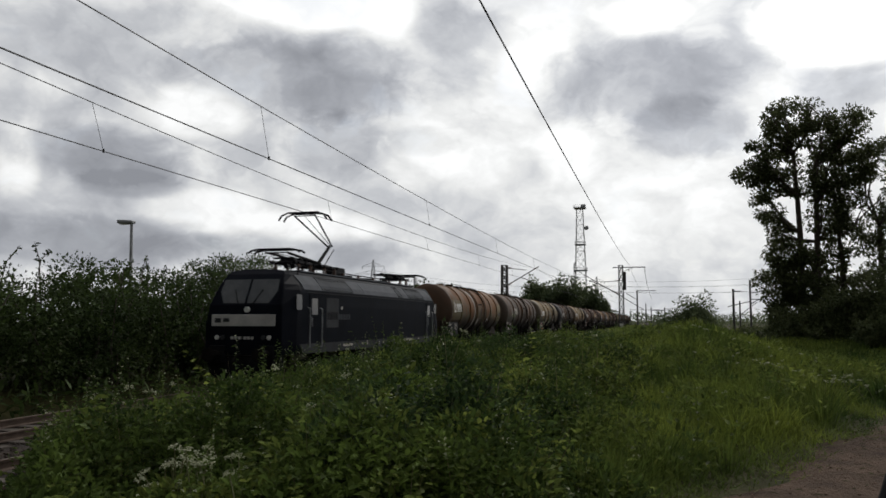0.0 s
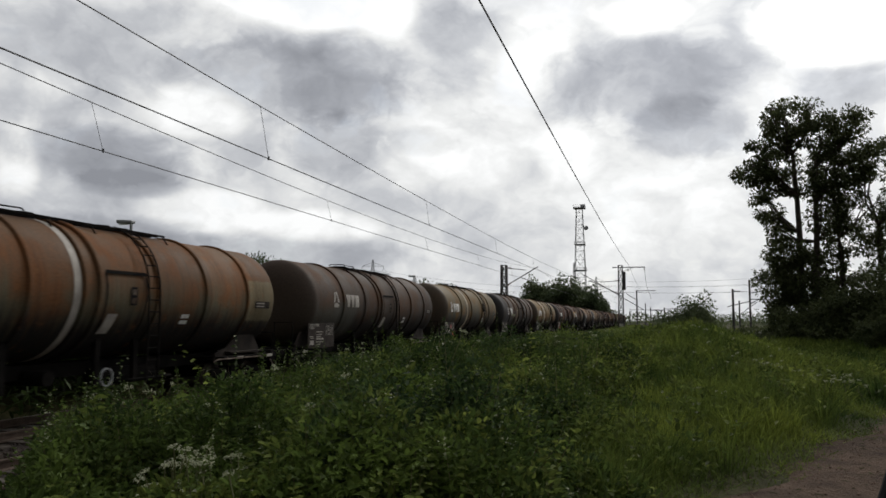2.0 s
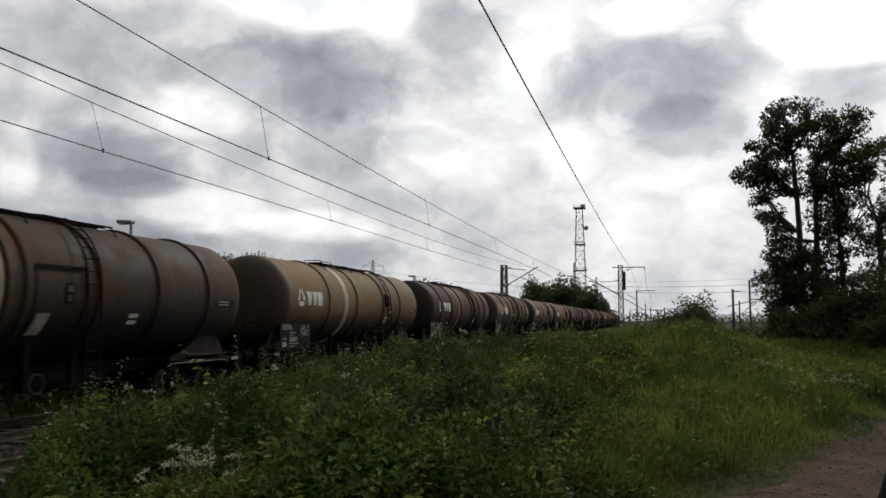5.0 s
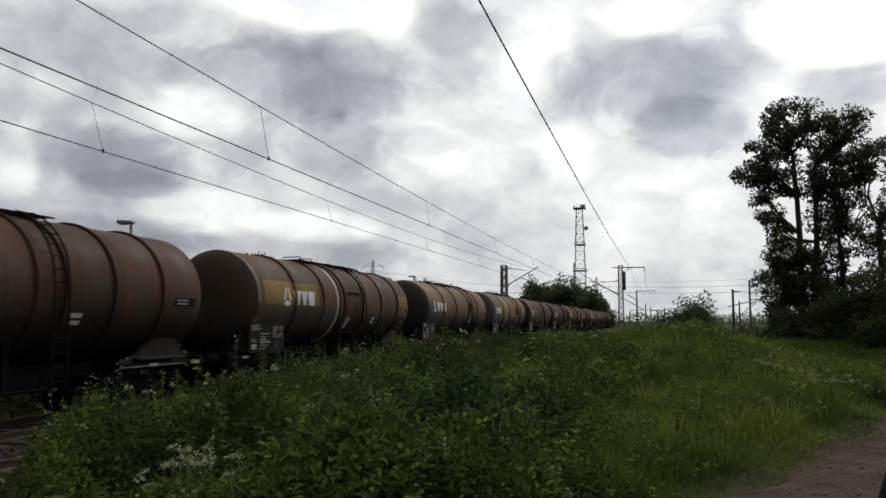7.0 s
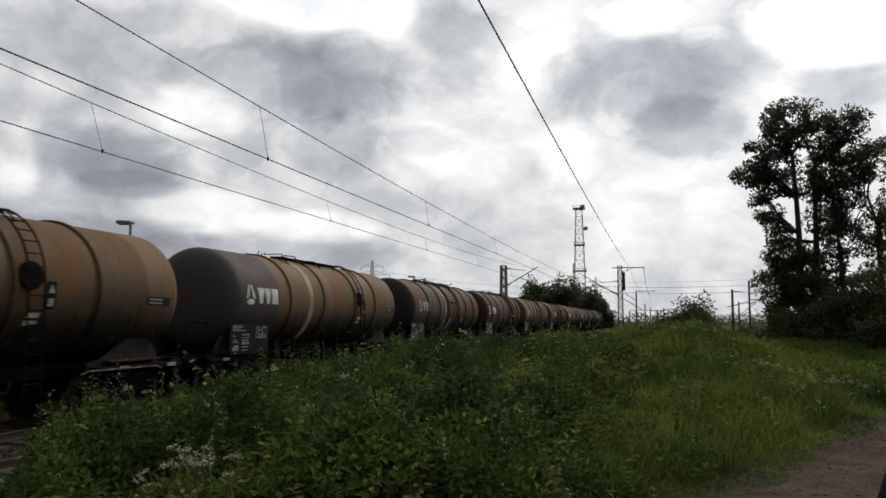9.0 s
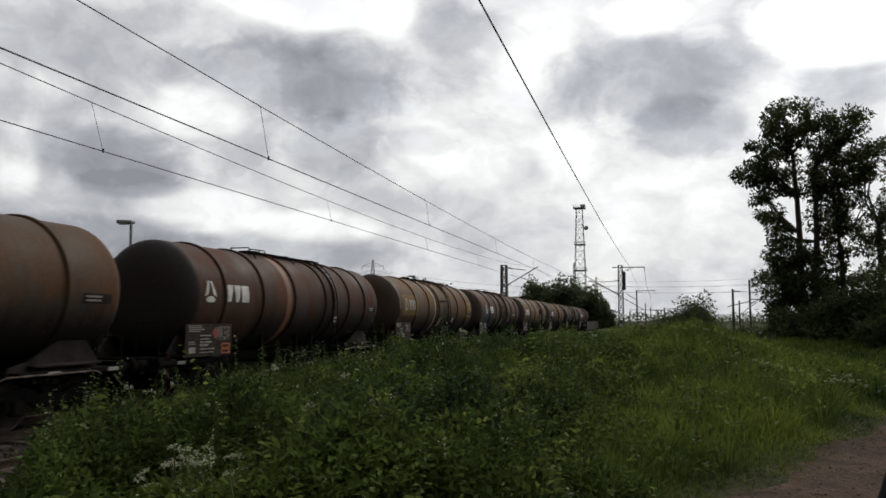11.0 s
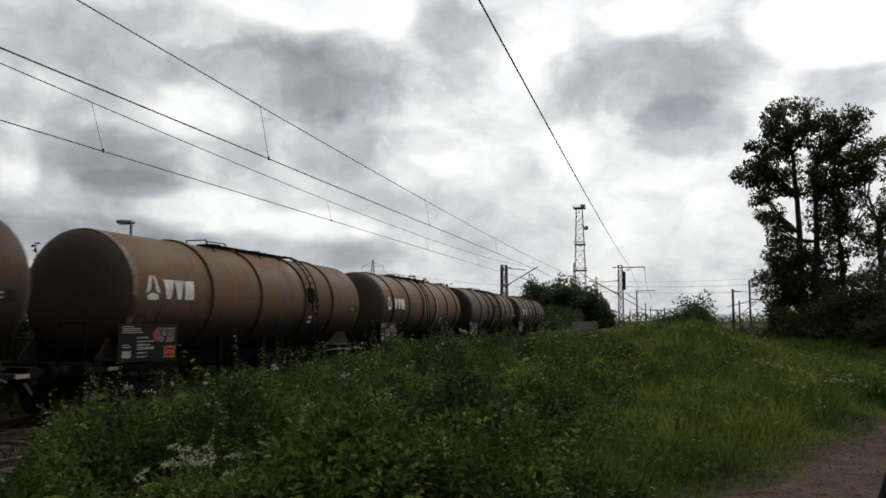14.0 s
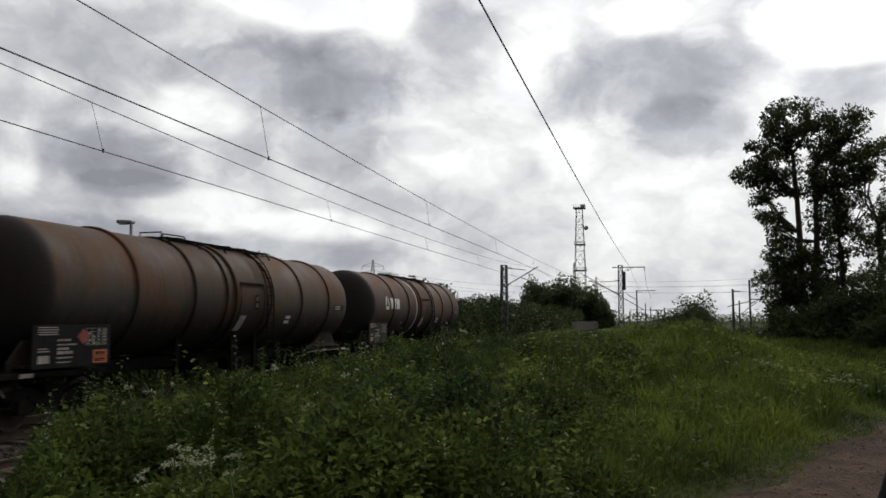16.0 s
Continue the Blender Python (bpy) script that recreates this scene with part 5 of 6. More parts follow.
MAST_L = (-15.9, 82.0)
MAST_R = (-5.0, 112.0)
cantilever_mast("catenary_mast", *MAST_L, TRACK_1, 0.2, 8.05, "dark lattice catenary mast with a slanted bracket beyond the tracks")
cantilever_mast("catenary_mast", *MAST_R, TRACK_2, 0.3, 9.9, "dark lattice catenary mast with a feeder arm beside the line", near_extras)


def catenary(x, contact, top, y0, y1, mid_sag, drops, zig):
    """Contact wire, messenger wire and droppers over a track."""
    span = tagged(empty("contact_line"), "thin dark contact wire hung from a messenger wire by droppers", "overhead line", "overhead wires")
    n = 60

    def xs(y):
        return x + zig * (y - y0) / (y1 - y0)

    def mess(y):
        f = (y - y0) / (y1 - y0)
        return top - mid_sag * 4 * f * (1 - f)
    ys = [y0 + (y1 - y0) * i / n for i in range(n + 1)]
    part("contact_wire", pipe(BM(), [(xs(y), y, contact) for y in ys], 0.014, 6), M_WIRE, span)
    part("messenger_wire", pipe(BM(), [(xs(y), y, mess(y)) for y in ys], 0.012, 6), M_WIRE, span)
    for y in drops:
        bm = rod(BM(), (xs(y), y, contact), (xs(y), y - 0.45, mess(y - 0.45)), 0.006, n=5)
        rod(bm, (xs(y), y, contact - 0.03), (xs(y), y, contact + 0.06), 0.025, n=6)
        part("dropper", bm, M_WIRE, span)


catenary(TRACK_1, 6.12, 7.68, 2, 82, 0.91, (15.3, 28.6, 42.0, 55.0, 68.0), 0.3)
catenary(TRACK_1 + 0.3, 6.1, 7.7, 82, 150, 0.6, (95, 107, 120, 134), -0.5)
catenary(TRACK_2, 5.95, 7.5, 0, 112, 0.8, (16.4, 29.8, 43.4, 57, 71, 85, 99), 0.2)
catenary(TRACK_2 + 0.2, 5.95, 7.6, 112, 190, 0.6, (125, 140, 155, 170), -0.3)
wire("feeder_wire", (-3.11, -20, 8.72), (-3.85, 112, 9.98), 0.021, 0.70, "thick dark feeder wire passing overhead")
wire("feeder_wire", (-3.85, 112, 9.98), (-3.4, 210, 9.2), 0.02, 0.8, "thick dark feeder wire passing overhead")
wire("guy_wire", (-10.2, 112.5, 8.7), (-1.9, 113, 3.6), 0.05, 0.0, "taut dark guy wire by the mast", 2)

# ---- distance: along a bearing (degrees right of the line) ----


def bearing(px, dist):
    """A point on the ground plan in the direction of a share of the view's width."""
    a = math.atan((px - 784) / 1368) - math.atan(381 / 1368)
    return math.sin(a) * dist, math.cos(a) * dist


def far_post(px, dist, top, r, label, arms=()):
    x, y = bearing(px, dist)
    ob = tagged(empty("catenary_mast", pose(x, y, 0)), label, "catenary mast", "far catenary masts")
    part("shaft", rod(BM(), (0, 0, -0.6), (0, 0, top), r * 1.3, r, 8), M_MAST, ob)
    for (a, z0), (b, z1) in arms:
        part("bracket", rod(BM(), (a, 0, z0), (b, 0, z1), r * 0.5, n=6), M_MAST, ob)


far_post(1298, 110, 6.3, 0.14, "distant slim catenary mast behind the mound", (((0, 6.0), (1.0, 6.0)),))
far_post(1328, 125, 8.2, 0.13, "distant slim catenary mast behind the mound", (((0, 4.6), (3.2, 6.3)), ((0, 6.2), (2.6, 6.6)), ((0, 5.3), (3.6, 5.3)), ((0, 5.0), (-3.2, 4.2))))
far_post(1309, 130, 5.2, 0.11, "distant slim catenary mast behind the mound", (((0, 3.0), (2.6, 5.0)),))
far_post(1128, 190, 9.3, 0.16, "distant catenary mast with a straight arm", (((0, 9.2), (4.4, 9.2)), ((0, 7.0), (-2.5, 8.6))))
for px in (1143, 1165, 1115, 1152, 1176):
    far_post(px, 300 + (px % 7) * 12, 6 + (px % 5), 0.2, "slim distant catenary mast beside the line", (((0, 6.5), (5.2, 6.5)),))


def lattice_tower():
    x, y = bearing(1029, 262)
    t = tagged(empty("radio_tower", pose(x, y, 0)), "tall grey lattice radio tower with platforms and antennas", "radio tower")
    bm = BM()
    lattice(bm, 0, 0, -1, 40, 4.6, 2.0, 14, 0.1, 0.05)
    part("lattice_shaft", bm, M_STEEL, t)
    for z, w in ((18.6, 2.1), (27.3, 1.7), (39.6, 1.9)):
        part("platform", box(BM(), -w, w, -w, w, z, z + 0.35, 0.05), M_STEEL, t)
        bm = BM()
        for s in (-1, 1):
            rod(bm, (-w, s * w, z + 1.1), (w, s * w, z + 1.1), 0.05, n=4)
            rod(bm, (s * w, -w, z + 1.1), (s * w, w, z + 1.1), 0.05, n=4)
            for q in (-1, 0, 1):
                rod(bm, (s * w, q * w, z), (s * w, q * w, z + 1.1), 0.05, n=4)
        part("railing", bm, M_STEEL, t)
    part("antenna_drum", rod(BM(), (0.4, 0, 40.4), (1.9, 0, 40.4), 0.75, n=14), M_STEEL, t)
    part("dish", rod(BM(), (2.0, -0.2, 33.0), (2.3, -0.8, 33.0), 0.7, n=14), M_STEEL, t)
    x, y = bearing(1018, 270)
    s = tagged(empty("radio_mast", pose(x, y, 0)), "slim grey lattice mast beside the tower", "radio mast")
    bm = BM()
    lattice(bm, 0, 0, -1, 22, 1.2, 0.4, 12, 0.09, 0.05)
    for z in (12.5, 16.0):
        box(bm, -2.4, 0.2, -0.05, 0.05, z, z + 0.15)
    part("lattice_shaft", bm, M_STEEL, s)


lattice_tower()


def pylon(px, dist, height, arm, turn=0):
    x, y = bearing(px, dist)
    p = tagged(empty("power_pylon", pose(x, y, 0, 0, 0, turn)), "distant grey steel power pylon", "power pylon", "power pylons")
    bm = BM()
    lattice(bm, 0, 0, -1, height * 0.75, height * 0.16, height * 0.06, 7, 0.22, 0.12)
    lattice(bm, 0, 0, height * 0.75, height, height * 0.06, 0.4, 4, 0.18, 0.1)
    part("shaft", bm, M_STEEL, p)
    for z, w in ((0.78, 1.0), (0.9, 0.62)):
        bm = BM()
        for s in (-1, 1):
            rod(bm, (0, 0, height * z + height * 0.06), (s * arm * w, 0, height * z), 0.16, 0.09, 4)
            rod(bm, (0, 0, height * z), (s * arm * w, 0, height * z), 0.16, 0.09, 4)
            rod(bm, (s * arm * w, 0, height * z), (s * arm * w, 0, height * z - 2.0), 0.16, n=4)
        part("cross_arm", bm, M_STEEL, p)


pylon(661, 420, 35, 9.5, 16)
pylon(737, 640, 38, 11, 16)
pylon(1057, 520, 31, 8, 0)
pylon(1760, 480, 40, 10, 80)


def power_lines():
    """Long distant conductors."""
    ax, ay = bearing(1760, 480)
    bx, by = bearing(1057, 520)
    for z, o in ((36, 0), (32, -9), (32, 9), (27.5, -6), (27.5, 6)):
        wire("power_line", (ax, ay + o, z), (bx + o * 0.8, by, z * 0.78), 0.05, 5, "thin distant power line", 20)
    ax, ay = bearing(661, 420)
    bx, by = bearing(1057, 520)
    for z, o in ((27.3, -9), (27.3, 9), (31, 5)):
        wire("power_line", (ax + o, ay, z - 2), (bx + o, by, z - 6), 0.05, 4, "thin distant power line", 20)


power_lines()


def street_lamp():
    x, y = bearing(226, 33)
    z = 5.95
    ob = tagged(empty("street_lamp", pose(x, y, 0)), "grey street lamp post with a flat head behind the hedge", "street lamp")
    part("pole", rod(BM(), (0.22, 0, 0.0), (0.1, 0, z), 0.09, 0.055, 12), M_STEEL, ob)
    bm = box(BM(), -0.5, 0.2, -0.14, 0.14, z, z + 0.13, 0.04)
    for v in bm.verts:
        v.co.z += 0.08 * (-v.co.x) * (1 if v.co.z > z + 0.05 else 0.4)
    part("lamp_head", bm, M_STEEL, ob)
    part("diffuser", box(BM(), -0.42, -0.05, -0.1, 0.1, z - 0.03, z + 0.02, 0.01), M_LENS, ob)


street_lamp()


def short_lamp():
    ob = tagged(empty("street_lamp", pose(-21.0, 66.0, 0)), "short lamp post with a bent head behind the hedge", "street lamp")
    part("pole", rod(BM(), (0, 0, 0), (0, 0, 6.0), 0.09, 0.06, 8), M_STEEL, ob)
    part("lamp_head", box(BM(), -0.5, 0.12, -0.12, 0.12, 6.0, 6.14, 0.04), M_STEEL, ob)


short_lamp()


def barrier():
    """Low board fence that runs along the far side beyond the hedge."""
    ob = tagged(empty("fence"), "low grey board fence along the far track", "fence")
    for i in range(40):
        y = 150 + i * 3.0
        part("board", box(BM(), -16.06, -15.94, y, y + 2.9, 0.0, 1.9, 0.02), M_WALL, ob)
        part("post", box(BM(), -16.1, -15.9, y + 2.88, y + 3.02, -0.3, 2.0), M_MAST, ob)


barrier()


def edge_stand_in():
    """Black leaning post, put in for an unidentified dark shape at the view's lower right."""
    ob = tagged(empty("post", pose(0.95, 4.415, 0, 0, 0, 15.5)), "black leaning post in place of an unidentified dark edge", "post")
    part("shaft", rod(BM(), (-0.06, 0, 0.35), (0.44, 0, 1.75), 0.13, 0.115, 20), M_BLACK, ob)
    part("cap", rod(BM(), (0.44, 0, 1.75), (0.456, 0, 1.8), 0.115, 0.07, 20), M_BLACK, ob)


edge_stand_in()


# ---- plants ----
def clump_leaves(centres, radii, per, size, rng, up=0.35, squash=0.8, far=False):
    """Leaves on ragged clumps: outward and upward."""
    n = len(centres)
    c = np.repeat(np.asarray(centres, float), per, 0)
    r = np.repeat(np.asarray(radii, float), per)
    d = unit(rng.normal(size=(n * per, 3)))
    f = rng.uniform(0.35, 1.0, n * per) ** 0.6
    off = d * (r * f)[:, None]
    off[:, 2] *= squash
    along = d + rng.normal(size=d.shape) * 0.55 + np.array([0, 0, up])
    s = size * rng.uniform(0.6, 1.35, n * per)
    return leaf_arrays(c + off, along, s, rng, far=far)


def foliage(name, arrays, material, label, category, parent=None, kind="stuff"):
    vs, fs, base = [], [], 0
    for v, f in arrays:
        vs.append(v), fs.append(f + base)
        base += len(v)
    ob = sheet(name, np.concatenate(vs), np.concatenate(fs), material, label, category, kind)
    if parent:
        ob.parent = parent
    return ob


def patch_mask(x, y, k):
    """Patches in which one kind of weed prevails."""
    return np.sin(x * 1.3 + k) * np.sin(y * 0.9 + 2 * k) + 0.5 * np.sin(x * 2.9 - y * 1.7 + k)


def crest(y):
    """Height that the weeds' tops reach along the bank."""
    return np.interp(y, (2.0, 3.0, 4.8, 6.3, 7.2, 8.6, 9.6, 11.0, 13.0, 20.0, 27.0, 40.0, 80.0), (1.0, 1.15, 1.42, 1.46, 1.18, 1.16, 1.36, 1.46, 1.5, 1.46, 1.36, 1.2, 1.1))


def shade_drift(x, y):
    """Where nettles are blue-green and darkened to paint in shade: in front, and in drifts over the bank."""
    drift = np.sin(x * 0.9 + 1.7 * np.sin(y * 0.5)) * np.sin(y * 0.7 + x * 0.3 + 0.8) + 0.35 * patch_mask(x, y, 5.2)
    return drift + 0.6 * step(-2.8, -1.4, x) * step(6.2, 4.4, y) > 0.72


def cover(x, y):
    """How high the weeds stand over the ground: tall along the bank, low by the path, none on it."""
    x, y = np.asarray(x, float), np.asarray(y, float)
    fall = step(-6.9, -5.6, x) * (0.12 + 0.88 * step(0.9, -1.7, x - (y - 8) * 0.03)) * step(1.2, 0.4, x - (y - 8) * 0.1)
    fall = fall * (1 - 0.8 * step(-2.7, -3.2, x) * step(1.13, 1.02, y / np.maximum(-x, 0.1)))
    h = (crest(y) - 0.45) * fall
    lump = np.sin(x * 1.7 + y * 0.8 + 1.1 * np.sin(y * 0.6)) * np.sin(y * 1.1 - x * 0.9) + 0.6 * np.sin(y * 2.7 + x * 2.3) * np.sin(x * 3.3 - y)
    edge = step(-5.6, -4.4, x)
    h = h * (1 - 0.16 * edge + (0.12 + 0.3 * edge) * lump)
    h = h - np.maximum(land(x, y) - 0.5, 0) * 0.6
    # scattered clumps on the mound and along the path
    side = PATH_X + (y - 7.3) * 0.47 - x
    clump = step(0.15, 0.8, patch_mask(x, y, 2.3)) * step(0.1, 0.6, side) * step(-2.0, 0.0, x) * step(5, 8, y)
    h = np.maximum(h, clump * (0.32 + 0.12 * np.sin(x * 3 + y)))
    return np.clip(h, 0.0, 1.6)


def weeds():
    """Nettles, brambles and docks on the bank between the camera and the line."""
    rng = np.random.default_rng(11)
    n = 7500
    y = 2.2 + 36 * rng.random(n) ** 1.5
    x = -6.9 + rng.random(n) * (7.3 + 0.16 * y)
    keep = (cover(x, y) > 0.22) & (np.hypot(x, y) > 3.0)
    x, y = x[keep], y[keep]
    h = cover(x, y) * rng.choice([0.7, 0.85, 0.95, 1.0, 1.06, 1.32], len(x), p=[0.26, 0.28, 0.24, 0.14, 0.06, 0.02])
    z = land(x, y)
    sv, sf, base = [], [], 0
    lp, la, ls, lk = [], [], [], []
    for i in range(len(x)):
        lean = rng.normal(size=2) * 0.25
        kind = int(patch_mask(x[i], y[i], 0.7) + 0.5 * rng.normal() > 0.35)
        k = int((10 + 9 * h[i]) * (0.8 if kind else 1))
        t = np.linspace(0.15, 1.0, k)
        px, py, pz = x[i] + lean[0] * h[i] * t ** 1.5, y[i] + lean[1] * h[i] * t ** 1.5, z[i] + h[i] * t
        a = rng.uniform(0, 6.28) + np.arange(k) * 1.57
        for o in (0, math.pi):
            lp.append(np.stack([px, py, pz], 1))
            la.append(np.stack([np.cos(a + o), np.sin(a + o), 0.2 + 0.6 * (t - 0.5)], 1) + rng.normal(size=(k, 3)) * 0.3)
            ls.append((0.12 - 0.07 * t ** 2) * rng.uniform(0.45, 1.3, k) * (0.82 if kind else 0.66))
            lk.append(np.full(k, kind))
        w = 0.003
        pts = [(x[i], y[i], z[i]), (px[k // 2], py[k // 2], pz[k // 2]), (px[-3], py[-3], pz[-3])]
        for p in pts:
            sv += [(p[0] - w, p[1], p[2]), (p[0] + w, p[1], p[2])]
        sf += [(base, base + 1, base + 3, base + 2), (base + 2, base + 3, base + 5, base + 4)]
        base += 6
    lp, la, ls, lk = np.concatenate(lp), np.concatenate(la), np.concatenate(ls), np.concatenate(lk)
    gloom = shade_drift(lp[:, 0], lp[:, 1])
    foliage("shade_nettles", [leaf_arrays(lp[gloom], la[gloom], ls[gloom] * 1.1, rng, 0.5)], M_LEAF3, "blue-green nettles darkened for shade, in drifts on the bank", "weeds")
    lp, la, ls, lk = lp[~gloom], la[~gloom], ls[~gloom], lk[~gloom]
    nettle = lk == 0
    foliage("nettles", [leaf_arrays(lp[nettle], la[nettle], ls[nettle], rng, 0.48)], M_LEAF, "dense dark green nettles on the bank", "weeds")
    foliage("brambles", [leaf_arrays(lp[~nettle], la[~nettle], ls[~nettle], rng, 0.7)], M_LEAF2, "lighter yellow-green bramble leaves among the nettles", "weeds")
    sheet("weed_stems", sv, sf, M_STEM, "thin brown and green weed stems", "weeds", "stuff")
    # low leaves that close the gaps
    n = 70000
    y = 2.0 + 42 * rng.random(n) ** 1.5
    x = -7.0 + rng.random(n) * (7.3 + 0.16 * y)
    c = cover(x, y)
    keep = (c > 0.12) & (np.hypot(x, y) > 2.9)
    x, y, c = x[keep], y[keep], c[keep]
    pos = np.stack([x, y, land(x, y) + c * rng.uniform(0.15, 0.82, len(x))], 1)
    along = rng.normal(size=pos.shape) + np.array([0, 0, 0.4])
    foliage("undergrowth", [leaf_arrays(pos, along, rng.uniform(0.05, 0.11, len(x)), rng, 0.6, far=True)], M_LEAF, "shaded green undergrowth on the bank", "weeds")
    # rounded leafy clumps
    n = 6800
    y = 2.6 + 36 * rng.random(n) ** 1.5
    x = -6.7 + rng.random(n) * (6.6 + 0.14 * y)
    c = cover(x, y)
    keep = (c > 0.25) & (np.hypot(x, y) > 3.4)
    x, y, c = x[keep], y[keep], c[keep]
    r = rng.uniform(0.12, 0.34, len(x))
    ctr = np.stack([x, y, land(x, y) + c * rng.uniform(0.74, 1.0, len(x)) - r * 0.75], 1)
    gloom = shade_drift(x, y) & (rng.random(len(x)) < 0.9)
    foliage("shade_clumps", [clump_leaves(ctr[gloom], r[gloom], 54, 0.062, rng, 0.5)], M_LEAF3, "green leafy clumps darkened for shade on the bank", "weeds")
    ctr, r, x, y = ctr[~gloom], r[~gloom], x[~gloom], y[~gloom]
    pale = patch_mask(x, y, 4.1) + 0.5 * rng.normal(size=len(x)) > 0.25
    foliage("leafy_clumps", [clump_leaves(ctr[~pale], r[~pale], 54, 0.058, rng, 0.5)], M_LEAF, "small-leaved dark green clumps on the bank", "weeds")
    foliage("pale_clumps", [clump_leaves(ctr[pale], r[pale], 54, 0.058, rng, 0.5)], M_LEAF2, "small-leaved lighter green clumps on the bank", "weeds")
    # broad dock leaves in a few tufts
    cx, cy = rng.uniform(-5.5, 0.6, 60), 3.4 + 16 * rng.random(60) ** 1.2
    keep = (cover(cx, cy) > 0.3) & (np.hypot(cx, cy) > 3.6)
    cx, cy = cx[keep], cy[keep]
    m = 12
    px, py = np.repeat(cx, m), np.repeat(cy, m)
    pz = land(px, py) + cover(px, py) * rng.uniform(0.55, 0.98, len(px))
    a = rng.uniform(0, 6.28, len(px))
    along = np.stack([np.cos(a), np.sin(a), rng.uniform(0.1, 0.9, len(px))], 1)
    foliage("dock_leaves", [leaf_arrays(np.stack([px, py, pz], 1), along, rng.uniform(0.1, 0.19, len(px)), rng, 0.5, 0.35)], M_LEAF2, "broad light green dock leaves", "weeds")
    # spindly flowering stalks that stand above the rest
    n = 700
    y = 3.6 + 24 * rng.random(n) ** 1.3
    x = np.where(rng.random(n) < 0.45, rng.uniform(-6.0, -4.6, n), rng.uniform(-5.6, 0.2, n))
    c = cover(x, y)
    keep = (c > 0.45) & (np.hypot(x, y) > 4.2)
    x, y, c = x[keep], y[keep], c[keep]
    m = len(x)
    tall = c * rng.uniform(0.95, 1.12, m) + rng.uniform(0.04, 0.26, m)
    lean = rng.normal(size=(m, 3)) * 0.1
    lean[:, 2] = 0
    foot = np.stack([x, y, land(x, y)], 1)
    stalks = blade_arrays(foot, lean, tall / 0.92, np.full(m, 0.006), rng)
    k = 26
    f = np.tile(np.linspace(0.5, 1.0, k), m)
    base, ln, tl = np.repeat(foot, k, 0), np.repeat(lean, k, 0), np.repeat(tall, k)
    at = base + ln * (f ** 2)[:, None]
    at[:, 2] += tl * f
    a = np.tile(np.arange(k) * 2.4, m) + np.repeat(rng.uniform(0, 6.28, m), k)
    out = np.stack([np.cos(a), np.sin(a), rng.uniform(-0.2, 0.7, m * k)], 1)
    foliage("weed_stalks", [stalks, leaf_arrays(at, out, (0.085 - 0.05 * f) * rng.uniform(0.6, 1.3, m * k), rng, 0.4)], M_LEAF, "spindly upright weed stalks with narrow leaves", "weeds")
    tip = f > 0.86
    spread = rng.normal(size=(m * k, 3)) * 0.022
    bloom = tip & np.repeat(rng.random(m) < 0.4, k)
    foliage("weed_blossom", [leaf_arrays(at[bloom] + spread[bloom], out[bloom], rng.uniform(0.012, 0.026, bloom.sum()), rng, 0.8)], M_FLOWER, "tiny pale blossoms on the weed stalks", "flowers")
    # dry pale stalks
    n = 240
    x, y = rng.uniform(-5.6, 0.0, n), 3.4 + 16 * rng.random(n)
    c = cover(x, y)
    keep = (c > 0.3) & (np.hypot(x, y) > 3.3)
    x, y, c = x[keep], y[keep], c[keep]
    lean = rng.normal(size=(len(x), 3)) * 0.22
    lean[:, 2] = 0
    foliage("dry_stalks", [blade_arrays(np.stack([x, y, land(x, y)], 1), lean, c * rng.uniform(0.9, 1.35, len(x)), np.full(len(x), 0.01), rng)], M_DRY, "pale dry stalks among the weeds", "weeds")
    # farther bank
    n = 30000
    y = 34 + 110 * rng.random(n) ** 1.3
    x = rng.uniform(-7.0, -0.5, n)
    c = 0.8 * step(-7.2, -6.4, x) * rng.uniform(0.2, 1.1, n) * (1 + 0.3 * np.sin(y * 0.9 + x))
    pos = np.stack([x, y, land(x, y) + c], 1)
    along = rng.normal(size=pos.shape) + np.array([0, 0, 0.9])
    foliage("far_weeds", [leaf_arrays(pos, along, 0.16 + 0.1 * (y - 34) / 60, rng, 0.45, far=True)], M_LEAF2, "weeds along the bank far off", "weeds")


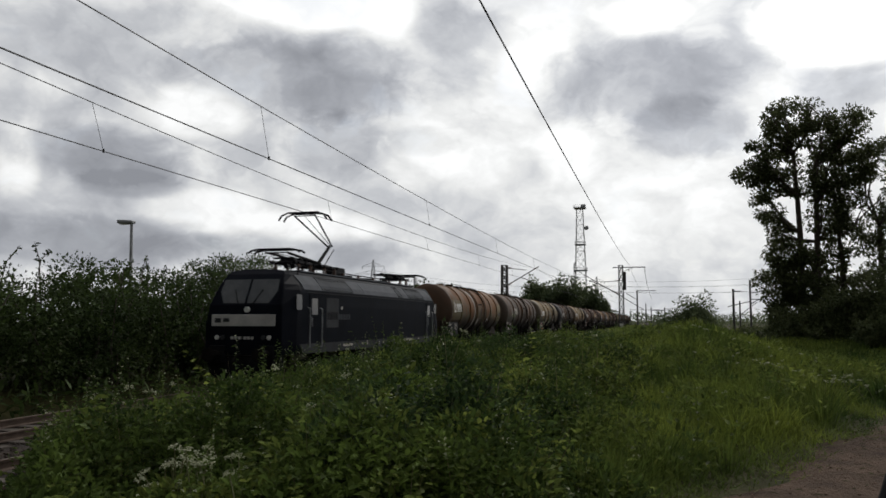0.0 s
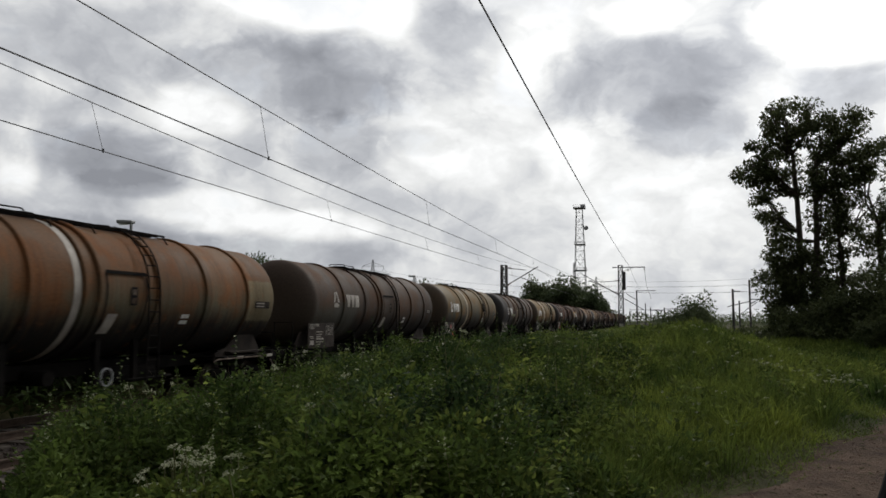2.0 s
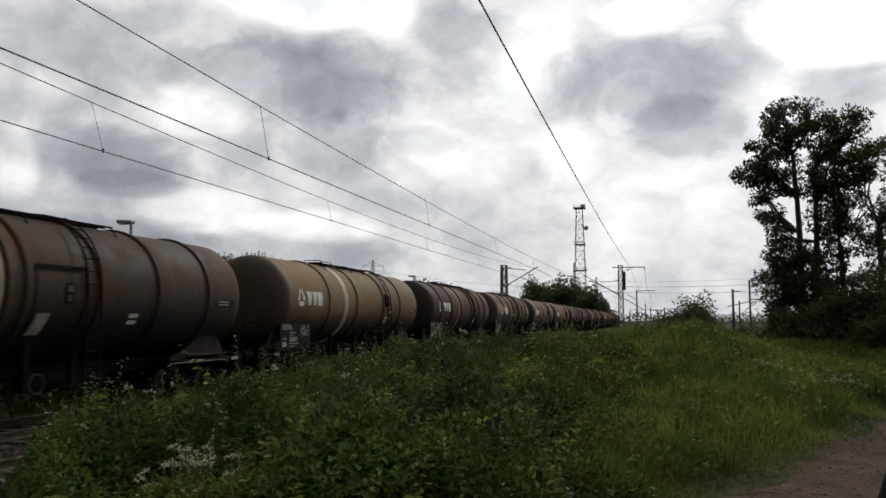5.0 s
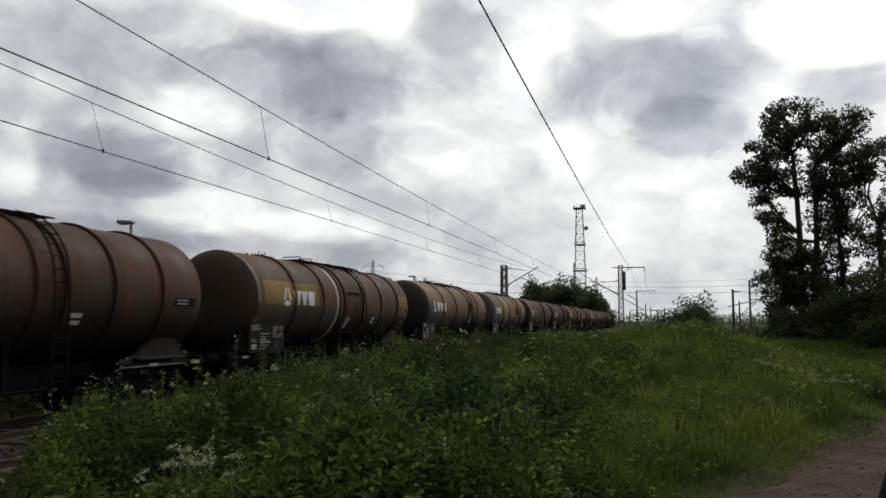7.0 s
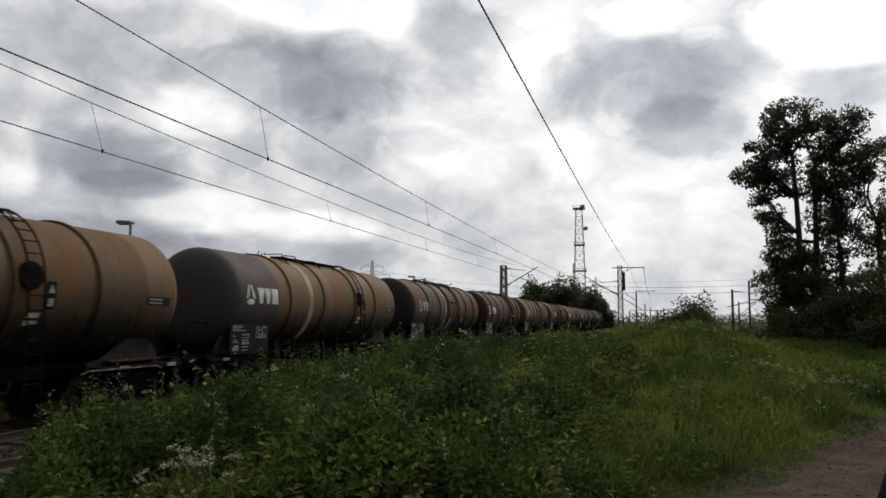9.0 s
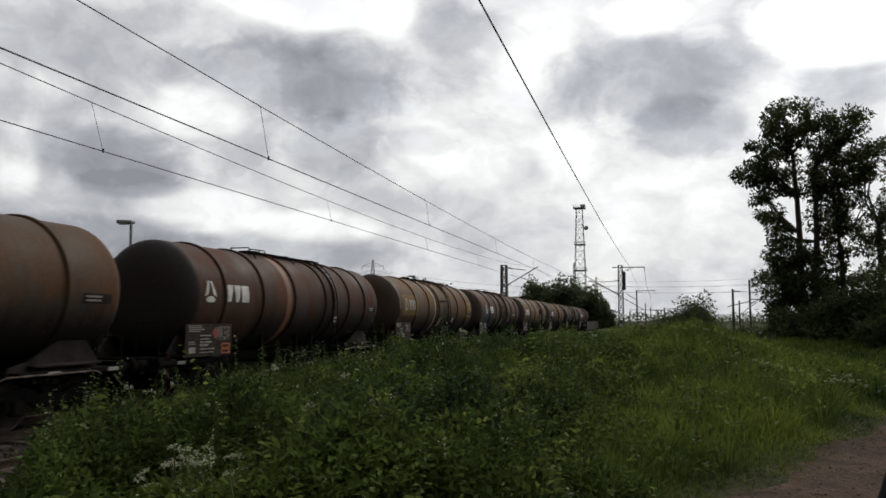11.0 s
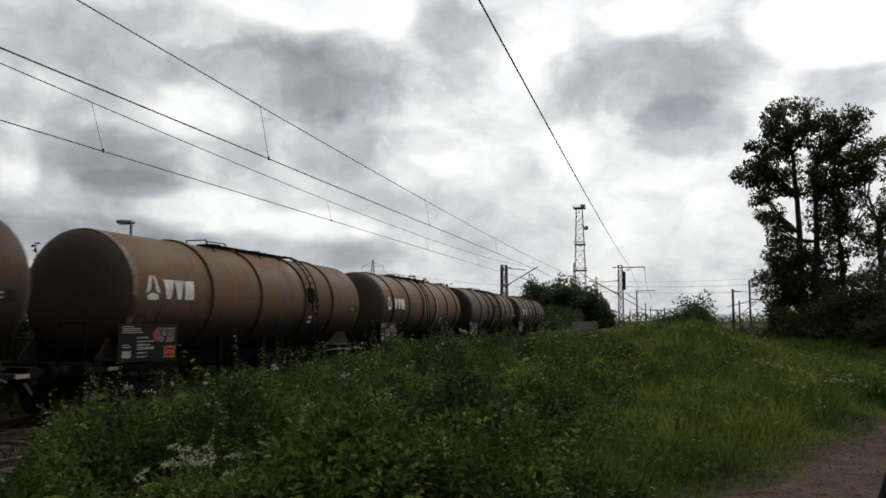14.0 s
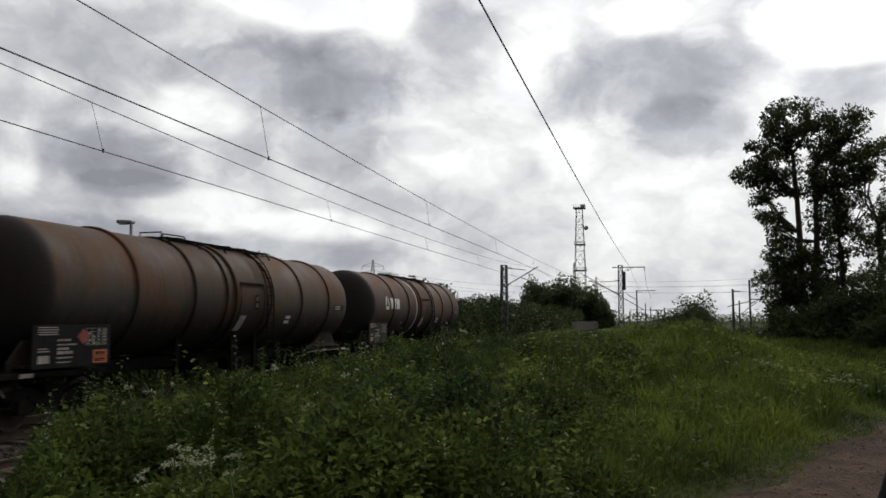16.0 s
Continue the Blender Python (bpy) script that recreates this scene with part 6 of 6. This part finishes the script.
def meadow():
    """Long grass on the mound and along the path."""
    rng = np.random.default_rng(5)
    n = 230000
    y = 3.0 + 47 * rng.random(n) ** 1.5
    x = -3.2 + rng.random(n) * (9 + y * 0.42)
    px = x - (PATH_X + (y - 7.3) * 0.47)
    on_path = (px > 0.1 + 0.16 * np.sin(y * 2.3) + 0.35 * rng.random(n) ** 3) & (px < 2.9)
    keep = ~on_path & (np.hypot(x, y) > 3.0)
    x, y, px = x[keep], y[keep], px[keep]
    h = rng.uniform(0.14, 0.46, len(x)) * (0.22 + 0.78 * step(0.3, -1.6, px) + 0.5 * step(3.2, 4.5, px)) * (1 + 0.4 * np.sin(x * 1.1) * np.sin(y * 0.6 + x))
    lean = rng.normal(size=(len(x), 3)) * 0.12
    lean[:, 2] = 0
    pos = np.stack([x, y, land(x, y) - 0.02], 1)
    foliage("meadow_grass", [blade_arrays(pos, lean, h, 0.007 + 0.0008 * y, rng)], M_GRASS, "long fresh green meadow grass on the mound", "grass")
    # tall grass at the foot of the trees
    n = 16000
    a = np.arctan((rng.uniform(1310, 1660, n) - 784) / 1368) - math.atan(381 / 1368)
    d = rng.uniform(33, 40.5, n)
    x, y = np.sin(a) * d, np.cos(a) * d
    lean = rng.normal(size=(n, 3)) * 0.2
    lean[:, 2] = 0
    foliage("tall_grass", [blade_arrays(np.stack([x, y, land(x, y) - 0.02], 1), lean, rng.uniform(0.4, 1.0, n) * step(32.5, 38, d), np.full(n, 0.04), rng)], M_GRASS, "tall rank grass at the foot of the trees", "grass")
    # long tufts
    m = 620
    ty = 6 + 36 * rng.random(m) ** 1.3
    tx = -1.6 + rng.random(m) * (2.6 + 0.42 * ty)
    keep = PATH_X + (ty - 7.3) * 0.47 - tx > 0.35
    tx, ty = tx[keep], ty[keep]
    k = 55
    bx, by = np.repeat(tx, k) + rng.normal(size=len(tx) * k) * 0.09, np.repeat(ty, k) + rng.normal(size=len(tx) * k) * 0.09
    out = np.stack([bx - np.repeat(tx, k), by - np.repeat(ty, k), np.zeros(len(bx))], 1) * 1.8 + rng.normal(size=(len(bx), 3)) * np.array([0.05, 0.05, 0])
    foliage("grass_tufts", [blade_arrays(np.stack([bx, by, land(bx, by) - 0.02], 1), out, rng.uniform(0.25, 0.6, len(bx)), 0.006 + 0.0007 * by, rng)], M_GRASS, "longer arching grass tufts on the mound", "grass")
    # seed heads and docks, yellower
    n = 9000
    y = 6 + 40 * rng.random(n) ** 1.2
    x = -3.5 + rng.random(n) * (10 + y * 0.3)
    px = x - (PATH_X + (y - 7.3) * 0.47)
    keep = (px < -0.3) | (px > 3.4)
    x, y = x[keep], y[keep]
    z = land(x, y) + rng.uniform(0.1, 0.45, len(x))
    along = rng.normal(size=(len(x), 3)) + np.array([0, 0, 0.8])
    foliage("meadow_herbs", [leaf_arrays(np.stack([x, y, z], 1), along, rng.uniform(0.04, 0.1, len(x)) * (1 + y * 0.02), rng, 0.5)], M_LEAF2, "yellow-green herbs among the grass", "weeds")
    # low leafy clumps scattered over the mound
    n = 230
    y = 8 + 36 * rng.random(n) ** 1.2
    x = -2.5 + rng.random(n) * (4.5 + y * 0.4)
    keep = PATH_X + (y - 7.3) * 0.47 - x > 0.5
    x, y = x[keep], y[keep]
    c = np.stack([x, y, land(x, y) + rng.uniform(0.1, 0.42, len(x))], 1)
    foliage("meadow_clumps", [clump_leaves(c, rng.uniform(0.14, 0.4, len(x)), 70, 0.085, rng)], M_LEAF2, "low leafy clumps of weeds in the meadow grass", "weeds")


def flowers():
    """Small white flower heads on thin stems, in groups."""
    rng = np.random.default_rng(9)
    first = None
    spots = [(-3.0, 4.5, 26, 0.22), (-3.2, 3.75, 14, 0.2), (-2.4, 4.0, 6, 0.3), (-5.2, 6.6, 8, 0.5), (-5.4, 8.6, 10, 0.7), (-4.8, 12, 10, 1.2), (-3.2, 17, 10, 1.8),
             (2.0, 16.5, 14, 0.5), (2.9, 15.2, 34, 0.55), (2.4, 20, 16, 1.3), (-0.8, 22, 14, 1.8), (0.9, 12, 6, 0.7), (-3.6, 6.5, 9, 1.0)]
    for cx, cy, count, spread in spots:
        for i in range(count):
            x, y = cx + rng.normal() * spread, cy + rng.normal() * spread
            z = float(land(x, y))
            top = z + max(0.38, float(cover(x, y)) * rng.uniform(1.0, 1.14) + 0.04)
            if first is None:
                ob = tagged(empty("umbel_flower"), "small creamy white flower head on a thin stem", "flower", "white umbel flowers")
                part("stem", rod(BM(), (0, 0, -0.5), (0, 0, 0), 0.004, n=5), M_STEM, ob)
                bm = BM()
                for k in range(46):
                    a, q = rng.uniform(0, 6.28), 0.042 * math.sqrt(rng.random())
                    p = Vector((math.cos(a) * q, math.sin(a) * q, 0.02 - q * q * 8 + rng.uniform(-0.012, 0.014)))
                    bmesh.ops.create_circle(bm, cap_ends=True, segments=5, radius=0.006, matrix=Matrix.Translation(p) @ Euler((rng.normal() * 0.7, rng.normal() * 0.7, 0)).to_matrix().to_4x4())
                part("flower_head", bm, M_FLOWER, ob)
                first = ob
                ob.matrix_world = pose(x, y, top)
            else:
                copy_thing(first, pose(x, y, top, rng.normal() * 14, rng.normal() * 14, rng.uniform(0, 360)))


def hedge():
    """Tall scrub behind the far track."""
    rng = np.random.default_rng(21)
    cs, rs, sizes = [], [], []
    arrays = []
    for y0, y1, n, leaf, per in ((-8, 45, 1500, 0.125, 150), (45, 110, 700, 0.27, 60), (110, 215, 400, 0.45, 45)):
        y = rng.uniform(y0, y1, n)
        x = -16.4 - 3.4 * rng.random(n) ** 1.5 - 0.02 * np.clip(y - 60, 0, 200)
        top = 3.75 + 0.45 * np.sin(y * 0.23) + 0.3 * np.sin(y * 0.61 + 1) + 0.5 * step(15, 30, y) - 0.3 * step(120, 200, y)
        z = 0.2 + rng.uniform(0.0, 1.0, n) ** 0.8 * (top - 0.2) * (0.75 + 0.25 * step(-16.4, -17.6, x))
        r = rng.uniform(0.5, 0.9, n)
        arrays.append(clump_leaves(np.stack([x, y, z], 1), r, per, leaf, rng, far=True))
    n = 500
    y = rng.uniform(-8, 215, n)
    c = np.stack([-18.8 - 1.2 * rng.random(n) - 0.02 * np.clip(y - 60, 0, 200), y, rng.uniform(0.3, 2.9, n)], 1)
    arrays.append(clump_leaves(c, np.full(n, 1.0), 60, 0.5, rng, far=True))
    n = 5000
    y = rng.uniform(-6, 120, n)
    c = np.stack([rng.uniform(-16.6, -15.1, n), y, rng.uniform(-0.4, 0.35, n)], 1)
    arrays.append(leaf_arrays(c, rng.normal(size=(n, 3)) + np.array([0, 0, 0.8]), rng.uniform(0.2, 0.45, n), rng, 0.3, far=True))
    ob = foliage("hedge", arrays, M_HEDGE, "tall dark green overgrown hedge behind the tracks", "hedge")
    # shoots above the top and bare stems below
    n = 110
    y = rng.uniform(-2, 60, n)
    x = -17.2 - 2.5 * rng.random(n)
    bm = BM()
    tips, ups = [], []
    for i in range(n):
        z0 = rng.uniform(2.9, 3.7)
        hgt = rng.uniform(0.4, 1.1)
        d = rng.normal(size=2) * 0.25
        pipe(bm, [(x[i], y[i], z0 - 1), (x[i] + d[0] * 0.4, y[i] + d[1] * 0.4, z0 + hgt * 0.5), (x[i] + d[0], y[i] + d[1], z0 + hgt)], [0.02, 0.014, 0.006], 4)
        for k in range(14):
            f = rng.uniform(0.3, 1)
            tips.append((x[i] + d[0] * f, y[i] + d[1] * f, z0 + hgt * f))
            ups.append(rng.normal(size=3) + np.array([0, 0, 0.4]))
    for i in range(60):
        yy, xx = rng.uniform(-4, 45), -16.6 - rng.random()
        pipe(bm, [(xx, yy, 0.0), (xx + rng.normal() * 0.2, yy + rng.normal() * 0.3, 1.2), (xx + rng.normal() * 0.4, yy + rng.normal() * 0.5, 2.8)], [0.05, 0.035, 0.02], 5)
    tagged(part("hedge_branches", bm, M_BARK), "thin bare hedge stems and shoots", "branches", kind="stuff")
    foliage("hedge_shoots", [leaf_arrays(np.array(tips), np.array(ups), rng.uniform(0.09, 0.18, len(tips)), rng, 0.55)], M_HEDGE, "leafy shoots that stand above the hedge", "hedge")


def tall_tree(name, x, y, stems, masses, seed, label, leaf=0.18, per=58):
    """A tree in tufts: stems as (base, fork) and leaf masses as (x, z, half width, half height, tufts), x to the side."""
    rng = np.random.default_rng(seed)
    z0 = float(land(x, y))
    turn = math.degrees(math.atan2(-x, y))
    ob = tagged(empty(name, pose(x, y, z0, 0, 0, turn)), label, "tree", "tall trees")
    bm, nodes = BM(), []
    for (bx, fx, fz) in stems:
        pts = [Vector((bx + (fx - bx) * t + 0.12 * math.sin(4 * t + bx), 0.15 * math.sin(3 * t), fz * t - 0.3 * (t == 0))) for t in (0, 0.2, 0.4, 0.6, 0.8, 1.0)]
        pipe(bm, pts, [0.26, 0.2, 0.17, 0.145, 0.12, 0.09], 9)
        nodes += pts[2:]
    heads = []
    for mx, mz, w, h, n in masses:
        c = Vector((mx, 0, mz))
        low = [q for q in nodes if q.z < mz - 0.2] or nodes
        start = min(low, key=lambda q: (q - c).length + 0.5 * abs(q.x - mx))
        for k in range(4):
            end = c + Vector((rng.uniform(-0.7, 0.7) * w, rng.uniform(-0.7, 0.7) * w, rng.uniform(-0.2, 0.75) * h))
            mid = start.lerp(end, 0.5) + Vector((rng.normal() * 0.15, rng.normal() * 0.2, -0.25))
            pipe(bm, [start, mid, end], [0.075, 0.05, 0.022], 6)
            heads += [mid, mid.lerp(end, 0.5), end]
    tufts = []
    for mx, mz, w, h, n in masses:
        for k in range(n):
            d = unit(rng.normal(size=3)) * rng.uniform(0.5, 1.0) ** 0.6
            p = Vector((mx + d[0] * w, d[1] * w, mz + d[2] * h))
            near = min(heads, key=lambda q: (q - p).length)
            pipe(bm, [near, near.lerp(p, 0.55) + Vector((0, 0, -0.08)), p], [0.024, 0.015, 0.007], 4)
            tufts.append(tuple(p))
    part("trunk", bm, M_BARK, ob)
    t = np.array(tufts)
    arrays = [clump_leaves(t + rng.normal(size=t.shape) * 0.05, rng.uniform(0.22, 0.42, len(t)), per, leaf, rng, -0.25, 0.7, True)]
    crown = foliage("crown", arrays, M_TREE, "", "", ob)
    tagged(crown, kind="stuff")


def bush(name, x, y, wide, high, seed, leaf, n, per, material, label):
    rng = np.random.default_rng(seed)
    d = unit(rng.normal(size=(n, 3)))
    d[:, 2] = np.abs(d[:, 2])
    f = rng.uniform(0.45, 1.0, n)[:, None]
    bump = 1 + 0.12 * np.sin(d[:, :1] * 5 + seed) + 0.1 * np.sin(d[:, 1:2] * 7)
    c = d * f * bump * np.array([wide / 2, wide / 2, high]) * 0.9
    z = float(land(x, y))
    ob = tagged(empty(name, pose(x, y, z)), label, "bush", "bushes")
    bm = BM()
    for i in range(7):
        e = Vector(c[i]) * 0.8
        pipe(bm, [(0, 0, -0.2), e * 0.5 + Vector((0, 0, 0.3)), e], [wide * 0.02, wide * 0.012, wide * 0.006], 5)
    part("stems", bm, M_BARK, ob)
    crown = foliage("crown", [clump_leaves(c, np.full(n, wide * 0.09), per, leaf, rng, 0.1, far=True)], material, "", "", ob)
    tagged(crown, kind="stuff")


weeds()
meadow()
flowers()
hedge()
TX, TY = bearing(1447, 44)
tall_tree("ash_tree", TX, TY, ((-0.75, -0.85, 10.4), (-0.3, 0.2, 9.6)),
          ((-0.9, 12.3, 1.6, 0.9, 62), (-1.95, 11.1, 1.2, 0.8, 34), (-2.7, 9.6, 1.05, 0.65, 32), (-1.7, 9.9, 1.4, 0.75, 32), (0.5, 11.2, 1.2, 1.2, 36), (1.7, 11.7, 1.1, 0.9, 32), (1.0, 9.3, 1.2, 1.2, 36),
           (-1.9, 8.7, 0.9, 0.6, 14), (-0.2, 8.6, 0.8, 0.7, 14), (-2.5, 8.1, 0.5, 0.35, 9), (-2.1, 7.3, 0.65, 0.4, 12), (-1.8, 6.4, 0.7, 0.45, 16), (0.6, 7.0, 1.0, 1.0, 30), (-1.2, 5.2, 1.2, 0.8, 52), (-1.9, 3.6, 1.1, 1.0, 52), (-0.5, 3.8, 1.4, 1.4, 80), (-0.9, 2.0, 1.5, 1.0, 74)),
          3, "tall dark ash tree with an open tufted crown")
TX2, TY2 = bearing(1532, 45)
tall_tree("ash_tree", TX2, TY2, ((-1.0, -1.1, 6.0), (0.6, 0.9, 6.5)),
          ((-0.9, 9.6, 1.6, 1.8, 70), (1.0, 9.2, 1.7, 2.0, 70), (-0.3, 6.6, 1.8, 1.8, 62), (1.8, 6.0, 1.5, 2.0, 58), (-1.5, 4.0, 1.2, 1.3, 44), (1.4, 3.4, 1.7, 1.6, 76), (-0.8, 2.2, 1.6, 1.2, 58)),
          8, "tall dark ash tree with a ragged crown")
for px, d, w, h, s in ((1445, 42, 4.6, 3.4, 1), (1500, 41, 5.0, 4.0, 2), (1560, 41, 5.5, 4.8, 3), (1620, 40, 6, 5, 4), (1402, 43, 3.6, 2.6, 5), (1360, 52, 3.2, 1.7, 6), (1330, 64, 3.4, 1.6, 7), (1568, 38, 3.0, 2.4, 8)):
    bx, by = bearing(px, d)
    bush("bush", bx, by, w, h, s + 30, 0.17, 200, 60, M_TREE, "dark green bush beneath the tall trees")
bx, by = bearing(1224, 105)
bush("bush", bx, by, 9.0, 5.6, 51, 0.36, 240, 45, M_FAR, "round dark bush behind the grassy mound")
for px, d, w, h, s in ((946, 235, 11, 15.5, 60), (966, 232, 12, 16.0, 61), (988, 228, 13, 16.0, 62), (1010, 225, 13, 15.8, 63), (1030, 230, 11, 15.0, 66), (1050, 225, 9, 11.0, 64), (1067, 222, 8, 9.5, 65)):
    bx, by = bearing(px, d)
    bush("tree_clump", bx, by, w, h, s, 0.8, 260, 36, M_FAR, "distant dark clump of trees behind the line")


def sky_blocker_scrub():
    """Unseen scrub, added beside and behind the camera to keep sky light off the train."""
    rng = np.random.default_rng(31)
    n = 620
    y = rng.uniform(-30, 33, n)
    c = np.stack([12.5 + 3.5 * rng.random(n), y, rng.uniform(0.6, 8.0, n)], 1)
    m = 260
    back = np.stack([rng.uniform(-6, 14, m), -14 - 3 * rng.random(m), rng.uniform(0.6, 6.0, m)], 1)
    foliage("sky_blocker_scrub", [clump_leaves(c, np.full(n, 1.1), 46, 0.45, rng, far=True), clump_leaves(back, np.full(m, 1.1), 46, 0.45, rng, far=True)], M_HEDGE, "unseen dark green scrub added to block sky light", "woods")


sky_blocker_scrub()


def far_scrub():
    """Low woods along the horizon."""
    rng = np.random.default_rng(77)
    n = 700
    px = np.concatenate([rng.uniform(-200, 1100, n // 2), rng.uniform(1090, 1750, n // 2)])
    d = rng.uniform(300, 520, n)
    a = np.arctan((px - 784) / 1368) - math.atan(381 / 1368)
    c = np.stack([np.sin(a) * d, np.cos(a) * d, rng.uniform(0.5, 4.0, n)], 1)
    foliage("far_woods", [clump_leaves(c, rng.uniform(2.0, 4.0, n), 60, 0.8, rng, far=True)], M_FAR, "low dark woods on the horizon", "woods")


far_scrub()


# ---- what moves: the whole train at an even pace, its wheels rolling ----
def motions():
    for thing, y in MOVING:
        walk(thing, [(t, pose(TRACK_1, y - SPEED * t, 0)) for t in (0.0, 4.0, 8.0, 12.0, 16.0)])
    for wheel, y, r in WHEELS:
        walk(wheel, [(i / FPS, pose(0, y, r, math.degrees(SPEED * i / FPS / r))) for i in range(16 * FPS + 1)])


motions()
